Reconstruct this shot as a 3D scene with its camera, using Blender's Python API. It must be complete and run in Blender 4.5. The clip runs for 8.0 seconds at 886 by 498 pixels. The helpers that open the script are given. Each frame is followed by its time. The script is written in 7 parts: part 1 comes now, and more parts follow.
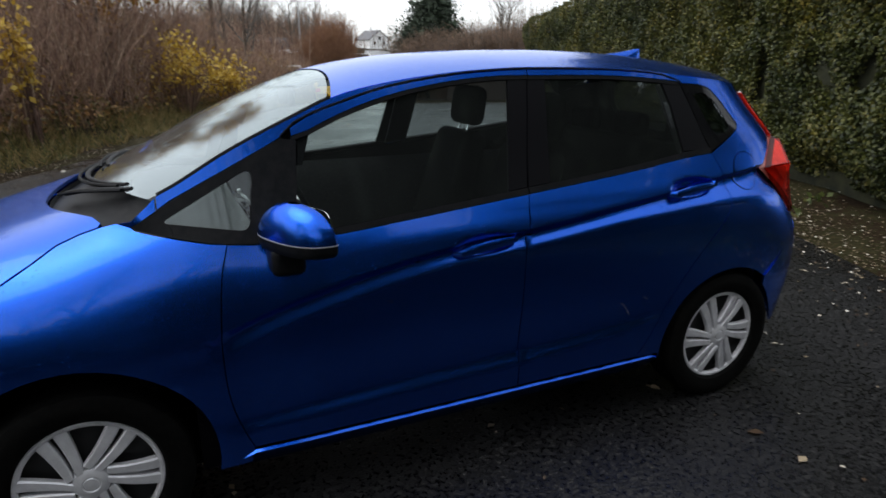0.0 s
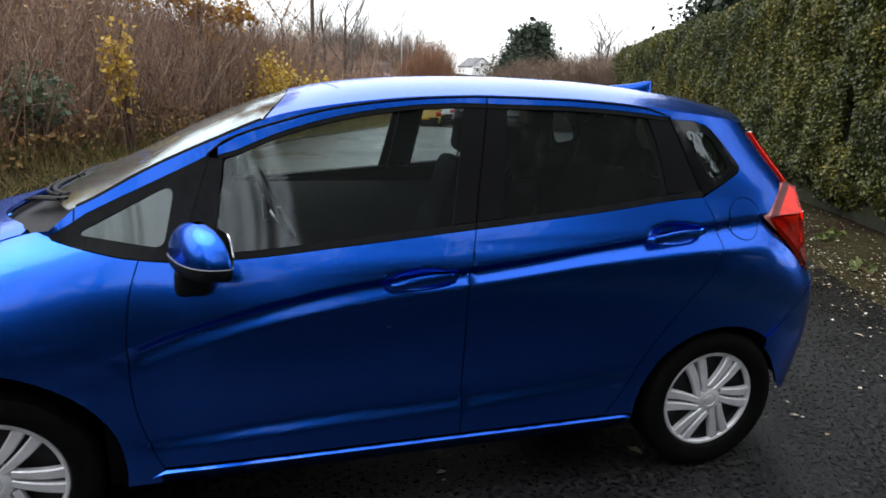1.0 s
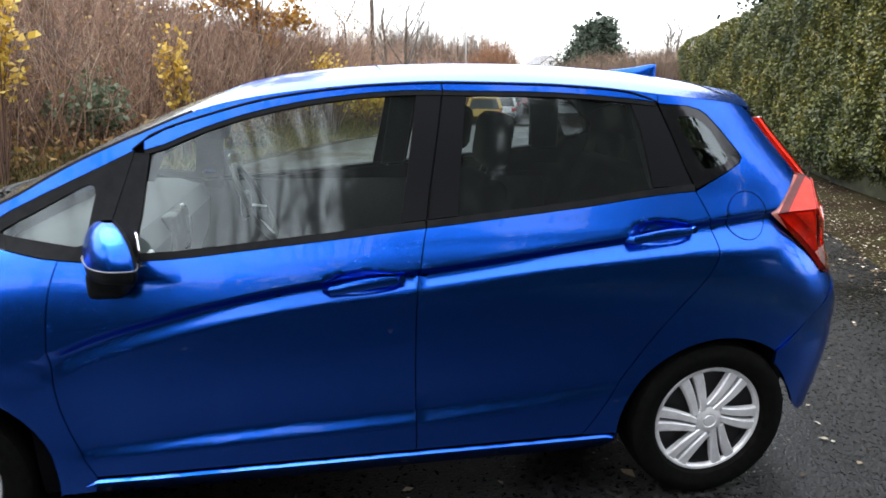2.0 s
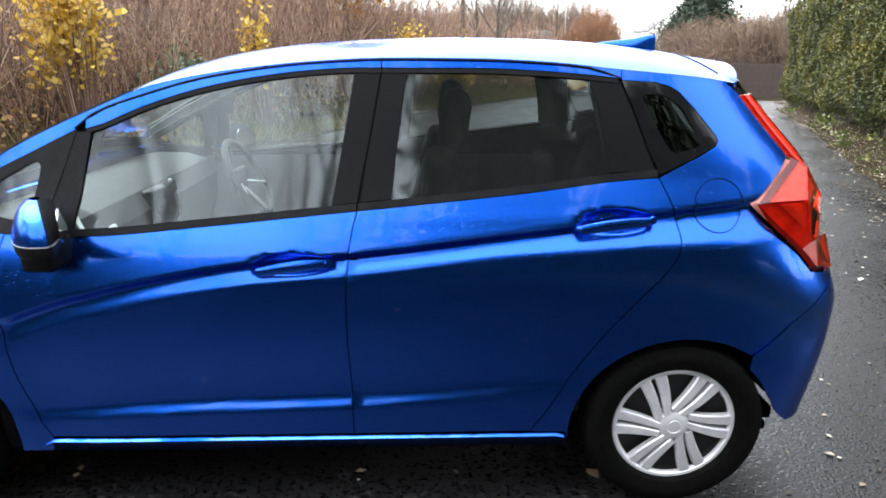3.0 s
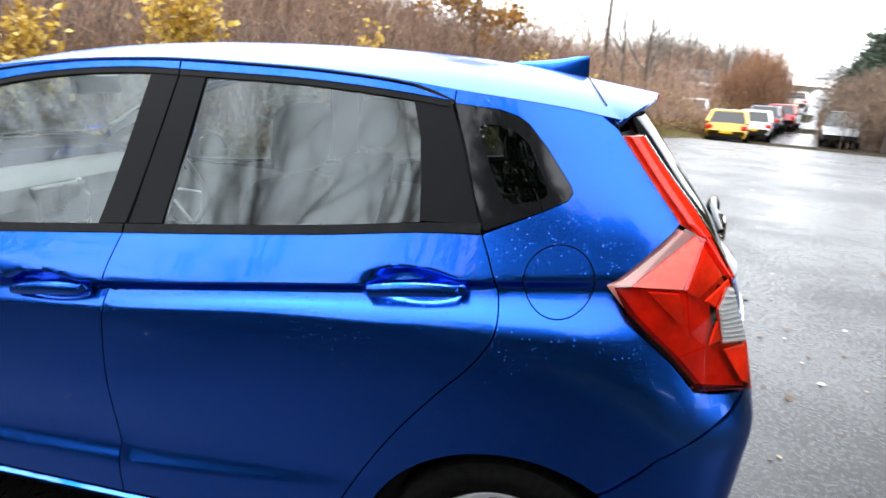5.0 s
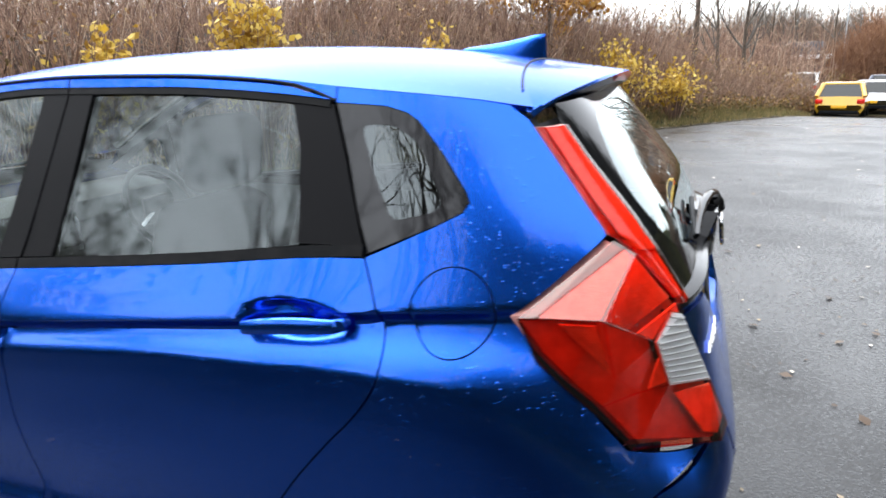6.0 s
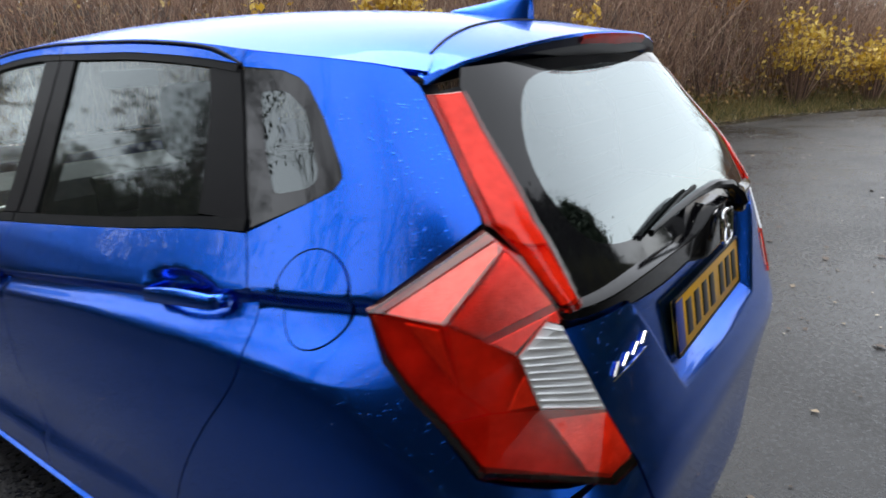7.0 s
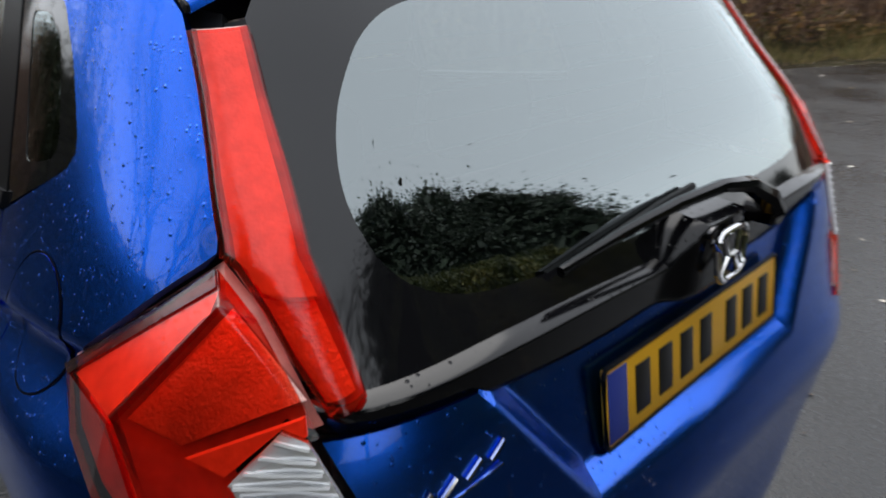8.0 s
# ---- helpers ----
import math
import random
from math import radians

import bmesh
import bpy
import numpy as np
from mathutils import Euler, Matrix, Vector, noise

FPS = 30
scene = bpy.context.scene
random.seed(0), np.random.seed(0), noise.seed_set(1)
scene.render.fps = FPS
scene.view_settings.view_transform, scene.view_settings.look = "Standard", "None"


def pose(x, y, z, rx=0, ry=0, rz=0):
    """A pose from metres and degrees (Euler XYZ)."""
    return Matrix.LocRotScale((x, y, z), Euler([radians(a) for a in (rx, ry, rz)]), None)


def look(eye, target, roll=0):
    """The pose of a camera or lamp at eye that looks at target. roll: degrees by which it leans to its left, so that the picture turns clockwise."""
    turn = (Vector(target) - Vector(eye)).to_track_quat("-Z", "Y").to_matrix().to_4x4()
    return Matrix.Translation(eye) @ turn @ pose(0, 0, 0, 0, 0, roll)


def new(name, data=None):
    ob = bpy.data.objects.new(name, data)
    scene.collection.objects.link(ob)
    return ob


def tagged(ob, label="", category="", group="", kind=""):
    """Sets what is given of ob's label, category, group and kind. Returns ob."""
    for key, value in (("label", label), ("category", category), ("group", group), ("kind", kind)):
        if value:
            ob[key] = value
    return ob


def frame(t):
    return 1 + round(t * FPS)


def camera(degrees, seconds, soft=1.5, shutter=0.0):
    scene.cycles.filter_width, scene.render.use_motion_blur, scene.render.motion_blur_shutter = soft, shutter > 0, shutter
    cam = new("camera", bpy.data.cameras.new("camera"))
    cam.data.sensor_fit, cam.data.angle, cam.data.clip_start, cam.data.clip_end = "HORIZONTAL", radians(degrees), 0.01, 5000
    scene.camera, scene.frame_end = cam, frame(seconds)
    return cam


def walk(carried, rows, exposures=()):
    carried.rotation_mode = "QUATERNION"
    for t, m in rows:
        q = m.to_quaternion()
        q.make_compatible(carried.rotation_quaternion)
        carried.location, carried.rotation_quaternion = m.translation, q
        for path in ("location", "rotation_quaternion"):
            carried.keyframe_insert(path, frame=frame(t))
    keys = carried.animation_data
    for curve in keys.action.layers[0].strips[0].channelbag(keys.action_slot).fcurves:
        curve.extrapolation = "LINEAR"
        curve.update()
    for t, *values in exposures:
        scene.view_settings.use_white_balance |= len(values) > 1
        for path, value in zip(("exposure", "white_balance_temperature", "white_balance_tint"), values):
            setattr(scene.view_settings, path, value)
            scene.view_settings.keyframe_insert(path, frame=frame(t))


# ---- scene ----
EXPOSURES = [(0.0, 1.6), (1.0, 2.25), (2.5, 3.3), (4.0, 3.45), (5.5, 3.2), (6.5, 2.6), (7.0, 2.3), (7.5, 2.3), (8.0, 2.15)]
cam = camera(69.7, 8.0, soft=1.6, shutter=0.4)
PATH = [
    (0, (-0.965, -2.712, 1.527), (-0.181, -0.968, 0.938), -0.2),
    (0.5, (-0.731, -2.728, 1.474), (-0.1, -0.907, 0.938), -1.1),
    (1, (-0.434, -2.771, 1.528), (0.092, -0.912, 1.011), 1.7),
    (1.2, (-0.353, -2.789, 1.484), (0.121, -0.913, 0.979), 0.7),
    (2.5, (0.226, -2.621, 1.494), (0.415, -0.707, 0.945), 0.4),
    (3, (0.485, -2.64, 1.505), (0.502, -0.734, 0.901), -0.5),
    (3.5, (0.702, -2.509, 1.476), (0.721, -0.606, 0.862), 2.4),
    (4, (0.928, -2.346, 1.51), (1.0, -0.424, 0.962), 0.2),
    (5.5, (1.559, -1.981, 1.458), (0.919, -0.164, 0.921), 2.0),
    (6, (1.726, -1.766, 1.458), (1.019, 0.027, 0.921), -1.8),
    (6.5, (1.962, -1.608, 1.409), (1.019, 0.056, 0.825), 1.4),
    (7, (2.098, -1.417, 1.415), (0.961, 0.12, 0.829), -2.1),
    (7.5, (2.121, -1.071, 1.412), (1.051, 0.438, 0.652), 1.3),
    (8, (2.131, -0.844, 1.408), (0.78, 0.388, 0.597), -0.6),
]
walk(cam, [(t, look(eye, target, roll)) for t, eye, target, roll in PATH],
     exposures=EXPOSURES)

# ---- sky and light: a bright overcast sky ----
world = bpy.data.worlds.new("world")
scene.world = world
world.use_nodes = True
wn = world.node_tree.nodes
sky = wn.new("ShaderNodeTexSky")
sky.sky_type = "NISHITA"
sky.sun_disc = False
sky.sun_elevation, sky.sun_rotation = radians(64), radians(-72)
sky.air_density, sky.dust_density, sky.ozone_density = 1.0, 1.5, 1.0
wn["Background"].inputs["Strength"].default_value = 0.15
cloud = wn.new("ShaderNodeHueSaturation")
cloud.inputs["Saturation"].default_value = 0.25
world.node_tree.links.new(sky.outputs["Color"], cloud.inputs["Color"])
veil = wn.new("ShaderNodeMix")
veil.data_type = "RGBA"
veil.inputs[0].default_value = 0.6
veil.inputs[7].default_value = (1.9, 2.0, 2.12, 1)
world.node_tree.links.new(cloud.outputs["Color"], veil.inputs[6])
world.node_tree.links.new(veil.outputs[2], wn["Background"].inputs["Color"])
sun = new("sun", bpy.data.lights.new("sun", "SUN"))
sun.data.energy, sun.data.angle, sun.data.color = 0.5, radians(60), (1.0, 0.97, 0.93)
sun.matrix_world = look((-9, 3, 20), (0, 0, 0))

# ---- materials ----
def shader(name, color, rough=0.5, metal=0.0, coat=0.0, coat_rough=0.03, spec=0.5):
    m = bpy.data.materials.new(name)
    m.use_nodes = True
    b = m.node_tree.nodes["Principled BSDF"]
    b.inputs["Base Color"].default_value = (*color, 1)
    b.inputs["Roughness"].default_value = rough
    b.inputs["Metallic"].default_value = metal
    b.inputs["Coat Weight"].default_value = coat
    b.inputs["Coat Roughness"].default_value = coat_rough
    b.inputs["Specular IOR Level"].default_value = spec
    return m


def node(m, kind, **values):
    n = m.node_tree.nodes.new(kind)
    for key, value in values.items():
        n.inputs[key.replace("_", " ")].default_value = value
    return n


def wire(m, a, out, b, into):
    m.node_tree.links.new(a.outputs[out], b.inputs[into])


def ramp(m, src, out, stops):
    r = m.node_tree.nodes.new("ShaderNodeValToRGB")
    while len(r.color_ramp.elements) < len(stops):
        r.color_ramp.elements.new(0.5)
    for e, (p, c) in zip(r.color_ramp.elements, stops):
        e.position, e.color = p, (*c, 1)
    wire(m, src, out, r, "Fac")
    return r


def vary(m, dark, light, scale=20.0, detail=6.0, low=0.35, high=0.65, bump=0.0, bump_scale=None, dist=0.01, coords="Object"):
    """Two colours mixed by noise at two scales, with a fine relief."""
    b = m.node_tree.nodes["Principled BSDF"]
    tc = m.node_tree.nodes.new("ShaderNodeTexCoord")
    n = node(m, "ShaderNodeTexNoise", Scale=scale, Detail=detail, Roughness=0.65)
    wire(m, tc, coords, n, "Vector")
    r = ramp(m, n, "Fac", [(low, dark), (high, light)])
    wire(m, r, "Color", b, "Base Color")
    if bump:
        f = node(m, "ShaderNodeTexNoise", Scale=bump_scale or scale * 6, Detail=8.0)
        wire(m, tc, coords, f, "Vector")
        k = node(m, "ShaderNodeBump", Strength=bump, Distance=dist)
        wire(m, f, "Fac", k, "Height")
        wire(m, k, "Normal", b, "Normal")
    return m


def droplets(m, into="Coat Normal", strength=0.5, scale=120.0, also=False):
    """Rain drops of a few millimetres and of many sizes, standing on a coated surface."""
    b = m.node_tree.nodes["Principled BSDF"]
    tc = m.node_tree.nodes.new("ShaderNodeTexCoord")
    v = node(m, "ShaderNodeTexVoronoi", Scale=scale, Randomness=1.0)
    wire(m, tc, "Object", v, "Vector")
    split = m.node_tree.nodes.new("ShaderNodeSeparateColor")
    wire(m, v, "Color", split, "Color")
    wide = ramp(m, split, "Red", [(0.22, (0.0, 0.0, 0.0)), (1.0, (0.33, 0.33, 0.33))])
    less = m.node_tree.nodes.new("ShaderNodeMath")
    less.operation, less.use_clamp = "SUBTRACT", True
    wire(m, wide, "Color", less, 0)
    wire(m, v, "Distance", less, 1)
    k = node(m, "ShaderNodeBump", Strength=strength, Distance=0.004)
    wire(m, less, "Value", k, "Height")
    wire(m, k, "Normal", b, into)
    if also:
        wire(m, k, "Normal", b, "Normal")
    return m


def glazing(name, tint, ior=1.75, rough=0.0, mist=0.0):
    """A window pane: tinted see-through with a mirror coat that follows Fresnel."""
    m = bpy.data.materials.new(name)
    m.use_nodes = True
    nt = m.node_tree
    nt.nodes.remove(nt.nodes["Principled BSDF"])
    clear = nt.nodes.new("ShaderNodeBsdfTransparent")
    clear.inputs["Color"].default_value = (*tint, 1)
    gloss = nt.nodes.new("ShaderNodeBsdfGlossy")
    gloss.inputs["Roughness"].default_value = rough
    gloss.inputs["Color"].default_value = (0.88, 0.97, 0.98, 1)
    f = nt.nodes.new("ShaderNodeLayerWeight")
    f.inputs["Blend"].default_value = 0.5
    power = nt.nodes.new("ShaderNodeMath")
    power.operation = "POWER"
    power.inputs[1].default_value = 5.0
    nt.links.new(f.outputs["Facing"], power.inputs[0])
    base = ((ior - 1) / (ior + 1)) ** 2
    span = nt.nodes.new("ShaderNodeMath")
    span.operation = "MULTIPLY_ADD"
    span.inputs[1].default_value, span.inputs[2].default_value = 1 - base, base
    nt.links.new(power.outputs[0], span.inputs[0])
    mix = nt.nodes.new("ShaderNodeMixShader")
    nt.links.new(span.outputs[0], mix.inputs[0])
    nt.links.new(clear.outputs[0], mix.inputs[1])
    nt.links.new(gloss.outputs[0], mix.inputs[2])
    nt.links.new(mix.outputs[0], nt.nodes["Material Output"].inputs[0])
    if mist:
        # breath on the inner face of the pane
        fog = nt.nodes.new("ShaderNodeBsdfDiffuse")
        fog.inputs["Color"].default_value = (0.55, 0.60, 0.60, 1)
        both = nt.nodes.new("ShaderNodeMixShader")
        both.inputs[0].default_value = mist
        nt.links.new(mix.outputs[0], both.inputs[1])
        nt.links.new(fog.outputs[0], both.inputs[2])
        nt.links.new(both.outputs[0], nt.nodes["Material Output"].inputs[0])
    return m


PAINT = droplets(shader("blue_metallic_paint", (0.009, 0.106, 0.62), 0.265, 1.0, 0.5, 0.03), strength=0.8, scale=125.0, also=True)
PAINT.node_tree.nodes["Principled BSDF"].inputs["Specular Tint"].default_value = (0.70, 0.82, 1.0, 1)
PAINT_DARK = shader("inner_metal", (0.002, 0.002, 0.003), 0.95, spec=0.05)
GLOSS_BLACK = droplets(shader("gloss_black_plastic", (0.003, 0.003, 0.004), 0.12, 0.0, 0.0, spec=0.35), "Normal", 1.0)
TRIM = vary(shader("black_trim", (0.004, 0.004, 0.005), 0.5, spec=0.10), (0.003, 0.004, 0.005), (0.009, 0.009, 0.010), 30, bump=0.05)
SATIN = shader("satin_black_film", (0.004, 0.004, 0.005), 0.4, spec=0.10)
DARK_GLOSS = shader("dark_gloss_plastic", (0.002, 0.002, 0.0025), 0.10, spec=0.25)
FRIT = shader("ceramic_border", (0.006, 0.006, 0.007), 0.06, spec=0.5)
GLASS = glazing("side_glass", (0.76, 0.84, 0.82), 1.75, 0.045, 0.012)
GLASS_REAR = glazing("rear_glass", (0.44, 0.48, 0.48), 1.8, 0.045, 0.012)
GLASS_TAIL = glazing("tail_glass", (0.36, 0.41, 0.41), 3.0)
SCREEN = glazing("windscreen_glass", (0.70, 0.75, 0.73), 3.0, 0.11, 0.02)
RUBBER = vary(shader("tyre_rubber", (0.003, 0.003, 0.003), 0.8, spec=0.06), (0.0015, 0.0015, 0.0015), (0.005, 0.005, 0.0045), 40, bump=0.15)
SILVER = vary(shader("silver_plastic", (0.72, 0.72, 0.74), 0.34, 0.4), (0.65, 0.65, 0.67), (0.78, 0.78, 0.80), 25)
CHROME = shader("chrome", (0.85, 0.85, 0.87), 0.08, 1.0)
def lens_glass(name, tint, scale=95.0):
    """A clear coloured lens, wet with rain: tinted see-through with a Fresnel gloss."""
    m = glazing(name, tint, 1.55, 0.14)
    gloss = next(n for n in m.node_tree.nodes if n.type == "BSDF_GLOSSY")
    gloss.inputs["Color"].default_value = (1.0, 0.94, 0.92, 1)
    tc = m.node_tree.nodes.new("ShaderNodeTexCoord")
    v = node(m, "ShaderNodeTexVoronoi", Scale=scale, Randomness=1.0)
    wire(m, tc, "Object", v, "Vector")
    cut = ramp(m, v, "Distance", [(0.0, (1.0, 1.0, 1.0)), (0.34, (0.0, 0.0, 0.0))])
    k = node(m, "ShaderNodeBump", Strength=0.28, Distance=0.001)
    wire(m, cut, "Color", k, "Height")
    wire(m, k, "Normal", gloss, "Normal")
    return m


LENS = lens_glass("red_lens_glass", (1.0, 0.165, 0.085))
LENS_SMOKE = lens_glass("smoked_red_lens_glass", (0.34, 0.055, 0.045))
LAMP_BRIGHT = vary(shader("lamp_reflector", (0.85, 0.78, 0.76), 0.4, 0.2), (0.74, 0.66, 0.64), (0.92, 0.88, 0.86), 40, bump=0.15)
LAMP_MID = vary(shader("lamp_prism", (0.8, 0.65, 0.6), 0.35, 0.2), (0.78, 0.62, 0.56), (0.97, 0.90, 0.86), 45, bump=0.4)
LAMP_DARK = vary(shader("lamp_housing", (0.45, 0.2, 0.18), 0.5), (0.30, 0.12, 0.10), (0.60, 0.30, 0.26), 12)
RED_LENS = droplets(shader("red_lens", (0.66, 0.014, 0.005), 0.3, 0.0, 0.65, 0.02, spec=0.15), strength=0.45, scale=130)
lens = RED_LENS
b = lens.node_tree.nodes["Principled BSDF"]
b.inputs["Coat IOR"].default_value = 1.6
full = tuple(b.inputs["Base Color"].default_value)[:3]
# faint upright ribs inside the lens
tcl = lens.node_tree.nodes.new("ShaderNodeTexCoord")
ribs = node(lens, "ShaderNodeTexNoise", Scale=14.0, Detail=2.0)
wire(lens, tcl, "Object", ribs, "Vector")
tone = ramp(lens, ribs, "Fac", [(0.30, tuple(c * 0.72 for c in full)), (0.70, tuple(min(0.8, c * 1.12) for c in full))])
wire(lens, tone, "Color", b, "Base Color")
CLEAR_LENS = shader("clear_lens", (0.80, 0.81, 0.82), 0.2, 0.45, 1.0)
FABRIC = vary(shader("dark_seat_fabric", (0.005, 0.005, 0.006), 0.9, spec=0.04), (0.003, 0.003, 0.0035), (0.005, 0.005, 0.006), 60, bump=0.02)
PLASTIC_IN = vary(shader("grained_dash_plastic", (0.02, 0.02, 0.022), 0.55), (0.012, 0.012, 0.014), (0.026, 0.026, 0.029), 80, bump=0.1)
YELLOW_PLATE = shader("yellow_plate", (0.72, 0.38, 0.02), 0.35)
PLATE_BLUE = shader("plate_blue", (0.03, 0.05, 0.28), 0.4)
PLATE_BLACK = shader("plate_black", (0.012, 0.012, 0.012), 0.4)

from mathutils.geometry import delaunay_2d_cdt

# ---- the parked hatchback: its skin as smooth functions, x to the tail, y to the far side ----
def smooth_table(*pairs):
    """A smooth curve through pairs (v, f), without overshoot."""
    xs = [p[0] for p in pairs]
    ys = [p[1] for p in pairs]
    h = [b - a for a, b in zip(xs, xs[1:])]
    d = [(b - a) / k for a, b, k in zip(ys, ys[1:], h)]
    s = [d[0]]
    for i in range(1, len(xs) - 1):
        s.append(0.0 if d[i - 1] * d[i] <= 0 else 2 * d[i - 1] * d[i] / (d[i - 1] + d[i]))
    s.append(d[-1])

    def at(v):
        if v <= xs[0]:
            return ys[0]
        if v >= xs[-1]:
            return ys[-1]
        i = 0
        while v > xs[i + 1]:
            i += 1
        t = (v - xs[i]) / h[i]
        return ((1 + 2 * t) * (1 - t) ** 2 * ys[i] + t * (1 - t) ** 2 * h[i] * s[i]
                + t * t * (3 - 2 * t) * ys[i + 1] + t * t * (t - 1) * h[i] * s[i + 1])
    return at


def ease(a, b, v):
    t = min(1.0, max(0.0, (v - a) / (b - a)))
    return t * t * (3 - 2 * t)


half_width = smooth_table((0.16, 0.775), (0.22, 0.806), (0.30, 0.820), (0.45, 0.833), (0.60, 0.842), (0.80, 0.845), (0.92, 0.834), (1.0, 0.803),
                          (1.05, 0.779), (1.12, 0.746), (1.2, 0.712), (1.3, 0.672), (1.44, 0.615), (1.52, 0.582))
tail_end = smooth_table((0.2, 1.795), (0.3, 1.812), (0.45, 1.818), (0.6, 1.838), (0.70, 1.854), (0.75, 1.846), (0.79, 1.833), (0.85, 1.817), (0.90, 1.806), (0.98, 1.788),
                        (1.05, 1.762), (1.10, 1.735), (1.165, 1.70), (1.25, 1.635), (1.357, 1.553), (1.46, 1.468))
tail_power = smooth_table((0.3, 7.5), (0.5, 8.6), (0.68, 7.5), (0.75, 7.0), (0.80, 6.6), (0.90, 6.1), (1.04, 6.4), (1.15, 6.8), (1.3, 6.3))
belt = smooth_table((-1.07, 1.040), (-0.95, 1.012), (-0.82, 0.986), (-0.70, 0.976), (-0.535, 0.978), (-0.224, 1.0), (0.1, 1.027), (0.435, 1.055),
                    (0.785, 1.087), (1.02, 1.114), (1.16, 1.124))
roof_edge = smooth_table((-1.2, 1.045), (-0.97, 1.135), (-0.77, 1.243), (-0.58, 1.328), (-0.39, 1.402), (-0.228, 1.434), (-0.063, 1.455),
                         (0.105, 1.469), (0.32, 1.477), (0.63, 1.472), (0.8, 1.463), (0.95, 1.449), (1.05, 1.437), (1.2, 1.422),
                         (1.3, 1.411), (1.4, 1.395), (1.445, 1.375))
roof_mid = smooth_table((-1.30, 1.035), (-1.14, 1.115), (-0.9, 1.225), (-0.69, 1.33), (-0.5, 1.412), (-0.36, 1.46), (-0.2, 1.497), (0.04, 1.525),
                        (0.3, 1.538), (0.55, 1.541), (0.8, 1.535), (1.0, 1.524), (1.15, 1.51), (1.3, 1.49), (1.45, 1.466), (1.57, 1.447))
crease = smooth_table((-0.95, 0.64), (-0.84, 0.695), (-0.69, 0.752), (-0.55, 0.789), (-0.39, 0.825), (-0.1, 0.869), (0.23, 0.895), (0.6, 0.934),
                      (0.955, 0.97), (1.14, 0.996), (1.45, 1.024), (1.6, 1.035))
crease_in = smooth_table((-1.05, 0.0), (-0.95, 0.004), (-0.84, 0.009), (-0.5, 0.013), (-0.1, 0.018), (0.5, 0.024), (1.2, 0.026), (1.42, 0.023), (1.56, 0.021), (1.66, 0.014), (1.76, 0.0))
shelf = smooth_table((-0.95, 0.06), (-0.5, 0.055), (-0.1, 0.046), (0.6, 0.044), (1.0, 0.066), (1.25, 0.092), (1.415, 0.118), (1.502, 0.160), (1.6, 0.235), (1.66, 0.285))
shoulder = smooth_table((-1.1, 0.0), (-0.95, 0.010), (-0.8, 0.022), (-0.5, 0.026), (0.2, 0.017), (0.9, 0.008), (1.25, 0.004), (1.45, 0.0))
haunch = smooth_table((1.0, 0.0), (1.25, 0.006), (1.45, 0.011), (1.6, 0.008), (1.72, 0.0))
swage = smooth_table((-0.95, 0.395), (-0.77, 0.402), (-0.26, 0.425), (0.22, 0.438), (0.7, 0.475), (1.0, 0.51))
swage_in = smooth_table((-1.0, 0.0), (-0.78, 0.016), (-0.3, 0.024), (0.1, 0.024), (0.6, 0.018), (0.95, 0.006))
nose_top = smooth_table((-2.1, 0.74), (-1.95, 0.83), (-1.6, 0.955), (-1.3, 1.04), (-1.06, 1.125), (-0.8, 1.20))
HANDLES = ((0.045, 0.891, 0.138, 0.042), (1.018, 1.000, 0.136, 0.043))


def nose_width(x):
    return 0.843 * (1 - min(0.999, max(0.0, (-x - 0.6) / 1.5)) ** 3.2) ** (1 / 3.2)


def nose_y(x, z):
    v = max(0.0, (z - 0.6) / (nose_top(x) - 0.6))
    low = half_width(z) / 0.843 if z < 0.6 else 1.0
    return -nose_width(x) * low * (1 - min(0.9999, v) ** 4) ** 0.25


def nose_z(x, y):
    v = min(0.9999, abs(y) / nose_width(x))
    return 0.6 + (nose_top(x) - 0.6) * (1 - v ** 4) ** 0.25


def plain_y(x, z):
    w = half_width(z)
    if x > 0.3:
        n = tail_power(z)
        t = min(0.9999, (x - 0.3) / (tail_end(z) - 0.3))
        return -w * (1 - t ** n) ** (1 / n)
    if x < -0.6:
        green = w * (1 - 0.345 * (-0.6 - x) ** 2)
        k = ease(-0.65, -0.88, x) * (1 - ease(belt(x) - 0.004, belt(x) + 0.02, z) * ease(-1.17, -1.02, x))
        return -green * (1 - k) + nose_y(x, z) * k
    return -w


def side_y(x, z):
    """The near side of the skin, with its character lines and the hollows behind the door handles."""
    y = plain_y(x, z)
    c, s = crease(x), shelf(x)
    u = z - c
    if u < 0:
        y += crease_in(x) * ease(-s, 0.0, u)
    else:
        y += crease_in(x) * (1 - ease(0.0, 0.034, u))
        top = max(0.08, belt(x) - c)
        if u < top:
            y -= shoulder(x) * ease(0.0, 0.034, u) * (1 - u / top)
    if x > 1.0 and u < 0:
        y -= haunch(x) * (ease(0.0, -s, u) if u > -s else 1 - ease(-s, -s - 0.28, u))
    if x < -0.8:
        y -= 0.026 * ease(-0.82, -1.12, x) * math.exp(-((z - 0.66) / 0.15) ** 2)
    q = z - swage(x)
    y += swage_in(x) * ((1 - ease(0.0, 0.26, q)) if q > 0 else ease(-0.055, 0.0, q))
    for hx, hz, rx, rz in HANDLES:
        r = math.hypot((x - hx) / rx, (z - hz) / rz)
        if r < 1:
            y += 0.025 * (1 - ease(0.40, 1.0, r))
    return y


def on_side(off=0.0):
    return lambda a, b: (a, side_y(a, b) - off, b)


def on_green(off=0.0):
    return lambda a, b: (a, plain_y(a, b) - off, b)


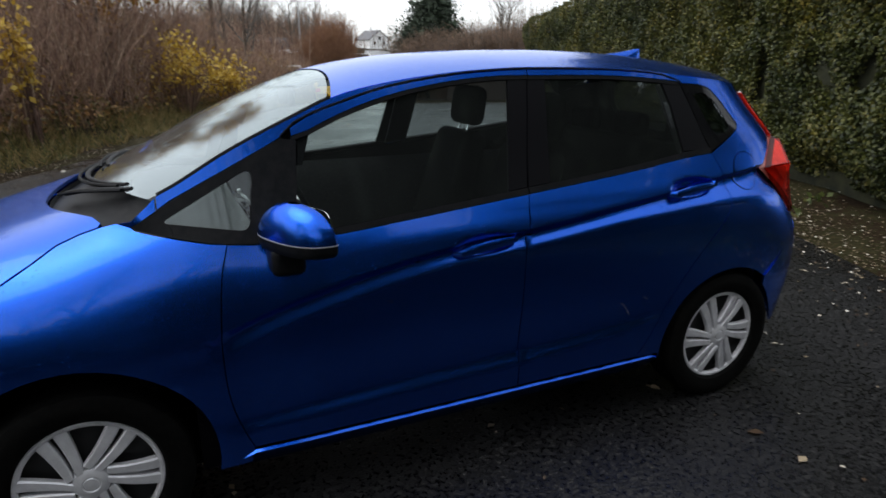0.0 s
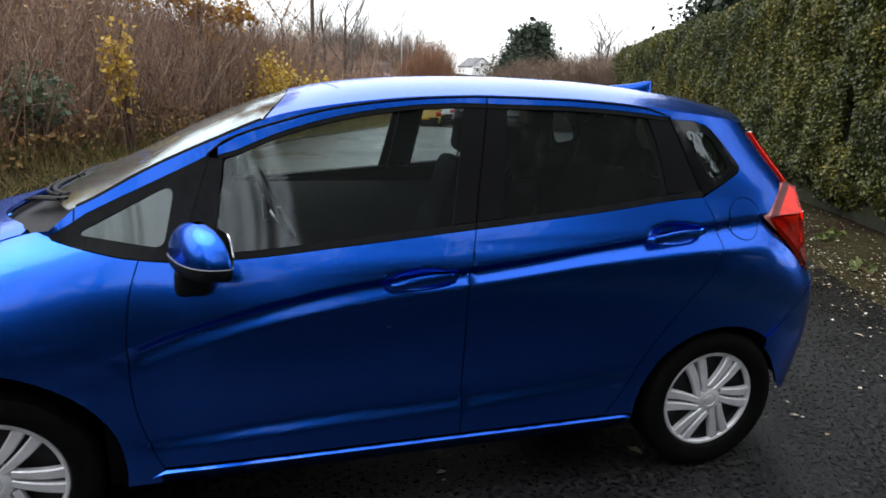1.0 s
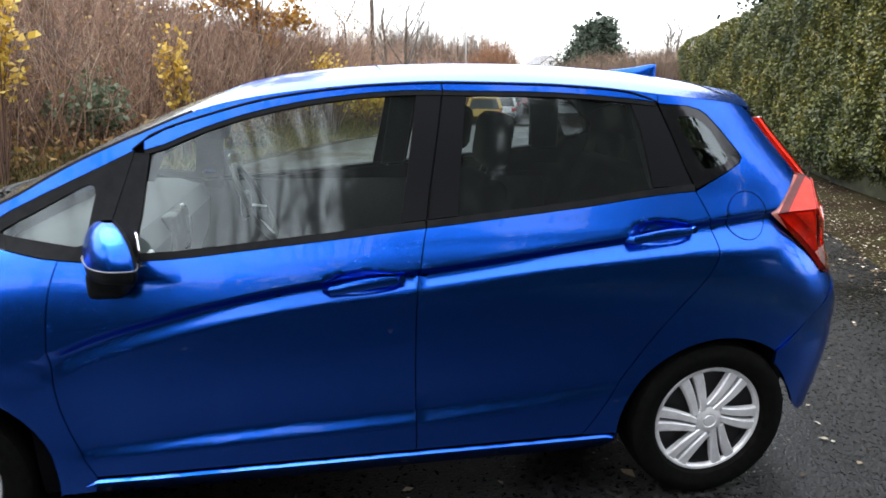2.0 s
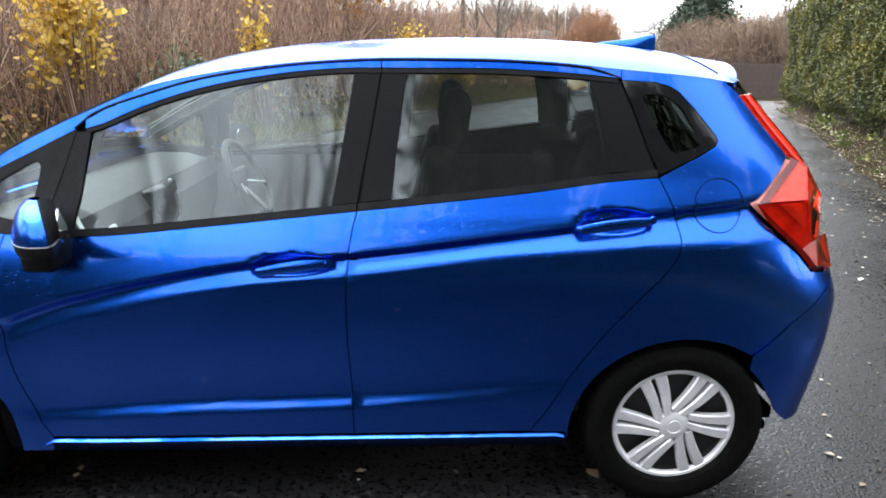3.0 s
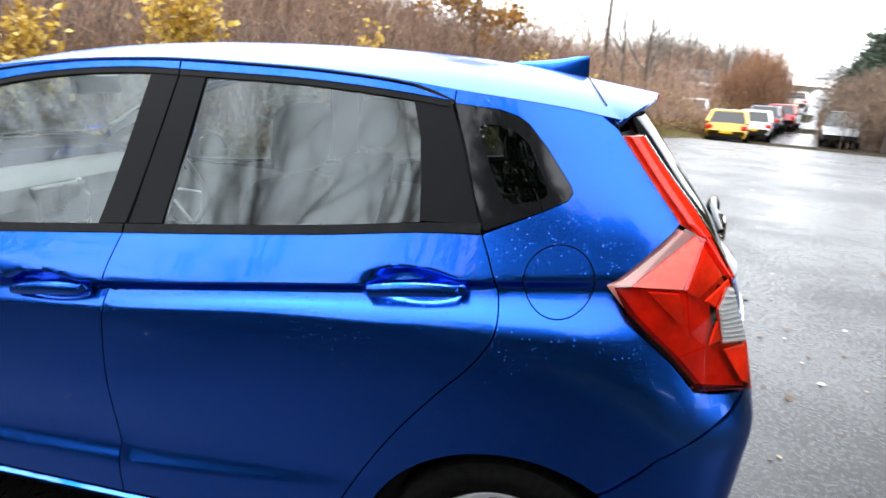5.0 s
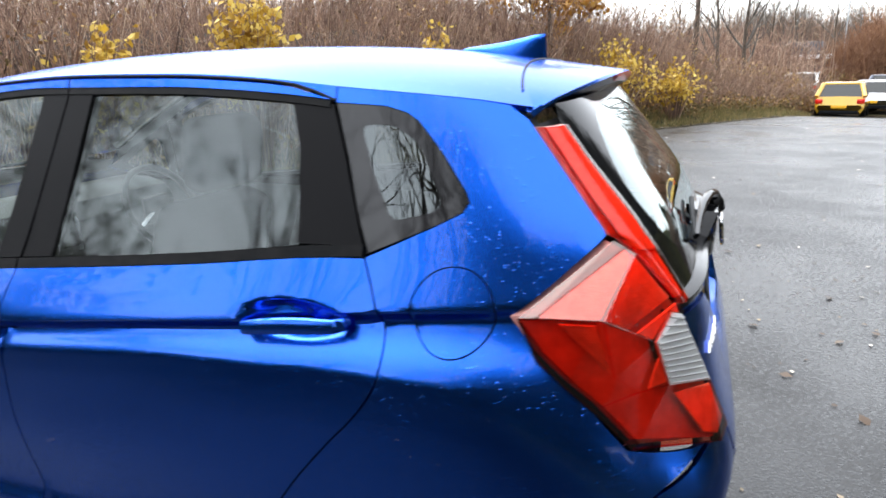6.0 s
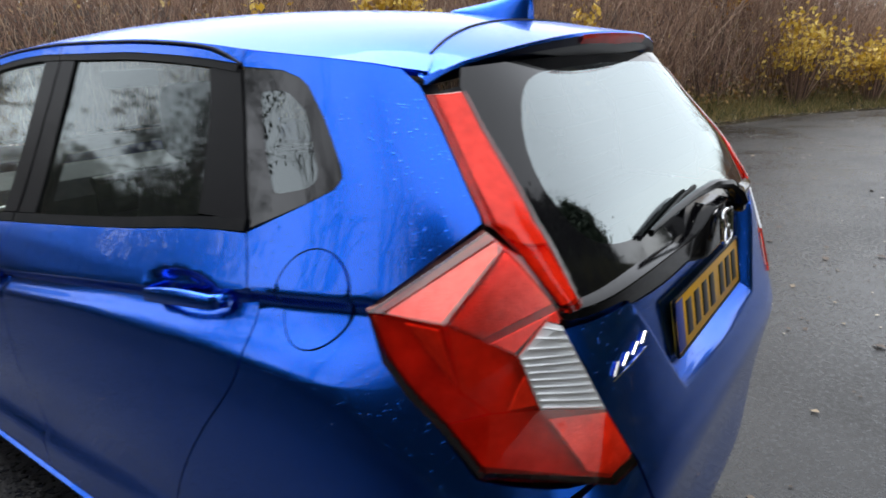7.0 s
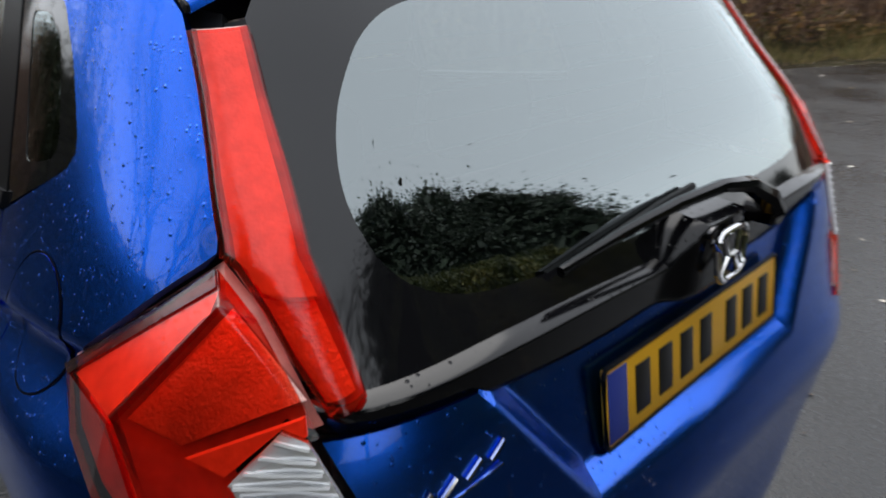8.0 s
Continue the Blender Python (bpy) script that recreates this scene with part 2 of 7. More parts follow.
def on_roof(off=0.0):
    """The roof and windscreen over a plan point."""
    def at(x, y):
        xe = min(1.40, max(x, -1.15))
        ze = roof_edge(xe)
        ye = -plain_y(xe, ze) - 0.004
        ze -= 0.25 * max(0.0, x - 1.40)
        if x < -1.15:
            ze = roof_edge(x)
        v = abs(y) / ye
        zc = max(roof_mid(x), ze + 0.004)
        return (x, y, zc - (zc - ze) * min(1.25, v) ** 2.5 + off)
    return at


def tail_x(y, z, off=0.0):
    n = tail_power(z)
    v = min(0.9999, abs(y) / half_width(z))
    return 0.3 + (tail_end(z) - 0.3) * (1 - v ** n) ** (1 / n) + off


def wrap(u, z, off=0.0):
    """The tail as it wraps from the side (u = 0) to its middle (u = 1)."""
    n, w = tail_power(z), half_width(z)
    a = u * math.pi / 2
    e = 2.0 / n
    x = 0.3 + (tail_end(z) + off - 0.3) * math.sin(a) ** e
    y = -(w + off) * max(0.0, math.cos(a)) ** e
    return (x, y, z)


def wrap_u(z, x=None, y=None):
    """The u of a point of the tail that is known by its x or its y."""
    n = tail_power(z)
    if y is not None:
        return math.acos(min(1.0, abs(y) / half_width(z)) ** (n / 2)) * 2 / math.pi
    return math.asin(min(1.0, max(0.0, (x - 0.3) / (tail_end(z) - 0.3))) ** (n / 2)) * 2 / math.pi


TWIN = {}


def settle(bm, name, material, angle=32):
    me = bpy.data.meshes.new(name)
    bm.to_mesh(me)
    bm.free()
    me.materials.append(material)
    me.polygons.foreach_set("use_smooth", [True] * len(me.polygons))
    me.set_sharp_from_angle(angle=radians(angle))
    return me


def part(name, bm, material, parent, label="", both=False, angle=32):
    """One mesh under a thing or under a part; both: its mirror image on the far side as well."""
    me = settle(bm, name, material, angle)
    ob = new(name, me)
    ob.parent = parent
    if label:
        tagged(ob, label)
    if both:
        far = bmesh.new()
        far.from_mesh(me)
        for v in far.verts:
            v.co.y = -v.co.y
        bmesh.ops.reverse_faces(far, faces=far.faces)
        twin = new(name, settle(far, name, material, angle))
        twin.parent = TWIN.get(parent, parent)
        if label:
            tagged(twin, label)
        TWIN[ob] = twin
    return ob


def dense(poly, step=0.03):
    out = []
    for (a, b), (c, d) in zip(poly, poly[1:] + poly[:1]):
        k = max(1, int(math.hypot(c - a, d - b) / step))
        out += [(a + (c - a) * i / k, b + (d - b) * i / k) for i in range(k)]
    return out


def rounded(poly, r=0.03, k=5):
    """A polygon with its corners rounded off."""
    out = []
    n = len(poly)
    for i in range(n):
        p, q, s = Vector(poly[i - 1]), Vector(poly[i]), Vector(poly[(i + 1) % n])
        a, b = p - q, s - q
        ra = min(r, a.length * 0.45)
        rb = min(r, b.length * 0.45)
        u, w = q + a.normalized() * ra, q + b.normalized() * rb
        for j in range(k + 1):
            t = j / k
            out.append(tuple(u * (1 - t) ** 2 + q * 2 * t * (1 - t) + w * t * t))
    return out


def inset(poly, d):
    if not d:
        return poly
    n = len(poly)
    area = sum(a[0] * b[1] - b[0] * a[1] for a, b in zip(poly, poly[1:] + poly[:1]))
    sign = 1 if area > 0 else -1
    out = []
    for i in range(n):
        a, b, c = Vector(poly[i - 1]), Vector(poly[i]), Vector(poly[(i + 1) % n])
        e = (b - a).normalized() + (c - b).normalized()
        if e.length < 1e-6:
            e = c - b
        e.normalize()
        out.append((b.x - e.y * d * sign, b.y + e.x * d * sign))
    return out


def steps(a, b, h):
    k = max(1, int(round((b - a) / h)))
    return [a + (b - a) * i / k for i in range(1, k)]


def panel(poly, at, cuts_a=None, cuts_b=None, step=0.04, thick=0.012, gap=0.0018, outward=(0, -1, 0), warp=None, fine=0.03):
    """A piece of skin: a flat outline, cut by a net of lines, laid on the surface at(a, b), with turned-in edges."""
    pts = inset(dense(poly, fine), gap)
    if warp:
        pts = [(a, b - warp(a)) for a, b in pts]
    lo = [min(p[i] for p in pts) for i in (0, 1)]
    hi = [max(p[i] for p in pts) for i in (0, 1)]
    ca = sorted(steps(lo[0], hi[0], step) + [c for c in (cuts_a or []) if lo[0] < c < hi[0]])
    cb = sorted(steps(lo[1], hi[1], step) + [c for c in (cuts_b or []) if lo[1] < c < hi[1]])
    net = [Vector(p) for p in pts]
    n = len(net)
    near = 0.2 * min(step, fine)
    loop = np.array(pts)
    nxt = np.roll(loop, -1, axis=0)
    for a in ca:
        for b in cb:
            up_side = (loop[:, 1] > b) != (nxt[:, 1] > b)
            cross = loop[up_side, 0] + (b - loop[up_side, 1]) * (nxt[up_side, 0] - loop[up_side, 0]) / (nxt[up_side, 1] - loop[up_side, 1])
            if np.count_nonzero(cross > a) % 2 and np.hypot(loop[:, 0] - a, loop[:, 1] - b).min() > near:
                net.append(Vector((a, b)))
    flat_v, _, flat_f, _, _, _ = delaunay_2d_cdt(net, [(i, (i + 1) % n) for i in range(n)], [], 1, 1e-6)
    bm = bmesh.new()
    made = [bm.verts.new((v.x, v.y, 0)) for v in flat_v]
    for f in flat_f:
        bm.faces.new([made[i] for i in f])
    for v in [v for v in bm.verts if not v.link_faces]:
        bm.verts.remove(v)
    for v in bm.verts:
        a, b = v.co.x, v.co.y
        v.co = at(a, b + warp(a) if warp else b)
    bmesh.ops.remove_doubles(bm, verts=bm.verts, dist=2e-5)
    bm.normal_update()
    out = Vector(outward)
    if sum(f.normal.dot(out) * f.calc_area() for f in bm.faces) < 0:
        bmesh.ops.reverse_faces(bm, faces=bm.faces)
    if thick:
        turn_in(bm, thick)
    return bm


def turn_in(bm, thick):
    bm.normal_update()
    rim = [e for e in bm.edges if e.is_boundary]
    back = {v: v.co - v.normal * thick for e in rim for v in e.verts}
    made = {}
    for e in rim:
        f = e.link_faces[0]
        for lp in f.loops:
            if lp.edge == e:
                a, b = lp.vert, lp.link_loop_next.vert
        for v in (a, b):
            if v not in made:
                made[v] = bm.verts.new(back[v])
        bm.faces.new((b, a, made[a], made[b]))
    bm.normal_update()


def block(a, b, bevel=0.0, seg=2):
    bm = bmesh.new()
    bmesh.ops.create_cube(bm, size=1)
    for v in bm.verts:
        v.co = Vector([a[i] + (b[i] - a[i]) * (v.co[i] + 0.5) for i in range(3)])
    if bevel:
        bmesh.ops.bevel(bm, geom=bm.edges[:], offset=bevel, segments=seg, affect="EDGES", profile=0.5)
    return bm


def tube(path, radius, sides=8, closed=False, flat=1.0):
    """A round bar along a path; flat squeezes it in height."""
    bm = bmesh.new()
    pts = [Vector(p) for p in path]
    n = len(pts)
    rings = []
    for i, p in enumerate(pts):
        q = pts[(i + 1) % n] if closed or i < n - 1 else p
        o = pts[i - 1] if closed or i else p
        d = (q - o).normalized()
        s = d.cross(Vector((0, 0, 1)))
        s = s.normalized() if s.length > 1e-4 else Vector((1, 0, 0))
        u = s.cross(d)
        r = radius[i] if isinstance(radius, (list, tuple)) else radius
        rings.append([bm.verts.new(p + s * r * math.cos(a) + u * r * flat * math.sin(a))
                      for a in (2 * math.pi * k / sides for k in range(sides))])
    for i in range(n if closed else n - 1):
        a, b = rings[i], rings[(i + 1) % n]
        for k in range(sides):
            bm.faces.new((a[k], a[(k + 1) % sides], b[(k + 1) % sides], b[k]))
    if not closed:
        bm.faces.new(rings[0][::-1])
        bm.faces.new(rings[-1])
    bmesh.ops.recalc_face_normals(bm, faces=bm.faces)
    return bm


def lathe(profile, axis="y", sides=48, closed=False):
    """A turned form: profile of (radius, along)."""
    bm = bmesh.new()
    rings = []
    for r, h in profile:
        ring = []
        for k in range(sides):
            a = 2 * math.pi * k / sides
            c, s = r * math.cos(a), r * math.sin(a)
            ring.append(bm.verts.new({"y": (c, h, s), "z": (c, s, h), "x": (h, c, s)}[axis]))
        rings.append(ring)
    for a, b in zip(rings, rings[1:] + (rings[:1] if closed else [])):
        for k in range(sides):
            bm.faces.new((a[k], a[(k + 1) % sides], b[(k + 1) % sides], b[k]))
    bmesh.ops.remove_doubles(bm, verts=bm.verts, dist=1e-5)
    bmesh.ops.recalc_face_normals(bm, faces=bm.faces)
    return bm


def loft(rows, outward=None):
    """A sheet through rows of points of equal number."""
    bm = bmesh.new()
    grid = [[bm.verts.new(p) for p in row] for row in rows]
    for a, b in zip(grid, grid[1:]):
        for i in range(len(a) - 1):
            bm.faces.new((a[i], a[i + 1], b[i + 1], b[i]))
    bmesh.ops.remove_doubles(bm, verts=bm.verts, dist=1e-5)
    bm.normal_update()
    if outward and sum(f.normal.dot(Vector(outward)) * f.calc_area() for f in bm.faces) < 0:
        bmesh.ops.reverse_faces(bm, faces=bm.faces)
    return bm


def slab(poly, at, depth):
    """A flat-sided body: outline laid by at(a, b), and again pushed by the vector depth."""
    bm = bmesh.new()
    front = [bm.verts.new(at(a, b)) for a, b in poly]
    rear = [bm.verts.new(Vector(v.co) + Vector(depth)) for v in front]
    bm.faces.new(front)
    bm.faces.new(rear[::-1])
    n = len(front)
    for i in range(n):
        bm.faces.new((front[i], rear[i], rear[(i + 1) % n], front[(i + 1) % n]))
    bmesh.ops.triangulate(bm, faces=[f for f in bm.faces if len(f.verts) > 4])
    bmesh.ops.recalc_face_normals(bm, faces=bm.faces)
    return bm


def ellipse_arc(cx, cz, rx, rz, a, b, k=24):
    return [(cx + rx * math.cos(radians(a + (b - a) * i / k)), cz + rz * math.sin(radians(a + (b - a) * i / k))) for i in range(k + 1)]


def run(f, a, b, k=8, off=0.0):
    return [(a + (b - a) * i / k, f(a + (b - a) * i / k) + off) for i in range(k + 1)]


def tail(y, z):
    return (wrap_u(z, y=y), z)


def flank(x, z):
    return (wrap_u(z, x=x), z)


def on_tail(off=0.0):
    def at(u, z):
        x, y, zz = wrap(2 - u if u > 1 else u, z, off)
        return (x, -y if u > 1 else y, zz)
    return at


ditch = smooth_table((-0.61, 1.279), (-0.55, 1.325), (-0.389, 1.380), (-0.228, 1.422), (-0.063, 1.447), (0.105, 1.463), (0.323, 1.471), (0.626, 1.466),
                     (0.80, 1.457), (0.951, 1.442), (1.006, 1.427), (1.055, 1.408))
glass_top = smooth_table((-0.555, 1.268), (-0.388, 1.336), (-0.227, 1.382), (-0.063, 1.412), (0.105, 1.430), (0.236, 1.436), (0.396, 1.434),
                         (0.625, 1.431), (0.80, 1.422), (0.955, 1.409), (1.05, 1.398))

car = tagged(new("hatchback_car"), "small blue metallic five-door hatchback parked on wet asphalt", "car")
car.location, car.scale = (0, -0.021, 0), (1, 0.97, 1)

ZFINE = [i * 0.0075 for i in range(-13, 15)] + [-0.58 + 0.0115 * i for i in range(30)]
SEAM_F = [(-0.808, belt(-0.808)), (-0.836, 0.90), (-0.848, 0.80), (-0.857, 0.69), (-0.855, 0.54), (-0.838, 0.43), (-0.815, 0.36), (-0.787, 0.292)]
SEAM_B = [(0.203, 0.290), (0.204, 0.40), (0.200, 0.67), (0.208, 0.85), (0.226, 0.97), (0.244, belt(0.244))]
SEAM_R = [(1.160, 1.122), (1.190, 1.06), (1.212, 1.0), (1.222, 0.945), (1.212, 0.90), (1.17, 0.838), (1.10, 0.765), (0.993, 0.636), (0.90, 0.49), (0.83, 0.36),
          (0.782, 0.291)]
def soften(pts, times=2):
    """Rounds the corners of an open line, its ends kept."""
    for _ in range(times):
        pts = pts[:1] + [(p[0] + (q[0] - p[0]) * f, p[1] + (q[1] - p[1]) * f) for p, q in zip(pts, pts[1:]) for f in (0.25, 0.75)] + pts[-1:]
    return pts


SEAM_F, SEAM_B, SEAM_R = soften(SEAM_F), soften(SEAM_B), soften(SEAM_R)
TRI_TOP = [(-1.062, 1.043), (-0.949, 1.112), (-0.85, 1.162), (-0.692, 1.236), (-0.602, 1.279)]

# doors, each with its handle, glass and trims
front_door = part("front_door", panel(SEAM_F + SEAM_B + run(belt, 0.244, -0.808, 14)[1:-1], on_side(), cuts_a=[-0.10 + i * 0.011 for i in range(28)],
                                      cuts_b=ZFINE, warp=crease), PAINT, car, "blue door skin with a rising crease", both=True)
rear_door = part("rear_door", panel(SEAM_B + run(belt, 0.244, 1.160, 12)[1:-1] + SEAM_R, on_side(), cuts_a=[0.87 + i * 0.011 for i in range(28)],
                                    cuts_b=ZFINE, warp=crease), PAINT, car, "blue door skin with a rising crease", both=True)


def handle_bar(hx, hz, slope):
    """A pull bar across the hollow, thicker at its rear end."""
    path, radii = [], []
    for i in range(13):
        t = i / 12
        x = hx - 0.118 + 0.236 * t
        z = hz - 0.012 + slope * (x - hx) + 0.006 * math.sin(math.pi * t)
        y = plain_y(x, z) - 0.002 - 0.010 * math.sin(math.pi * t) ** 0.6
        path.append((x, y + (0.02 if i in (0, 12) else 0.0), z))
        radii.append(0.0085 + 0.0025 * math.sin(math.pi * t))
    return tube(path, radii, 12, flat=1.6)


for door, (hx, hz, rx, rz), slope in ((front_door, HANDLES[0], 0.12), (rear_door, HANDLES[1], 0.10)):
    part("door_handle", handle_bar(hx, hz, slope), PAINT, door, "blue painted pull handle", both=True)
    bm = lathe([(0.0001, -0.004), (0.011, -0.004), (0.013, 0.0), (0.013, 0.01)], "y", 16)
    bmesh.ops.translate(bm, verts=bm.verts, vec=(hx + 0.115, plain_y(hx + 0.115, hz) - 0.004, hz + 0.004))
    part("lock_cap", bm, PAINT, door, both=True)

def glass_at(off):
    """The side glass: one even curve from the waist to the roof."""
    def at(x, z):
        z0, z2 = belt(x) + 0.01, max(glass_top(max(-0.55, min(1.05, x))), belt(x) + 0.15)
        z1 = (z0 + z2) / 2
        y0, y1, y2 = (plain_y(x, q) for q in (z0, z1, z2))
        y = (y0 * (z - z1) * (z - z2) / ((z0 - z1) * (z0 - z2)) + y1 * (z - z0) * (z - z2) / ((z1 - z0) * (z1 - z2)) + y2 * (z - z0) * (z - z1) / ((z2 - z0) * (z2 - z1)))
        return (x, y - off, z)
    return at


FRONT_PANE = [(-0.602, belt(-0.6) + 0.02), (-0.58, 1.10), (-0.556, 1.262)] + run(glass_top, -0.53, 0.236, 10) + [(0.205, 1.26), (0.168, 1.052)] + run(belt, 0.16, -0.58, 8, 0.02)
part("door_glass", panel(FRONT_PANE, glass_at(-0.008), thick=0, gap=0, step=0.02), GLASS, front_door, "clear window pane with reflections", both=True)
REAR_PANE = [(0.345, belt(0.345) + 0.02), (0.396, 1.434)] + run(glass_top, 0.45, 0.955, 7) + [(0.985, 1.32), (1.0, 1.22), (1.010, 1.135)] + run(belt, 0.95, 0.40, 6, 0.02)
part("door_glass", panel(REAR_PANE, glass_at(-0.008), thick=0, gap=0, step=0.02), GLASS_REAR, rear_door, "dark tinted window pane with reflections", both=True)


def strip_on(path, width, at):
    return [(a, b) for a, b in path] + [(a, b + width) for a, b in reversed(path)]


part("window_trim", panel(strip_on(run(belt, -0.66, 0.242, 14, 0.001), 0.021, None), on_green(0.004), gap=0, thick=0.014, step=0.08), TRIM, front_door,
     "black belt moulding", both=True)
part("window_trim", panel(strip_on(run(belt, 0.248, 1.156, 14, 0.001), 0.021, None), on_green(0.004), gap=0, thick=0.014, step=0.08), TRIM, rear_door,
     "black belt moulding", both=True)
part("pillar_cover", panel([(0.165, belt(0.165) + 0.022), (0.205, 1.26), (0.236, 1.437), (0.318, 1.441), (0.296, 1.32), (0.268, 1.18), (0.244, belt(0.244) + 0.022)],
                           on_green(-0.002), gap=0.001), SATIN, front_door, "black pillar cover", both=True)
part("pillar_cover", panel([(0.248, belt(0.248) + 0.022), (0.272, 1.18), (0.300, 1.32), (0.322, 1.441), (0.397, 1.436), (0.372, 1.25), (0.347, belt(0.35) + 0.022)],
                           on_green(-0.002), gap=0.001), SATIN, rear_door, "black pillar cover", both=True)
part("pillar_cover", panel([(1.010, 1.138), (1.0, 1.22), (0.985, 1.32), (0.955, 1.411), (1.052, 1.402), (1.09, 1.31), (1.13, 1.20), (1.153, 1.14)],
                           on_green(-0.002), gap=0.001), SATIN, rear_door, "black pillar cover", both=True)
for door, a, b in ((front_door, -0.575, 0.318), (rear_door, 0.322, 1.045)):
    part("window_seal", panel(run(lambda x: glass_top(x) - 0.002, a, b, 16) + run(lambda x: glass_top(x) + 0.012, b, a, 16), on_green(0.001), gap=0, step=0.08),
         TRIM, door, "black rubber window seal", both=True)
    part("door_frame", panel(run(lambda x: glass_top(x) + 0.0125, a, b, 16) + run(lambda x: max(ditch(x) - 0.004, glass_top(x) + 0.014), b, a, 16), on_green(0.003),
                             gap=0.0008, step=0.08), PAINT, door, "blue window frame", both=True)
part("front_frame", panel([(-0.700, belt(-0.7) + 0.003), (-0.655, 1.12), (-0.608, 1.274), (-0.560, 1.268), (-0.583, 1.10), (-0.603, belt(-0.6) + 0.02), (-0.655, belt(-0.65) + 0.003)],
                          on_green(0.0), gap=0.001), TRIM, front_door, "black window frame", both=True)

part("frame_inner", panel([(-0.67, 1.19), (-0.55, 1.19), (-0.48, 1.375), (-0.60, 1.31)], on_green(-0.010), gap=0, thick=0), PAINT_DARK, front_door, both=True)
# quarter light in front of the door
def ring_of(outer, inner, slit=0.0006):
    """An outline with a hole: the hole's outline is joined to the outer one by a hair's breadth."""
    area = lambda p: sum(a[0] * b[1] - b[0] * a[1] for a, b in zip(p, p[1:] + p[:1]))
    if area(outer) * area(inner) > 0:
        inner = inner[::-1]
    i, j = min(((i, j) for i in range(len(outer)) for j in range(len(inner))), key=lambda ij: math.dist(outer[ij[0]], inner[ij[1]]))
    o, h = outer[i:] + outer[:i], inner[j:] + inner[:j]
    d = Vector((h[0][0] - o[0][0], h[0][1] - o[0][1])).normalized() * slit
    side = Vector((-d.y, d.x))
    if Vector((o[1][0] - o[0][0], o[1][1] - o[0][1])).dot(side) < 0:
        side = -side
    return [(o[0][0] + side.x, o[0][1] + side.y)] + o[1:] + [(o[0][0] - side.x, o[0][1] - side.y), (h[0][0] - side.x, h[0][1] - side.y)] + h[1:] + [(h[0][0] + side.x, h[0][1] + side.y)]


FRONT_SMALL = rounded([(-0.985, 1.056), (-0.738, 1.016), (-0.706, 1.178), (-0.728, 1.19)], 0.030)
sail = part("front_quarter_trim", panel(ring_of(TRI_TOP + [(-0.652, 1.125), (-0.702, belt(-0.7) + 0.002)] + run(belt, -0.75, -1.05, 6, 0.002), FRONT_SMALL), on_green(0.002), gap=0, step=0.05),
            TRIM, car, "matt black triangle beside the windscreen pillar", both=True)
part("front_quarter_glass", panel(FRONT_SMALL, on_green(-0.004), thick=0, gap=0), GLASS, sail,
     "small triangular window pane", both=True)

# pillar, wing, quarter and sill
part("windscreen_pillar", panel([(-0.985, 1.092), (-0.949, 1.114)] + TRI_TOP[2:] + run(ditch, -0.55, -0.04, 8, 0.002) + run(roof_edge, -0.04, -0.985, 16), on_green(), step=0.05),
     PAINT, car, "blue windscreen pillar", both=True)
FRONT_ARCH = ellipse_arc(-1.272, 0.300, 0.376, 0.380, 180, -10, 26)
WING_TOP = [(-0.988, 1.125)] + [(x, nose_z(x, y)) for x, y in ((-1.06, 0.664), (-1.10, 0.656), (-1.14, 0.650), (-1.20, 0.644), (-1.262, 0.651), (-1.30, 0.675), (-1.33, 0.691), (-1.40, 0.718), (-1.55, 0.716), (-1.75, 0.661))]
part("front_wing", panel([(-0.808, belt(-0.808))] + run(belt, -0.85, -1.05, 5) + TRI_TOP[:1] + [(-0.988, 1.088)] + WING_TOP + [(-1.80, 0.66), (-1.74, 0.56), (-1.66, 0.42)]
                         + FRONT_ARCH[3:] + [(-0.89, 0.235), (-0.80, 0.235)] + SEAM_F[::-1][:-1], on_side(), step=0.03, cuts_b=[]), PAINT, car, "blue front wing", both=True)
REAR_ARCH = ellipse_arc(1.268, 0.290, 0.358, 0.333, 188, 22, 26)
QWIN = [(1.058, 1.404), (1.165, 1.396), (1.21, 1.383), (1.235, 1.368), (1.283, 1.318), (1.345, 1.240), (1.352, 1.225), (1.342, 1.208), (1.29, 1.182), (1.166, 1.130)]
LAMP_OUT = [(1.437, 1.368), (1.448, 1.355), (1.50, 1.290), (1.555, 1.222), (1.590, 1.180), (1.596, 1.168), (1.585, 1.155), (1.52, 1.095), (1.455, 1.040)]
LAMP_LOW = [(1.455, 1.036), (1.498, 0.975), (1.545, 0.935), (1.60, 0.888), (1.66, 0.822)]
QUARTER = ([(1.163, 1.124)] + QWIN[::-1][1:] + [(1.056, 1.410), (1.056, 1.436)] + run(roof_edge, 1.07, 1.40, 6) + LAMP_OUT + LAMP_LOW
           + [(tail_x(0.640, 0.796) - 0.004, 0.797), (1.712, 0.742), (1.65, 0.70), (1.60, 0.667), (1.56, 0.625), (1.505, 0.575)] + REAR_ARCH[::-1][5:-1]
           + [(0.912, 0.262), (0.90, 0.285), (0.79, 0.288)] + SEAM_R[::-1][:-1])
FUEL = ellipse_arc(1.343, 1.039, 0.077, 0.076, 0, 345, 23)
quarter = part("rear_quarter", panel(QUARTER, on_side(), step=0.03, fine=0.02, cuts_a=[1.55 + 0.02 * i for i in range(9)], cuts_b=ZFINE[:28], warp=crease), PAINT, car,
               "blue rear quarter panel with wheel arch", both=True)
part("fuel_flap", panel(FUEL, on_side(0.002), step=0.012, thick=0.006, gap=0, cuts_b=ZFINE[:28], warp=crease), PAINT, quarter, "round fuel filler flap")
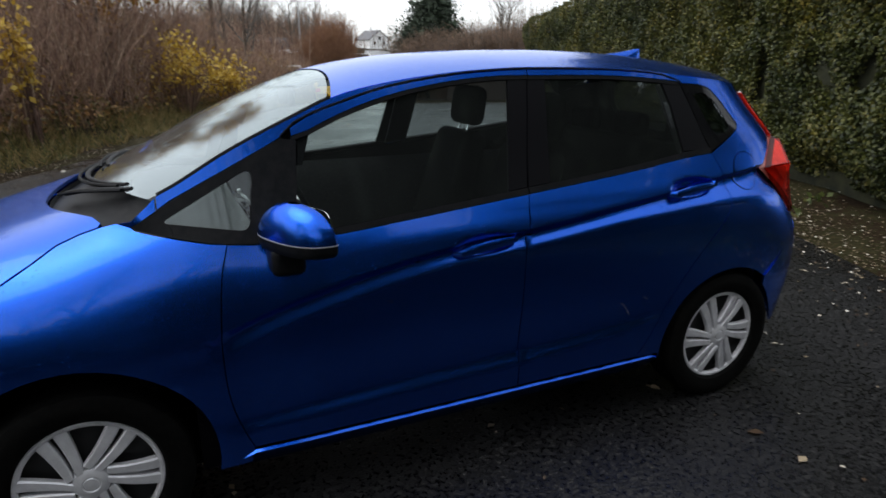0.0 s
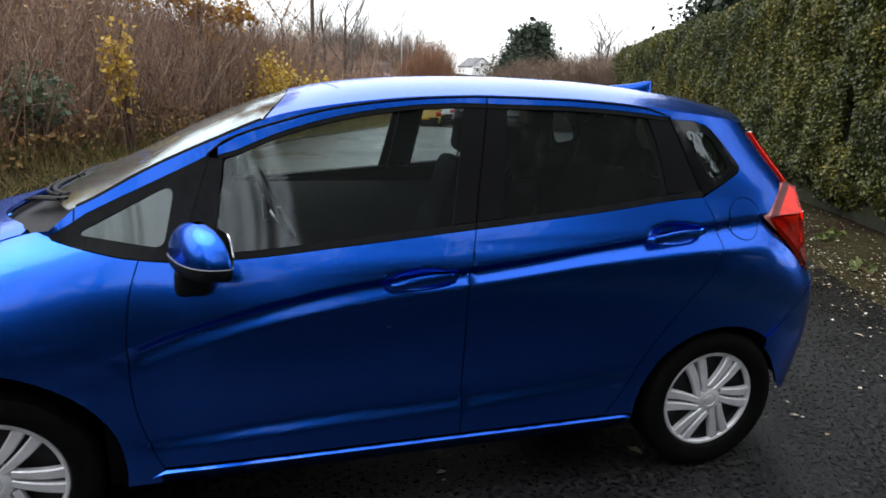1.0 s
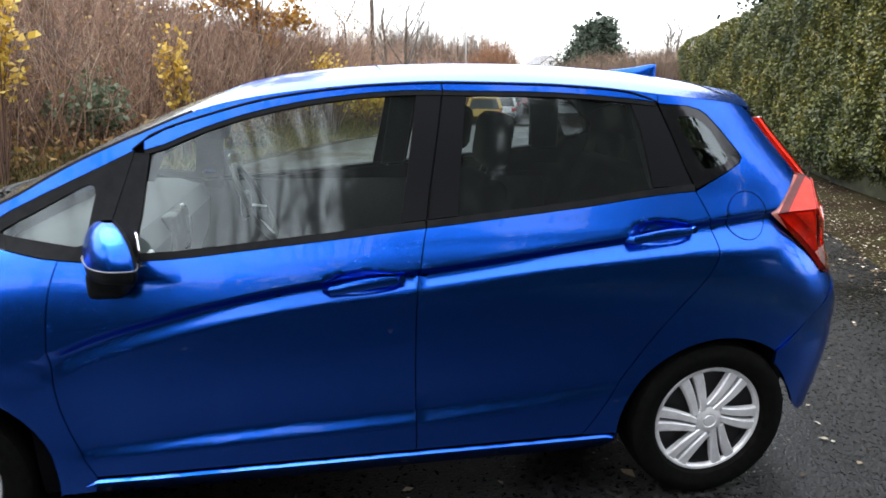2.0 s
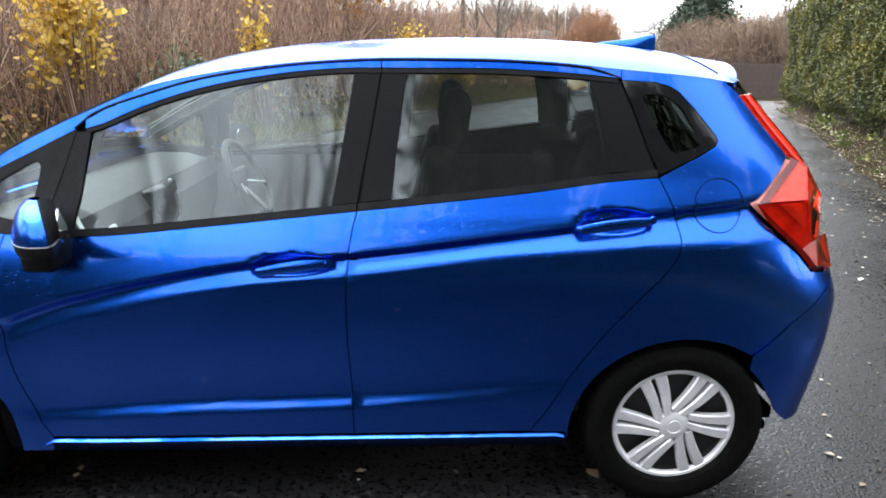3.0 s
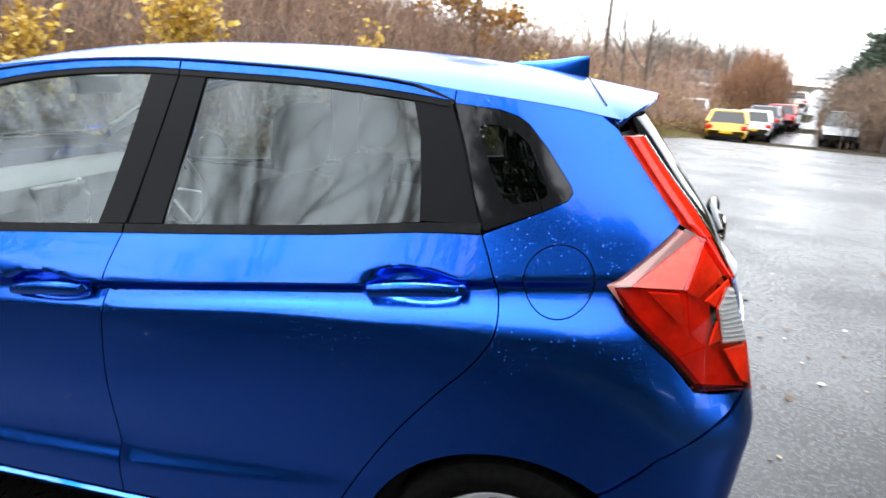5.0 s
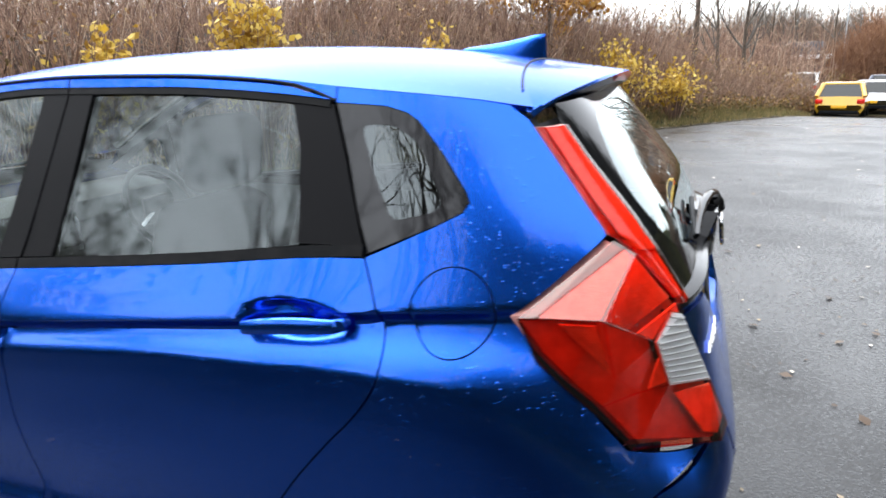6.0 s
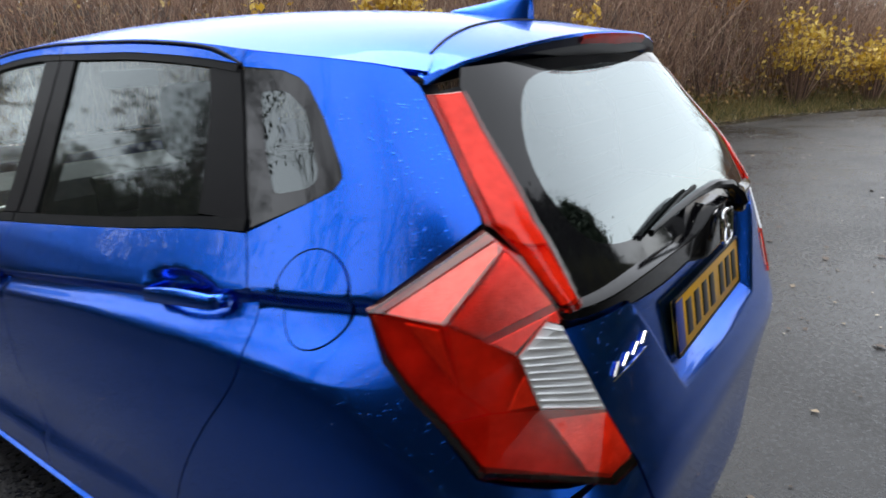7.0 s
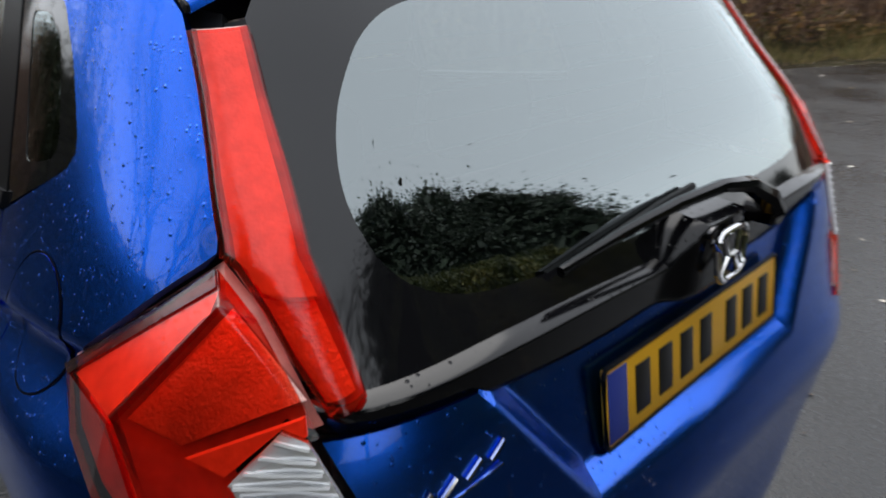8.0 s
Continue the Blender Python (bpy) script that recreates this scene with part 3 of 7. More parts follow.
ring = [on_side(0.0008)(a, b) for a, b in ellipse_arc(1.343, 1.039, 0.0785, 0.0775, 0, 352, 45)]
part("flap_gap", tube(ring, 0.0012, 5, closed=True), PAINT_DARK, quarter)
part("sill", panel([(-0.90, 0.165), (0.90, 0.165), (0.905, 0.22), (0.90, 0.266), (0.87, 0.276), (-0.79, 0.276), (-0.885, 0.235)], lambda x, z: (x, plain_y(x, 0.29) - 0.006 + 1.7 * max(0.0, 0.272 - z) ** 1.2, z), step=0.05,
                   cuts_b=[0.255, 0.264, 0.270, 0.273]), PAINT, car, "blue sill under the doors", both=True)

# dark inner skin behind the gaps
part("inner_body", panel([(-0.95, 0.24), (0.93, 0.24)] + REAR_ARCH[:-5] + [(1.56, 0.64), (1.66, 0.72), (1.66, 0.80), (1.50, 0.93), (1.43, 1.02), (1.50, 1.11), (1.55, 1.17), (1.42, 1.33), (1.36, 1.37), (1.25, 1.40), (1.06, 1.43),
                          (1.05, 1.40), (1.20, 1.37), (1.33, 1.23), (1.33, 1.21), (1.16, 1.125)] + run(belt, 1.1, -0.95, 16, -0.004) + [(-0.95, 0.6)], lambda x, z: (x, side_y(x, z) + 0.016, z), thick=0, gap=0),
     PAINT_DARK, car, both=True)
part("roof_ditch", tube([on_green(0.0015)(a, b + 0.001) for a, b in run(ditch, -0.609, 1.056, 34)], 0.0032, 6), TRIM, car, "black roof seam", both=True)
part("roof_side", panel(run(lambda x: ditch(x) + 0.002, -0.03, 1.0545, 26) + run(lambda x: max(roof_edge(x), ditch(x) + 0.006), 1.0545, -0.03, 26), on_green(0.0005), gap=0, step=0.05), PAINT, car, "blue roof edge above the doors", both=True)
part("door_gap", tube([on_green(-0.003)(a, b) for a, b in ((0.246, belt(0.246)), (0.27, 1.18), (0.298, 1.32), (0.321, 1.445), (0.325, 1.468))], 0.0025, 5), PAINT_DARK, car, both=True)

# rear quarter light
REAR_SMALL = rounded([(1.117, 1.362), (1.185, 1.362), (1.240, 1.328), (1.302, 1.222), (1.285, 1.205), (1.205, 1.188), (1.158, 1.27)], 0.02)
qtrim = part("rear_quarter_trim", panel(ring_of(QWIN + [(1.134, 1.2), (1.10, 1.30)], REAR_SMALL), on_green(-0.003), gap=0, step=0.03), FRIT, car, "black glazed border of the rear side window", both=True)
part("rear_quarter_glass", panel(REAR_SMALL, on_green(-0.004), thick=0, gap=0, step=0.02),
     glazing("quarter_glass", (0.28, 0.31, 0.31), 2.0), qtrim, "small fixed window pane", both=True)

# roof, windscreen, bonnet
def roof_y(x):
    return -plain_y(max(x, -1.15), roof_edge(x)) - 0.004


def screen_top(y):
    return -0.335 - 0.10 * (y / 0.62) ** 2


def screen_low(y):
    return -1.19 + 0.21 * (y / 0.66) ** 2


def seam_x(y):
    return 1.352 + 0.20 * abs(y / 0.5) ** 2.6 * 0.28


KY = [-1 + 2 * j / 28 for j in range(29)]
rows = []
for i in range(41):
    row = []
    for v in KY:
        y0 = v * 0.6
        xa, xb = screen_top(y0), seam_x(y0)
        x = xa + (xb - xa) * i / 40
        row.append(on_roof()(x, v * roof_y(x)))
    rows.append(row)
bm = loft(rows, (0, 0, 1))
turn_in(bm, 0.012)
part("roof_panel", bm, PAINT, car, "blue roof beaded with rain")
rows = []
for i in range(25):
    row = []
    for v in KY:
        y0 = v * 0.62
        xa, xb = screen_low(y0), screen_top(y0) - 0.006
        x = xa + (xb - xa) * i / 24
        row.append(on_roof(-0.003)(x, v * (roof_y(x) - 0.012)))
    rows.append(row)
screen = part("windscreen", loft(rows, (0, 0, 1)), SCREEN, car, "raked windscreen reflecting the sky")
for s in (-1, 1):
    part("screen_seal", tube([on_roof(-0.002)(x, s * (roof_y(x) - 0.006)) for x in (-0.98 + 0.54 * i / 20 for i in range(21))], 0.008, 6), TRIM, screen)


def bonnet_back(y):
    front = -1.462 + 0.215 * min(1.0, abs(y) / 0.60) ** 2
    return front + 0.40 * (screen_low(y) + 0.014 - front)


BONNET = [(bonnet_back(y), y) for y in (-0.635 + 1.27 * i / 22 for i in range(23))]
EDGE = [(-1.15, 0.6495), (-1.20, 0.6435), (-1.262, 0.650), (-1.33, 0.690), (-1.40, 0.717), (-1.55, 0.715), (-1.75, 0.66), (-1.90, 0.55), (-2.0, 0.36), (-2.03, 0.15)]
part("bonnet", panel(BONNET + EDGE + [(x, -y) for x, y in EDGE[::-1]], lambda x, y: (x, y, nose_z(x, y) + 0.001), step=0.05, outward=(0, 0, 1)), PAINT, car, "blue bonnet")


def cowl_rows(steps_at):
    out = []
    for t, drop in steps_at:
        row = []
        for i in range(25):
            y = -0.652 + 1.304 * i / 24
            xa, xb = bonnet_back(y) + 0.006, screen_low(y) + 0.02
            x = xa + (xb - xa) * t
            za, zb = nose_z(xa, y) - 0.006, on_roof(-0.014)(xb, y)[2]
            row.append((x, y, min(za + (zb - za) * t, nose_z(x, y) - 0.004 if abs(y) > 0.45 else 9) - drop))
        out.append(row)
    return loft(out, (0, 0, 1))


cowl = part("cowl", cowl_rows([(0.0, 0.012), (0.04, 0.030), (0.5, 0.038), (0.8, 0.030), (1.0, 0.006)]), TRIM, car, "dark plastic well that holds the wipers")
for k, (ya, yb, xo) in enumerate(((0.45, -0.45, 0.0), (0.62, 0.12, 0.01), (-0.1, -0.52, -0.02))):
    path = []
    for i in range(9):
        t = i / 8
        y = ya + (yb - ya) * t
        x = screen_low(y) - 0.07 + 0.10 * t + xo
        xa, xb = bonnet_back(y) + 0.006, screen_low(y) + 0.02
        za, zb, f = nose_z(xa, y), on_roof(0.0)(xb, y)[2], (x - xa) / (xb - xa)
        path.append((x, y, (za + (zb - za) * f if f < 1 else on_roof(0.0)(x, y)[2]) - 0.004 + 0.010 * math.sin(math.pi * t)))
    part("wiper_blade", tube([(p[0] - 0.030, p[1] + 0.02, p[2] - 0.006) for p in path], 0.006, 6), TRIM, cowl, "black rubber blade")
    part("wiper_arm", tube(path, [0.012 - 0.004 * i / 8 for i in range(9)], 8, flat=0.8), TRIM, cowl, "black windscreen wiper")

# nose, for the closed form
def nose_sheet():
    rows = []
    for i in range(9):
        z = 0.20 + 0.60 * i / 8
        row = []
        for j in range(25):
            a = math.pi * j / 24
            w = nose_width(-1.78) * half_width(min(z, 0.6)) / 0.843
            row.append((-1.72 - 0.33 * math.sin(a) ** 0.7 * (1 - 0.10 * abs(z - 0.5)), -w * 1.03 * math.cos(a), z - 0.02 * math.sin(a)))
        rows.append(row)
    return loft(rows, (-1, 0, 0))


part("front_bumper", nose_sheet(), PAINT, car, "blue front bumper")

# ---- the tail ----
def both_halves(upper, lower):
    """A closed outline across the whole tail from the near half of its upper and lower edge."""
    far = lambda pts: [(2 - u, z) for u, z in pts[::-1]]
    return upper + far(upper) + far(lower) + lower


BUMPER_TOP = [flank(1.483, 0.556), flank(1.507, 0.574), flank(1.562, 0.624), flank(1.602, 0.666), flank(1.652, 0.699), flank(1.714, 0.741), tail(0.636, 0.794), tail(0.606, 0.780), tail(0.545, 0.787),
              tail(0.530, 0.72), tail(0.47, 0.655), tail(0.30, 0.625), tail(0.0, 0.612)]
BUMPER_LOW = [tail(0.0, 0.26), tail(0.6, 0.265), flank(1.67, 0.275), flank(1.635, 0.305), flank(1.61, 0.335), flank(1.556, 0.418), flank(1.525, 0.465), flank(1.482, 0.512)]
rear_bumper = part("rear_bumper", panel(both_halves(BUMPER_TOP, BUMPER_LOW), on_tail(0.0005), step=0.03, fine=0.02, gap=0.0006, outward=(1, 0, 0),
                                        cuts_a=[k for y in (0.10, 0.20, 0.30, 0.40, 0.48, 0.55, 0.61, 0.66) for k in (wrap_u(0.6, y=y), 2 - wrap_u(0.6, y=y))]), PAINT, car, "blue rear bumper")
part("bumper_lip", panel(both_halves([tail(0.40, 0.258), tail(0.0, 0.262)], [tail(0.0, 0.20), tail(0.40, 0.20)]), on_tail(-0.12), step=0.04, outward=(1, 0, 0)), TRIM, car)


def plate_hollow(y, z):
    """The number plate's hollow: sloping sides and a sloping lower ledge."""
    side = 0.300 + (z - 0.815) * 0.76
    k = ease(side + 0.010, side - 0.040, abs(y)) * ease(0.790, 0.838, z)
    return 0.034 * k


def tailgate_at(u, z):
    x, y, zz = on_tail(0.002)(u, z)
    return (x - plate_hollow(y, z), y, zz)


GATE = [tail(0.618, 1.02), tail(0.603, 0.96), tail(0.583, 0.89), tail(0.541, 0.790), tail(0.526, 0.722), tail(0.465, 0.660), tail(0.30, 0.630), tail(0.0, 0.617)]
GATE_FULL = GATE + [(2 - u, z) for u, z in GATE[::-1][1:]] + [(2 - u, z) for u, z in (tail(0.40, 1.02), tail(0.2, 1.02))] + [tail(0.0, 1.02), tail(0.2, 1.02), tail(0.40, 1.02)]
tailgate = part("tailgate", panel(GATE_FULL, tailgate_at, step=0.02, fine=0.02, gap=0.0005, cuts_b=[0.778 + i * 0.006 for i in range(38)],
                                  cuts_a=[s for y in [0.27 + 0.005 * q for q in range(38)] for s in (wrap_u(0.9, y=y), 2 - wrap_u(0.9, y=y))], outward=(1, 0, 0)), PAINT, car, "blue tailgate with a hollow for the plate")

# rear window with its black border
PANE_SIDE = [(0.500, 1.392), (0.524, 1.362), (0.540, 1.296), (0.553, 1.238), (0.572, 1.167), (0.570, 1.091), (0.572, 1.047)]
half = [tail(0.0, 1.405), tail(0.25, 1.402)] + [tail(y, z) for y, z in PANE_SIDE] + [tail(0.3, 1.047), tail(0.0, 1.047)]
CLEAR = [(0.0, 1.384), (0.30, 1.380), (0.375, 1.368), (0.425, 1.342), (0.458, 1.31), (0.492, 1.27), (0.522, 1.21), (0.521, 1.165), (0.505, 1.135), (0.470, 1.112), (0.40, 1.096), (0.2, 1.088), (0.0, 1.086)]
for _ in range(3):
    CLEAR = CLEAR[:1] + [(p[0] + (q[0] - p[0]) * f, p[1] + (q[1] - p[1]) * f) for p, q in zip(CLEAR, CLEAR[1:]) for f in (0.25, 0.75)] + CLEAR[-1:]
clear_half = [tail(y, z) for y, z in CLEAR]
pane = part("rear_window", panel(clear_half + [(2 - u, z) for u, z in clear_half[::-1][1:-1]], on_tail(-0.004), thick=0, gap=0, step=0.03, outward=(1, 0, 0)), GLASS_TAIL, car, "rear window with heater lines, reflecting sky")
part("window_border", panel(half + clear_half[::-1], on_tail(-0.004), thick=0.002, gap=0, step=0.03, outward=(1, 0, 0)), FRIT, pane, "black ceramic border", both=True)
for i in range(9):
    z = 1.125 + 0.026 * i
    part("heater_line", tube([on_tail(-0.010)(*tail(abs(y), z)) if y <= 0 else (lambda p: (p[0], -p[1], p[2]))(on_tail(-0.010)(*tail(y, z)))
                              for y in (-0.44 + 0.88 * k / 16 for k in range(17))], 0.0007, 4), TRIM, pane)

part("pillar_lining", panel([tail(0.50, 1.365), tail(0.53, 1.25), tail(0.55, 1.05), flank(1.58, 1.05), flank(1.55, 1.18), flank(1.43, 1.345)], on_tail(-0.03), gap=0, thick=0, step=0.06, outward=(1, -1, 0)), PLASTIC_IN, car, both=True)

# spoiler with the high brake light
def lip_x(y):
    return 1.556 - 0.118 * (abs(y) / 0.56) ** 2.4


KS = [-0.56 + 1.12 * j / 32 for j in range(33)]


def lip(y, back=0.0, drop=0.0):
    x = lip_x(y)
    z = on_roof()(x, y)[2] if abs(y) < 0.50 else None
    if z is None:
        zz = on_roof()(lip_x(0.50), 0.50)[2]
        z = zz + (1.372 - zz) * ((abs(y) - 0.50) / 0.06) ** 1.2
    return (x - back, y, z - drop)


rows = []
for i in range(9):
    row = []
    for y in KS:
        a, b = seam_x(y) + 0.004, lip_x(y)
        x = a + (b - a) * i / 8
        zt = on_roof()(x, y)[2] if abs(y) <= 0.50 else None
        if zt is None:
            p, q = on_roof()(x, 0.50 * (1 if y > 0 else -1))[2], roof_edge(x)
            zt = p + (min(q, p) - p) * ((abs(y) - 0.50) / 0.06)
        if i == 8:
            zt = lip(y)[2]
        row.append((x, y, zt))
    rows.append(row)
rows.append([lip(y, -0.002, 0.006) for y in KS])
spoiler = part("spoiler", loft(rows, (0, 0, 1)), PAINT, car, "blue roof spoiler beaded with rain")
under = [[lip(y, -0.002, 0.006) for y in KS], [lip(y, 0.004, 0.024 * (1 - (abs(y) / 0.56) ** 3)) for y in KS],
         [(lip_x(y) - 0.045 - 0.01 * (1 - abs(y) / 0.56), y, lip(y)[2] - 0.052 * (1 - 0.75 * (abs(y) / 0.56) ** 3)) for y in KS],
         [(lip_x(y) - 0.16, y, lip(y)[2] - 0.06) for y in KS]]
# the underside's shade is put into its near-black blue
part("spoiler_underside", loft(under, (1, 0, -1)), shader("shaded_blue_black", (0.004, 0.008, 0.03), 0.3), spoiler, "blue underside, coloured darker for its shade")
KB = [-0.18 + 0.36 * j / 16 for j in range(17)]
lamp_rows = [[(p[0] + 0.004, p[1], p[2]) for p in (lip(y, -0.002, 0.004) for y in KB)],
             [(p[0] + 0.006, p[1], p[2]) for p in (lip(y, 0.0, 0.012) for y in KB)],
             [(p[0] + 0.003, p[1], p[2]) for p in (lip(y, 0.004, 0.027 - 0.006 * abs(y) / 0.18) for y in KB)]]
part("brake_light", loft(lamp_rows, (1, 0, 0)), RED_LENS, spoiler, "red high-level brake light")

part("spoiler_gap", tube([(seam_x(y) + 0.001, y, on_roof()(seam_x(y), y)[2] + 0.0006) for y in KS if abs(y) < 0.51], 0.0026, 6), TRIM, spoiler, "dark joint across the roof")
part("spoiler_gap", tube([(r[0][0], r[0][1] - 0.001, r[0][2] - 0.005) for r in rows[:9]], 0.0042, 6), TRIM, spoiler, both=True)

# aerial
fin = bmesh.new()
rings = []
for i in range(13):
    t = i / 12
    x0, x1 = 1.115 + 0.195 * t ** 1.7, 1.352 - 0.004 * t
    h = 0.062 * t ** 1.0
    base = roof_mid(1.165 + (1.352 - 1.165) * 0.5)
    w = 0.030 * (1 - t) ** 0.55 + 0.004
    ring = []
    for k in range(16):
        a = 2 * math.pi * k / 16
        cx = (x0 + x1) / 2 + (x1 - x0) / 2 * math.cos(a)
        z = roof_mid(cx) * (1 - t) + (1.546 - 0.016 * (1.352 - cx) / 0.05 * t * 0.2) * t if i else roof_mid(cx) - 0.004
        ring.append(fin.verts.new((cx, w * math.sin(a) * (0.55 + 0.45 * math.cos(a / 2) ** 2), z)))
    rings.append(ring)
for a, b in zip(rings, rings[1:]):
    for k in range(16):
        fin.faces.new((a[k], a[(k + 1) % 16], b[(k + 1) % 16], b[k]))
fin.faces.new(rings[-1])
bmesh.ops.recalc_face_normals(fin, faces=fin.faces)
part("aerial_fin", fin, PAINT, car, "blue shark-fin aerial")

# tail lamps: an upright strip on the gate and a faceted cluster on the wing
def lamp_point(x=None, y=None, z=0.0, off=0.0):
    u = wrap_u(z, x=x) if y is None else wrap_u(z, y=y)
    return Vector(wrap(u, z, off))


STRIP_OUT = [(1.450, 1.352), (1.502, 1.287), (1.557, 1.219), (1.592, 1.177), (1.601, 1.163)]
STRIP_IN = [(0.522, 1.356), (0.537, 1.296), (0.550, 1.238), (0.569, 1.167), (0.567, 1.091), (0.569, 1.052)]
SPLIT = [(0.628, 1.161), (0.622, 1.128), (0.617, 1.09), (0.610, 1.058), (0.606, 1.043)]


def along(pts, t, by):
    n = len(pts) - 1
    i = min(n - 1, int(t * n))
    f = t * n - i
    a, b = pts[i], pts[i + 1]
    p, q = a[0] + (b[0] - a[0]) * f, a[1] + (b[1] - a[1]) * f
    return (wrap_u(q, **{by: p}), q)


def strip_lamp(k0, k1, t0=0.0, t1=1.0, sink=0.0, wall=0.02):
    """The upright lamp's skin, or a band of it from t0 to t1, sunk below the lens."""
    outer = [along(STRIP_OUT, i / 14, "x") for i in range(14)] + [along(SPLIT, i / 8, "y") for i in range(9)]
    inner = [along(STRIP_IN, i / (len(outer) - 1), "y") for i in range(len(outer))]
    rows = []
    for (ua, za), (ub, zb) in zip(outer, inner):
        row = []
        for k in range(13):
            t = t0 + (t1 - t0) * k / 12
            off = 0.004 + 0.012 * math.sin(math.pi * min(1.0, t * 1.02)) ** 0.55 - sink
            row.append(wrap(ua + (ub - ua) * t, za + (zb - za) * t, off))
        rows.append(row)
    bm = loft(rows[k0:k1], (1, -1, 0))
    if wall:
        turn_in(bm, wall)
    return bm


strip = part("tail_lamp_strip", strip_lamp(0, 16), LENS, car, "upright red lamp strip beside the rear window", both=True)
part("strip_guide", strip_lamp(0, 16, 0.20, 0.86, 0.006, 0.004), LAMP_BRIGHT, strip, "bright red light guide", both=True)
part("strip_housing", strip_lamp(0, 99, 0.02, 0.98, 0.013, 0.0), LAMP_DARK, strip, "dark lamp housing", both=True)
part("strip_reflector", strip_lamp(15, 99), LENS, strip, "deep red reflector at the strip's foot", both=True)
part("strip_prism", strip_lamp(14, 22, 0.10, 0.80, 0.009, 0.003), LAMP_MID, strip, "red prisms inside the lens", both=True)


def facets(name, faces_of, material, parent, label=""):
    """A faceted lens from a few corner points, its edges softened."""
    bm = bmesh.new()
    made = {}
    for f in faces_of:
        vs = []
        for p in f:
            key = tuple(round(c, 5) for c in p)
            if key not in made:
                made[key] = bm.verts.new(p)
            vs.append(made[key])
        bm.faces.new(vs)
    bmesh.ops.recalc_face_normals(bm, faces=bm.faces)
    if sum(f.normal.dot(Vector((1, -1, 0))) * f.calc_area() for f in bm.faces) < 0:
        bmesh.ops.reverse_faces(bm, faces=bm.faces)
    inner = [e for e in bm.edges if not e.is_boundary]
    bmesh.ops.bevel(bm, geom=inner, offset=0.0015, segments=1, affect="EDGES", profile=0.6)
    bmesh.ops.triangulate(bm, faces=bm.faces)
    turn_in(bm, 0.006)
    return part(name, bm, material, parent, label, both=True, angle=3)


P = lamp_point
TIP, MID = P(x=1.457, z=1.040, off=0.008), P(x=1.601, z=1.160, off=0.008)
RIDGE_A, RIDGE_B, TOP_IN = Vector((1.613, -0.766, 1.054)), Vector((1.650, -0.664, 1.146)), Vector((1.500, -0.766, 1.047))
SP = [P(y=0.622, z=1.128, off=0.018), P(y=0.616, z=1.06, off=0.020), P(y=0.613, z=1.035, off=0.018)]
REV = [Vector((1.712, -0.652, 1.042)), Vector((1.694, -0.700, 1.000)), Vector((1.720, -0.680, 0.914)), P(y=0.592, z=0.899, off=0.014), P(y=0.622, z=1.034, off=0.020)]
LOW = [P(x=1.500, z=0.974, off=0.004), P(x=1.548, z=0.932, off=0.004), P(x=1.602, z=0.886, off=0.004), P(x=1.663, z=0.823, off=0.004)]
BOT = [P(y=0.643, z=0.799, off=0.008), P(y=0.609, z=0.784, off=0.008), P(y=0.548, z=0.790, off=0.008)]
FACE_L, FACE_M = Vector((1.634, -0.766, 0.955)), Vector((1.672, -0.744, 0.922))
HEM = [p + Vector((0.010, -0.003, 0.016)) for p in LOW]
BEHIND = Vector((-0.72, 0.68, -0.10)).normalized()
LENS_FACES = {
    "tail_lamp": [(TIP, TOP_IN, MID), (MID, TOP_IN, RIDGE_A, RIDGE_B), (MID, RIDGE_B, SP[0])],
    "side_lens": [(TIP, HEM[0], HEM[1], FACE_L, RIDGE_A, TOP_IN), (HEM[1], HEM[2], FACE_M, FACE_L)],
    "stop_lens": [(RIDGE_A, FACE_L, FACE_M, REV[1]), (RIDGE_A, REV[1], SP[1], RIDGE_B), (RIDGE_B, SP[1], SP[0]), (REV[1], REV[0], REV[4], SP[2], SP[1]), (FACE_M, REV[2], REV[1])],
    "low_lens": [(HEM[2], HEM[3], FACE_M), (HEM[3], BOT[0], REV[2], FACE_M), (HEM[3], LOW[3], BOT[0]), (BOT[0], BOT[1], BOT[2], REV[3], REV[2])],
}
lamp = facets("tail_lamp", LENS_FACES["tail_lamp"], LENS, car, "red faceted tail lamp cluster")
facets("side_lens", LENS_FACES["side_lens"], LENS, lamp, "dark red side facet")
facets("stop_lens", LENS_FACES["stop_lens"], LENS, lamp, "bright red brake lens")
facets("low_lens", LENS_FACES["low_lens"], LENS, lamp, "red lower reflector")
facets("reversing_lens", [(REV[0], REV[1], REV[2], REV[3], REV[4])], CLEAR_LENS, lamp, "ribbed clear reversing lens")
lift = Vector((0.5, -0.7, 0.5)) * 0.0022
facets("lamp_rim", [(TIP + lift, TIP.lerp(TOP_IN, 0.9) + lift, MID.lerp(RIDGE_B, 0.5) + lift, MID + lift)], LENS_SMOKE, lamp, "smoked upper edge of the lamp")
facets("lamp_hem", [(TIP, LOW[0], HEM[0]), (LOW[0], LOW[1], HEM[1], HEM[0]), (LOW[1], LOW[2], HEM[2], HEM[1]), (LOW[2], LOW[3], HEM[3], HEM[2])], LENS_SMOKE, lamp, "smoked lower lamp border")


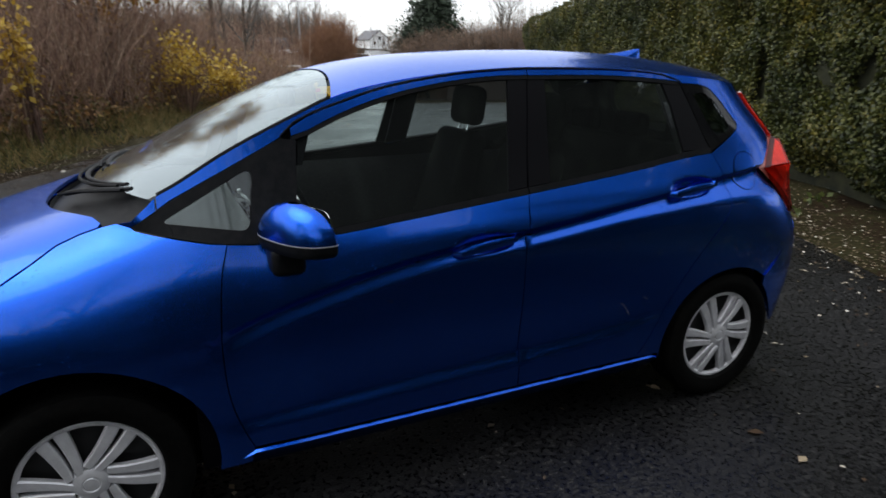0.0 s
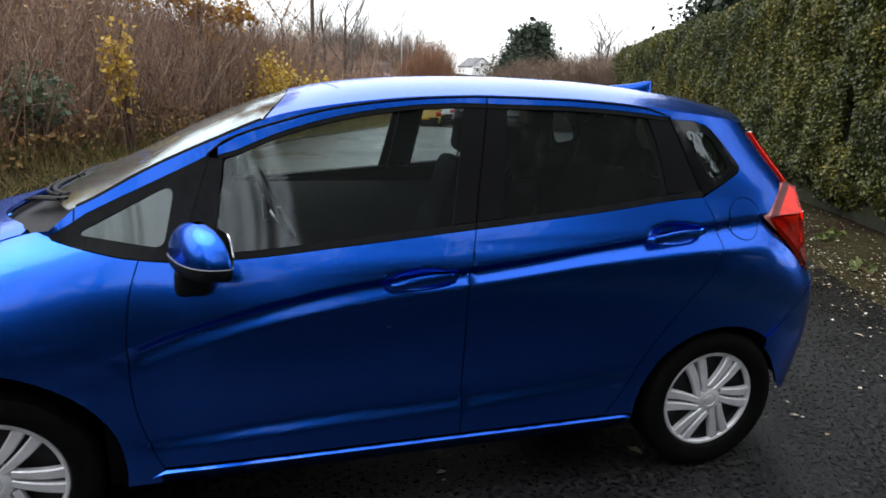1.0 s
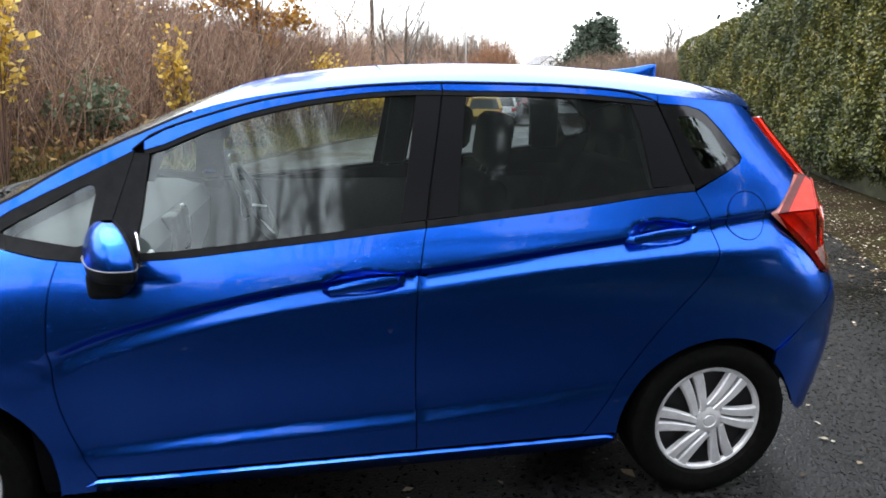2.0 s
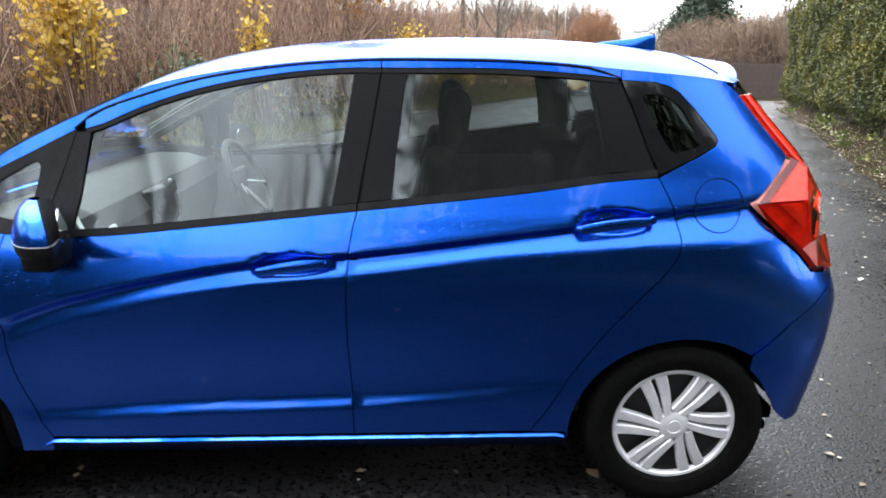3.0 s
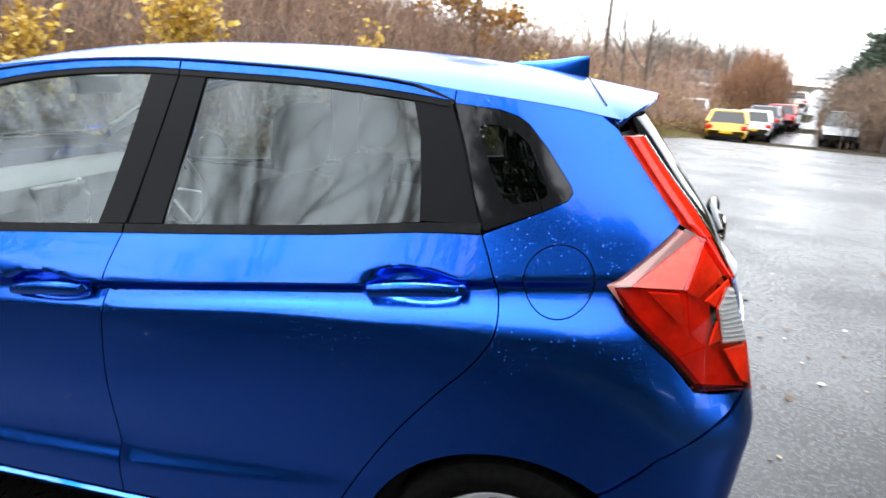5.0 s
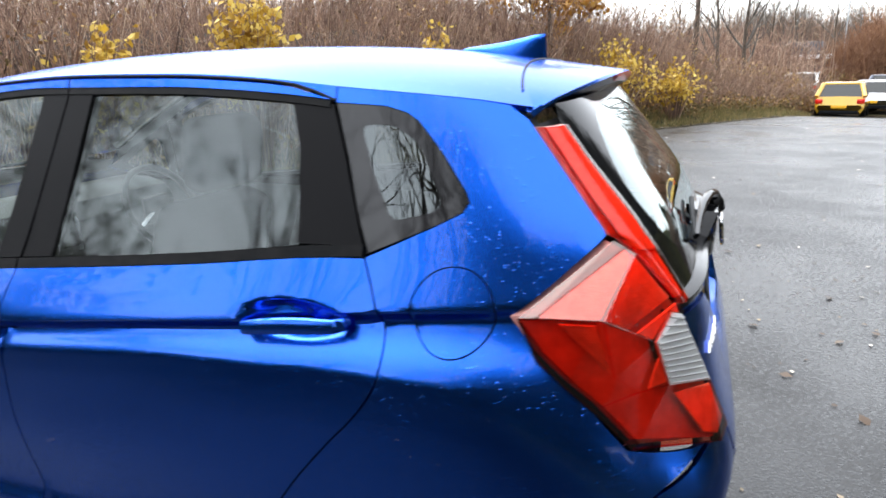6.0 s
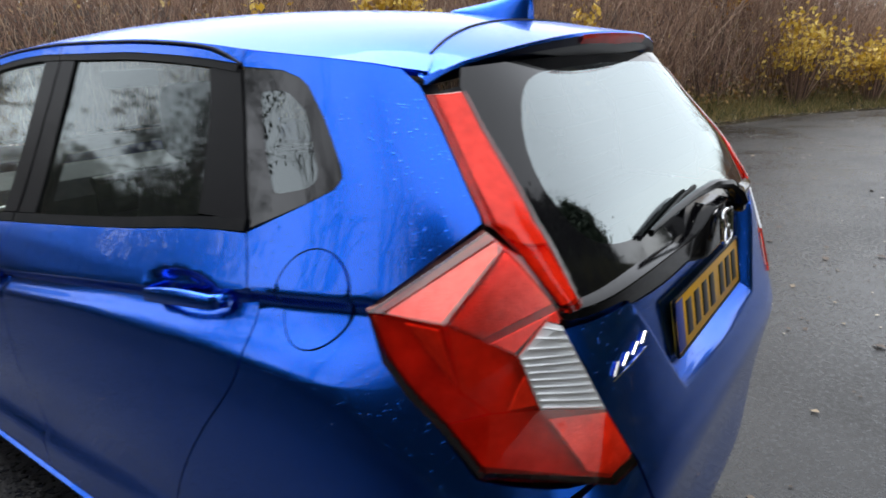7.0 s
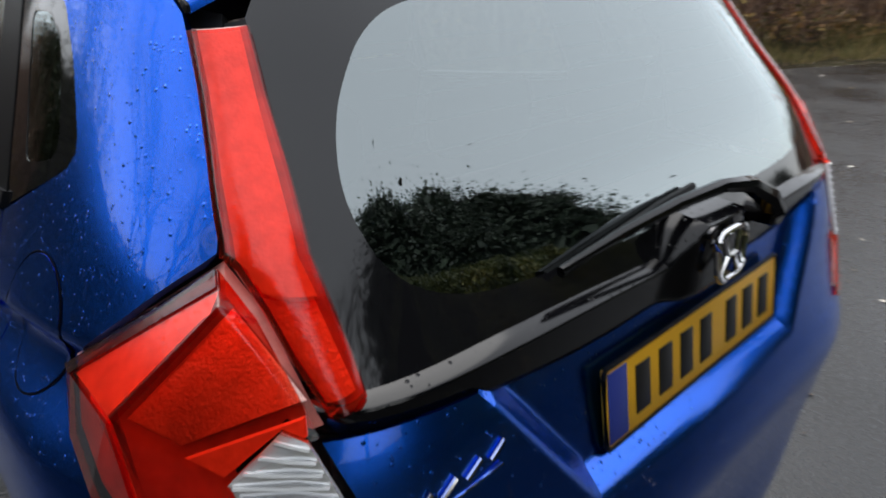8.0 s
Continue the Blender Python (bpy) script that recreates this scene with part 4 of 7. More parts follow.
def lamp_inside(name, pts, depth, material, label=""):
    """A plate inside the lamp, behind the lens by a few millimetres, with a soft rim."""
    bm = bmesh.new()
    mid = sum(pts, Vector()) / len(pts)
    outer = [bm.verts.new(p + BEHIND * (depth + 0.004)) for p in pts]
    inner = [bm.verts.new(p.lerp(mid, 0.07) + BEHIND * depth) for p in pts]
    for i in range(len(pts)):
        j = (i + 1) % len(pts)
        bm.faces.new((outer[i], outer[j], inner[j], inner[i]))
    bm.faces.new(inner)
    bmesh.ops.recalc_face_normals(bm, faces=bm.faces)
    return part(name, bm, material, lamp, label, both=True, angle=50)


housing = bmesh.new()
for faces_of in LENS_FACES.values():
    for f in faces_of:
        housing.faces.new([housing.verts.new(p + BEHIND * 0.022) for p in f])
bmesh.ops.remove_doubles(housing, verts=housing.verts, dist=0.0005)
part("lamp_housing", housing, LAMP_DARK, lamp, "dark lamp housing", both=True)
lamp_inside("reflector", [TOP_IN.lerp(MID, 0.08), TOP_IN.lerp(RIDGE_A, 0.05), RIDGE_A.lerp(TOP_IN, 0.03), RIDGE_B.lerp(RIDGE_A, 0.10), MID.lerp(RIDGE_B, 0.62)], 0.004, LAMP_BRIGHT, "pale reflector behind the upper facet")
lamp_inside("side_reflector", [TOP_IN.lerp(RIDGE_A, 0.28).lerp(FACE_L, 0.10), RIDGE_A.lerp(TOP_IN, 0.10).lerp(FACE_L, 0.10), FACE_L.lerp(RIDGE_A, 0.06)], 0.008, LAMP_MID, "red side reflector")
lamp_inside("shoulder_reflector", [RIDGE_A.lerp(REV[1], 0.10), RIDGE_A.lerp(REV[1], 0.55), SP[1].lerp(REV[4], 0.05), SP[1].lerp(RIDGE_B, 0.55), RIDGE_B.lerp(SP[1], 0.10)], 0.014, LAMP_MID, "red prisms under the lens")
lamp_inside("light_guide", [RIDGE_A.lerp(REV[1], 0.62), REV[1].lerp(RIDGE_A, 0.06), REV[0].lerp(SP[1], 0.08), REV[4].lerp(SP[1], 0.10), SP[1].lerp(REV[4], 0.30)], 0.003, LAMP_BRIGHT, "bright red light bar")
lamp_inside("inner_prism", [REV[1].lerp(FACE_M, 0.42).lerp(REV[2], 0.35), REV[1].lerp(REV[2], 0.36), REV[2].lerp(REV[1], 0.05), REV[2].lerp(FACE_M, 0.62)], 0.005, LAMP_MID, "red prism beside the clear lens")
lamp_inside("low_reflector", [REV[2].lerp(BOT[0], 0.16), REV[3].lerp(BOT[2], 0.10), BOT[2].lerp(REV[3], 0.14), BOT[1].lerp(REV[3], 0.10), BOT[0].lerp(REV[2], 0.14)], 0.005, LAMP_MID, "red prisms in the lower lens")
for i in range(11):
    t = (i + 0.5) / 11
    a = REV[1].lerp(REV[2], (t - 0.3) / 0.7) if t > 0.3 else REV[0].lerp(REV[1], t / 0.3)
    b = REV[4].lerp(REV[3], t)
    out = Vector((0.75, -0.66, 0)) * 0.002
    part("lens_rib", tube([a.lerp(b, 0.04) + out, a.lerp(b, 0.5) + out * 1.4, a.lerp(b, 0.96) + out], 0.0022, 5), CLEAR_LENS, lamp, both=True)

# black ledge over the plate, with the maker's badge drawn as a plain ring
def ledge():
    rows = []
    for j in range(49):
        y = -0.624 + 1.248 * j / 48
        a = abs(y)
        bump = ease(0.105, 0.06, a)
        k = ease(0.632, 0.585, a)
        xs = tail_x(y, 1.04) if a < 0.60 else tail_x(0.60, 1.04) - (a - 0.60)
        front = xs + 0.003 + 0.008 * k + 0.024 * bump
        top = 1.046 + 0.008 * ease(0.6, 0.4, a) - 0.008 * ease(0.35, 0.0, a) + 0.052 * bump
        low = 0.988 + 0.022 * ease(0.2, 0.6, a)
        rows.append([(xs - 0.03, y, top + 0.008), (xs - 0.006, y, top + 0.004), (front - 0.004, y, top), (front - 0.001, y, top - 0.0015), (front, y, top - 0.004),
                     (front, y, top - 0.004), (front - 0.001, y, top - 0.009), (front - 0.006, y, low + 0.012), (front - 0.008, y, low + 0.004), (front - 0.012, y, low), (xs - 0.035, y, low)])
    return rows


LEDGE = ledge()
garnish = part("tailgate_ledge", loft([r[5:] for r in LEDGE], (1, 0, -0.3)), DARK_GLOSS, car, "gloss black ledge over the plate")
part("ledge_top", loft([r[:5] for r in LEDGE], (0.3, 0, 1)), GLOSS_BLACK, garnish, "wet black upper face beaded with rain")
BX = tail_x(0, 1.05) + 0.050
badge_ring = [(BX - 0.10 * (z - 1.047), y, z) for y, z in rounded([(-0.036, 1.012), (0.036, 1.012), (0.043, 1.082), (-0.043, 1.082)], 0.02, 4)]
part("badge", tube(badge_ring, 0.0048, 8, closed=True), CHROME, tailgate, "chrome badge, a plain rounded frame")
for s in (-1, 1):
    part("badge_bar", tube([(BX - 0.003, s * 0.024, 1.075), (BX, s * 0.012, 1.047), (BX + 0.003, s * 0.022, 1.018)], 0.0042, 6), CHROME, tailgate)
part("badge_bar", tube([(BX, -0.014, 1.047), (BX, 0.014, 1.047)], 0.0042, 6), CHROME, tailgate)

part("tail_inner", panel(both_halves([tail(0.60, 0.788), tail(0.0, 0.788)], [tail(0.0, 0.55), tail(0.64, 0.55)]), on_tail(-0.009), thick=0, gap=0, step=0.05, outward=(1, 0, 0)), PAINT_DARK, car)
# model badge as plain slanted strokes
for i, (y, w, h) in enumerate(((-0.548, 0.020, 0.034), (-0.520, 0.024, 0.026), (-0.488, 0.026, 0.024), (-0.455, 0.026, 0.024))):
    z = 0.940 + 0.0065 * i
    at = lambda dy, dz: (tail_x(y + dy, z + dz) + 0.006, y + dy, z + dz)
    part("badge_stroke", tube([at(-w * 0.40, -h * 0.28), at(w * 0.40, h * 0.28)], 0.0028, 6), CHROME, tailgate, "small chrome badge stroke")

for dz, ya, yb in ((-0.011, -0.556, -0.452),):
    part("badge_stroke", tube([(tail_x(y, 0.944) + 0.006, y, 0.944 + dz + 0.21 * (y + 0.50)) for y in (ya, ya + (yb - ya) * 0.5, yb)], 0.0019, 6), CHROME, tailgate)

# number plate with its writing as bars
PX = tail_x(0.0, 0.9) - 0.020
plate = part("number_plate", block((-0.004, -0.262, -0.056), (0.004, 0.262, 0.056), 0.0025), YELLOW_PLATE, car, "yellow number plate")
plate.matrix_basis = pose(PX, 0.018, 0.893, 0, -9, 0)
part("plate_band", block((0.004, -0.258, -0.051), (0.0055, -0.214, 0.051), 0.0008), PLATE_BLUE, plate, "blue end band")
for y in (-0.175, -0.115, -0.055, 0.005, 0.09, 0.15, 0.21):
    part("plate_bar", block((0.004, y - 0.018, -0.036), (0.0056, y + 0.018, 0.036), 0.0006), PLATE_BLACK, plate, "black bar")
part("plate_frame", tube([(0.003, y, z) for y, z in rounded([(-0.264, -0.058), (0.264, -0.058), (0.264, 0.058), (-0.264, 0.058)], 0.012, 3)], 0.004, 6, closed=True), TRIM, plate, "black plate surround")

# rear wiper
ARM = ((0.150, 1.070, 0.052), (0.125, 1.098, 0.062), (0.075, 1.124, 0.066), (0.02, 1.130, 0.056), (-0.08, 1.124, 0.040), (-0.19, 1.113, 0.026), (-0.31, 1.100, 0.016))
wiper = part("rear_wiper", tube([(tail_x(y, z) + off, y, z) for y, z, off in ARM], [0.021, 0.021, 0.016, 0.012, 0.010, 0.008, 0.005], 8, flat=0.8), DARK_GLOSS, car, "black rear wiper arm")
part("wiper_blade", tube([(tail_x(y, z) + 0.010, y, z) for y, z in ((0.02, 1.120), (-0.08, 1.115), (-0.19, 1.105), (-0.305, 1.094))], 0.006, 6), TRIM, wiper, "rubber wiper blade")
bm = lathe([(0.0001, 0.05), (0.016, 0.05), (0.020, 0.044), (0.020, 0.0)], "x", 20)
bmesh.ops.translate(bm, verts=bm.verts, vec=(tail_x(0.15, 1.065) + 0.012, 0.15, 1.066))
part("wiper_cap", bm, GLOSS_BLACK, wiper, "black wiper spindle cap")

# ---- wheels ----
def wheel(x, front):
    hub = new("wheel")
    hub.parent = car
    hub.location = (x, 0, 0.2975)
    tagged(hub, "silver covered wheel with a black tyre")
    far_hub = tagged(new("wheel"), "silver covered wheel with a black tyre")
    far_hub.parent, far_hub.location = car, hub.location
    TWIN[hub] = far_hub
    y0 = -0.766
    part("tyre", lathe([(0.190, y0 + 0.02), (0.198, y0 - 0.030), (0.215, y0 - 0.052), (0.245, y0 - 0.062), (0.272, y0 - 0.060), (0.290, y0 - 0.048), (0.2965, y0 - 0.028), (0.2985, y0),
                        (0.2985, y0 + 0.07), (0.296, y0 + 0.10), (0.27, y0 + 0.125), (0.19, y0 + 0.12)], "y", 72), RUBBER, hub, "worn black tyre", both=True)
    part("rim", lathe([(0.0001, y0 + 0.002), (0.17, y0 + 0.002), (0.186, y0 + 0.0), (0.19, y0 - 0.03)], "y", 48), shader("dark_steel_rim", (0.010, 0.010, 0.011), 0.6), hub, "dark steel rim", both=True)
    part("wheel_trim", lathe([(0.186, y0 - 0.024), (0.187, y0 - 0.034), (0.193, y0 - 0.040), (0.201, y0 - 0.041), (0.208, y0 - 0.034), (0.209, y0 - 0.022)], "y", 64), SILVER, hub, "silver wheel trim", both=True)
    part("cap", lathe([(0.0001, y0 - 0.050), (0.020, y0 - 0.050), (0.023, y0 - 0.047), (0.026, y0 - 0.050), (0.038, y0 - 0.049), (0.050, y0 - 0.043), (0.056, y0 - 0.030), (0.058, y0 - 0.01)], "y", 32), SILVER, hub, "round centre cap", both=True)
    for k in range(6):
        base = radians(60 * k + 56)
        for s in (-1, 1):
            bm = bmesh.new()
            ring = []
            for i in range(7):
                t = i / 6
                r = 0.045 + 0.147 * t
                # paired spokes that run side by side and lean a little as they leave the cap
                mid = s * (0.0155 + 0.0125 * t) - 0.020 * (1 - t) ** 2
                w = 0.0125 + 0.0075 * t
                h = y0 - 0.046 + 0.008 * t * t
                c = []
                for dx, dy in ((-w, 0.004), (-w * 0.72, 0.0), (w * 0.72, -0.0), (w, 0.004), (w, 0.022), (-w, 0.022)):
                    px, pz = mid + dx, r
                    c.append(bm.verts.new((px * math.cos(base - math.pi / 2) - pz * math.sin(base - math.pi / 2), h + dy,
                                           px * math.sin(base - math.pi / 2) + pz * math.cos(base - math.pi / 2))))
                ring.append(c)
            for a, b in zip(ring, ring[1:]):
                for q in range(6):
                    bm.faces.new((a[q], a[(q + 1) % 6], b[(q + 1) % 6], b[q]))
            bm.faces.new(ring[0][::-1])
            bm.faces.new(ring[-1])
            bmesh.ops.recalc_face_normals(bm, faces=bm.faces)
            part("spoke", bm, SILVER, hub, both=True)
    return hub


wheel(-1.265, True)
wheel(1.265, False)

# wheel wells and floor pan keep the light out from below
for cx in (-1.27, 1.268):
    rows = []
    for i in range(19):
        a = radians((-8 if cx < 0 else 52) + (196 if cx < 0 else 136) * i / 18)
        r = 0.375 if cx < 0 else 0.352
        rows.append([(cx + r * math.cos(a), y, 0.295 + r * math.sin(a)) for y in (-0.78, -0.60, -0.45)])
    part("wheel_well", loft(rows), PAINT_DARK, car, "black wheel arch liner", both=True)
    part("well_back", slab([(cx + 0.37 * math.cos(radians(a)), 0.295 + 0.37 * math.sin(radians(a))) for a in range(-8 if cx < 0 else 48, 189, 14)], lambda a, b: (a, -0.45, b), (0, 0.02, 0)), PAINT_DARK, car, both=True)
part("floor_pan", block((-1.75, -0.66, 0.18), (1.66, 0.66, 0.215), 0.01), PAINT_DARK, car, "black underbody")
part("tail_pan", block((1.60, -0.48, 0.26), (1.70, 0.48, 0.56), 0.02), PAINT_DARK, car)
part("fire_wall", block((-1.10, -0.72, 0.22), (-1.05, 0.72, 0.95), 0.01), PAINT_DARK, car)

# ---- door mirrors ----
def mirror_shell(low, high, k0, k1, j0=0, j1=32):
    """A slice of the mirror's rounded shell, between two shares of its height."""
    rows = []
    for i in range(k0, k1 + 1):
        t = i / 14
        z = low + (high - low) * t
        f = max(0.02, 1 - abs(2 * t - 0.82) ** 3.0) if t > 0.41 else max(0.5, 1 - 0.45 * (0.41 - t) ** 1.2 * 3.0)
        f = (max(0.0, 1 - ((t - 0.12) / 0.882) ** 2.3)) ** 0.5 if t > 0.12 else 1 - 0.08 * ((0.12 - t) / 0.12) ** 2
        row = []
        for j in range(j0, j1 + 1):
            a = 2 * math.pi * j / 32
            cx, cy = math.cos(a), math.sin(a)
            # flat face to the rear, rounded nose to the front, a taper to the door
            ex = (0.052 * max(0.0, cx) ** 0.35 if cx > 0 else -0.075 * abs(cx) ** 0.9) * (0.55 + 0.45 * f)
            ey = 0.134 * (abs(cy) ** 0.7) * (1 if cy > 0 else -1) * (0.55 + 0.45 * f)
            row.append((-0.622 + ex * (0.35 + 0.65 * f) - 0.40 * ey * f ** 0.5, -0.922 + ey * f ** 0.5, z))
        rows.append(row)
    bm = loft(rows)
    if j1 - j0 == 32:
        bmesh.ops.holes_fill(bm, edges=[e for e in bm.edges if e.is_boundary], sides=0)
    bmesh.ops.recalc_face_normals(bm, faces=bm.faces)
    return bm


mirror = part("door_mirror", mirror_shell(0.987, 1.118, 3, 14, 6, 26), PAINT, car, "rounded blue mirror cap", both=True)
part("mirror_bezel", mirror_shell(0.987, 1.118, 3, 14, 26, 38), TRIM, mirror, "black rim round the mirror glass", both=True)
part("mirror_base", mirror_shell(0.978, 1.118, 0, 4), TRIM, mirror, "black mirror underside", both=True)
part("mirror_line", tube([(-0.622 - 0.40 * 0.135 * math.copysign(abs(math.sin(a)) ** 0.8, math.sin(a)) + (0.054 if math.cos(a) > 0 else 0.076) * math.copysign(abs(math.cos(a)) ** (0.4 if math.cos(a) > 0 else 0.9), math.cos(a)), -0.922 + 0.135 * math.copysign(abs(math.sin(a)) ** 0.8, math.sin(a)), 1.014)
                          for a in (math.pi * (0.6 + 1.3 * i / 24) for i in range(25))], 0.0022, 6), shader("grey_strip", (0.16, 0.16, 0.17), 0.3), mirror, "thin grey repeater strip", both=True)
part("mirror_arm", block((-0.700, -0.935, 0.900), (-0.600, -0.775, 0.988), 0.022, 3), TRIM, mirror, "black mirror foot", both=True)
part("mirror_glass", slab(rounded([(-1.005, 1.005), (-0.855, 1.005), (-0.865, 1.095), (-0.975, 1.095)], 0.03), lambda a, b: (-0.562 - 0.40 * (a + 0.922), a, b), (0.0025, 0, 0)), CHROME, mirror, "mirror glass", both=True)

# ---- cabin ----
cabin = part("cabin_floor", block((-1.05, -0.70, 0.25), (1.65, 0.70, 0.30), 0.01), FABRIC, car, "dark carpet")
part("door_card", loft([[(x, side_y(x, belt(x) - 0.02) + d, z) for x in (-0.85 + 1.95 * i / 24 for i in range(25))] for z, d in ((0.30, 0.05), (0.55, 0.065), (0.80, 0.07), (0.92, 0.055), (0.97, 0.03))], (0, 1, 0)), PLASTIC_IN, car, "dark door lining", both=True)
for y in (-0.36, 0.36):
    seat = part("front_seat", block((-0.12, y - 0.24, 0.42), (0.38, y + 0.24, 0.60), 0.05, 3), FABRIC, car, "dark cloth front seat")
    bm = block((-0.05, y - 0.235, -0.02), (0.09, y + 0.235, 0.62), 0.05, 3)
    for v in bm.verts:
        if v.co.z > 0.4:
            v.co.y = y + (v.co.y - y) * 0.80
    bmesh.ops.rotate(bm, verts=bm.verts, cent=(0, y, 0), matrix=Matrix.Rotation(radians(18), 3, "Y"))
    bmesh.ops.translate(bm, verts=bm.verts, vec=(0.31, 0, 0.56))
    part("backrest", bm, FABRIC, seat)
    bm = block((-0.045, y - 0.135, 0.0), (0.055, y + 0.135, 0.20), 0.045, 3)
    bmesh.ops.rotate(bm, verts=bm.verts, cent=(0, y, 0), matrix=Matrix.Rotation(radians(8), 3, "Y"))
    bmesh.ops.translate(bm, verts=bm.verts, vec=(0.53, 0, 1.17))
    part("headrest", bm, FABRIC, seat, "dark headrest")
    for s in (-0.05, 0.05):
        part("headrest_post", tube([(0.50, y + s, 1.10), (0.53, y + s, 1.19)], 0.006, 6), CHROME, seat)
bench = part("rear_bench", block((0.70, -0.60, 0.42), (1.15, 0.60, 0.60), 0.05, 3), FABRIC, car, "dark cloth rear bench")
bm = block((-0.06, -0.62, 0.0), (0.07, 0.62, 0.60), 0.05, 3)
bmesh.ops.rotate(bm, verts=bm.verts, cent=(0, 0, 0), matrix=Matrix.Rotation(radians(20), 3, "Y"))
bmesh.ops.translate(bm, verts=bm.verts, vec=(1.10, 0, 0.55))
part("backrest", bm, FABRIC, bench)
for y in (-0.40, 0.0, 0.40):
    bm = block((-0.04, y - 0.12, 0.0), (0.045, y + 0.12, 0.13), 0.04, 3)
    bmesh.ops.translate(bm, verts=bm.verts, vec=(1.33, 0, 1.10))
    part("headrest", bm, FABRIC, bench)
part("parcel_shelf", block((1.36, -0.60, 1.00), (1.66, 0.60, 1.03), 0.012), FABRIC, car, "dark parcel shelf")
part("boot_wall", block((1.66, -0.60, 0.30), (1.70, 0.60, 1.03), 0.01), PLASTIC_IN, car)
dash = part("dashboard", loft([[(x, y, z) for y in (-0.70 + 1.4 * i / 16 for i in range(17))] for x, z in ((-1.08, 0.98), (-0.95, 1.005), (-0.80, 1.0), (-0.70, 0.97), (-0.66, 0.90), (-0.68, 0.75), (-0.74, 0.60), (-0.8, 0.45))], (0.3, 0, 1)), PLASTIC_IN, car, "dark moulded dashboard")
part("vent_trim", tube([(-0.690, -0.62, 0.985), (-0.648, -0.66, 0.94), (-0.655, -0.60, 0.905), (-0.65, -0.46, 0.915)], 0.009, 8), SILVER, dash, "silver vent trim")
part("vent_trim", tube([(-0.665, 0.10, 0.975), (-0.645, 0.12, 0.90), (-0.66, 0.13, 0.78)], 0.008, 8), SILVER, dash)
part("screen_unit", block((-0.70, -0.13, 0.80), (-0.645, 0.13, 0.97), 0.015), GLOSS_BLACK, dash, "glossy centre screen")
rim_path = []
for i in range(28):
    a = 2 * math.pi * i / 28
    p = Matrix.Rotation(radians(-26), 3, "Y") @ Vector((0, 0.185 * math.cos(a), 0.185 * math.sin(a)))
    rim_path.append(p + Vector((-0.40, 0.36, 0.93)))
wheel_ring = part("steering_wheel", tube(rim_path, 0.015, 8, closed=True), PLASTIC_IN, car, "black steering wheel with silver spokes")
part("steering_hub", block((-0.46, 0.29, 0.86), (-0.42, 0.43, 0.98), 0.02), PLASTIC_IN, wheel_ring)
for a in (200, 270, 340):
    p = Matrix.Rotation(radians(-26), 3, "Y") @ Vector((0, 0.17 * math.cos(radians(a)), 0.17 * math.sin(radians(a))))
    part("steering_spoke", tube([(-0.43, 0.36 + 0.04 * math.cos(radians(a)), 0.92 + 0.03 * math.sin(radians(a))), Vector((-0.40, 0.36, 0.93)) + p], 0.010, 6, flat=0.6), SILVER, wheel_ring)
PALE_LINING = vary(shader("pale_pillar_lining", (0.3, 0.3, 0.29), 0.8), (0.26, 0.26, 0.25), (0.34, 0.34, 0.33), 40)
part("pillar_lining", panel([(-0.985, 1.080), (-0.949, 1.105), (-0.85, 1.155), (-0.692, 1.228), (-0.602, 1.270), (-0.39, 1.372), (-0.06, 1.440), (-0.06, 1.452), (-0.228, 1.43), (-0.39, 1.398), (-0.58, 1.324), (-0.77, 1.239), (-0.97, 1.130)],
                            on_green(-0.016), gap=0, step=0.06), PALE_LINING, car, "pale windscreen pillar lining", both=True)
part("mirror_inside", block((-0.47, -0.12, 1.33), (-0.44, 0.12, 1.40), 0.012), PLASTIC_IN, car, "inner rear-view mirror")
part("headlining", loft([[on_roof(-0.03)(x, v * (roof_y(x) - 0.05)) for v in KY[::2]] for x in (-0.33 + 1.70 * i / 16 for i in range(17))], (0, 0, -1)), vary(shader("grey_headlining", (0.25, 0.25, 0.25), 0.9), (0.22, 0.22, 0.21), (0.3, 0.3, 0.29), 30), car, "pale grey roof lining")
part("pillar_lining", panel([(0.21, 1.05), (0.26, 1.43), (0.38, 1.43), (0.33, 1.06)], on_green(-0.035), gap=0, step=0.1), PLASTIC_IN, car, both=True)
part("pillar_lining", panel([(1.32, 1.02), (1.32, 1.25), (1.22, 1.385), (1.44, 1.365), (1.58, 1.16), (1.58, 1.02)], on_green(-0.04), gap=0, step=0.1), PLASTIC_IN, car, both=True)
part("pillar_lining", panel([(1.02, 1.12), (0.96, 1.40), (1.12, 1.40), (1.16, 1.13)], on_green(-0.035), gap=0, step=0.1), PLASTIC_IN, car, both=True)

# ---- the place: a wet lane that runs 25 degrees off the car's beam, a hedge on one side, a thicket on the other ----
UX, UY = math.sin(radians(25)), math.cos(radians(25))


def lane(n, s, z=0.0):
    """A point by its distance across the lane (to the hedge) and along it."""
    return (n * UY + s * UX, -n * UX + s * UY, z)


def across(x, y):
    return x * UY - y * UX, x * UX + y * UY


fall = smooth_table((12, 0.0), (22, -0.32), (33, -1.0), (42, -0.9), (70, 0.3), (110, 1.5), (170, 1.7))


def lay(n, s):
    """The height of the ground."""
    z = fall(s)
    z += 0.34 * ease(-5.6, -8.5, n) + 1.2 * ease(-11, -30, n)
    z += 0.10 * ease(hedge_edge(s) + 0.1, hedge_edge(s) + 0.9, n)
    if n < -5.4 or n > hedge_edge(s):
        z += 0.05 * noise.noise((n * 0.9, s * 0.9, 3.0)) * ease(0.0, 0.6, max(-5.4 - n, n - hedge_edge(s)))
    return z


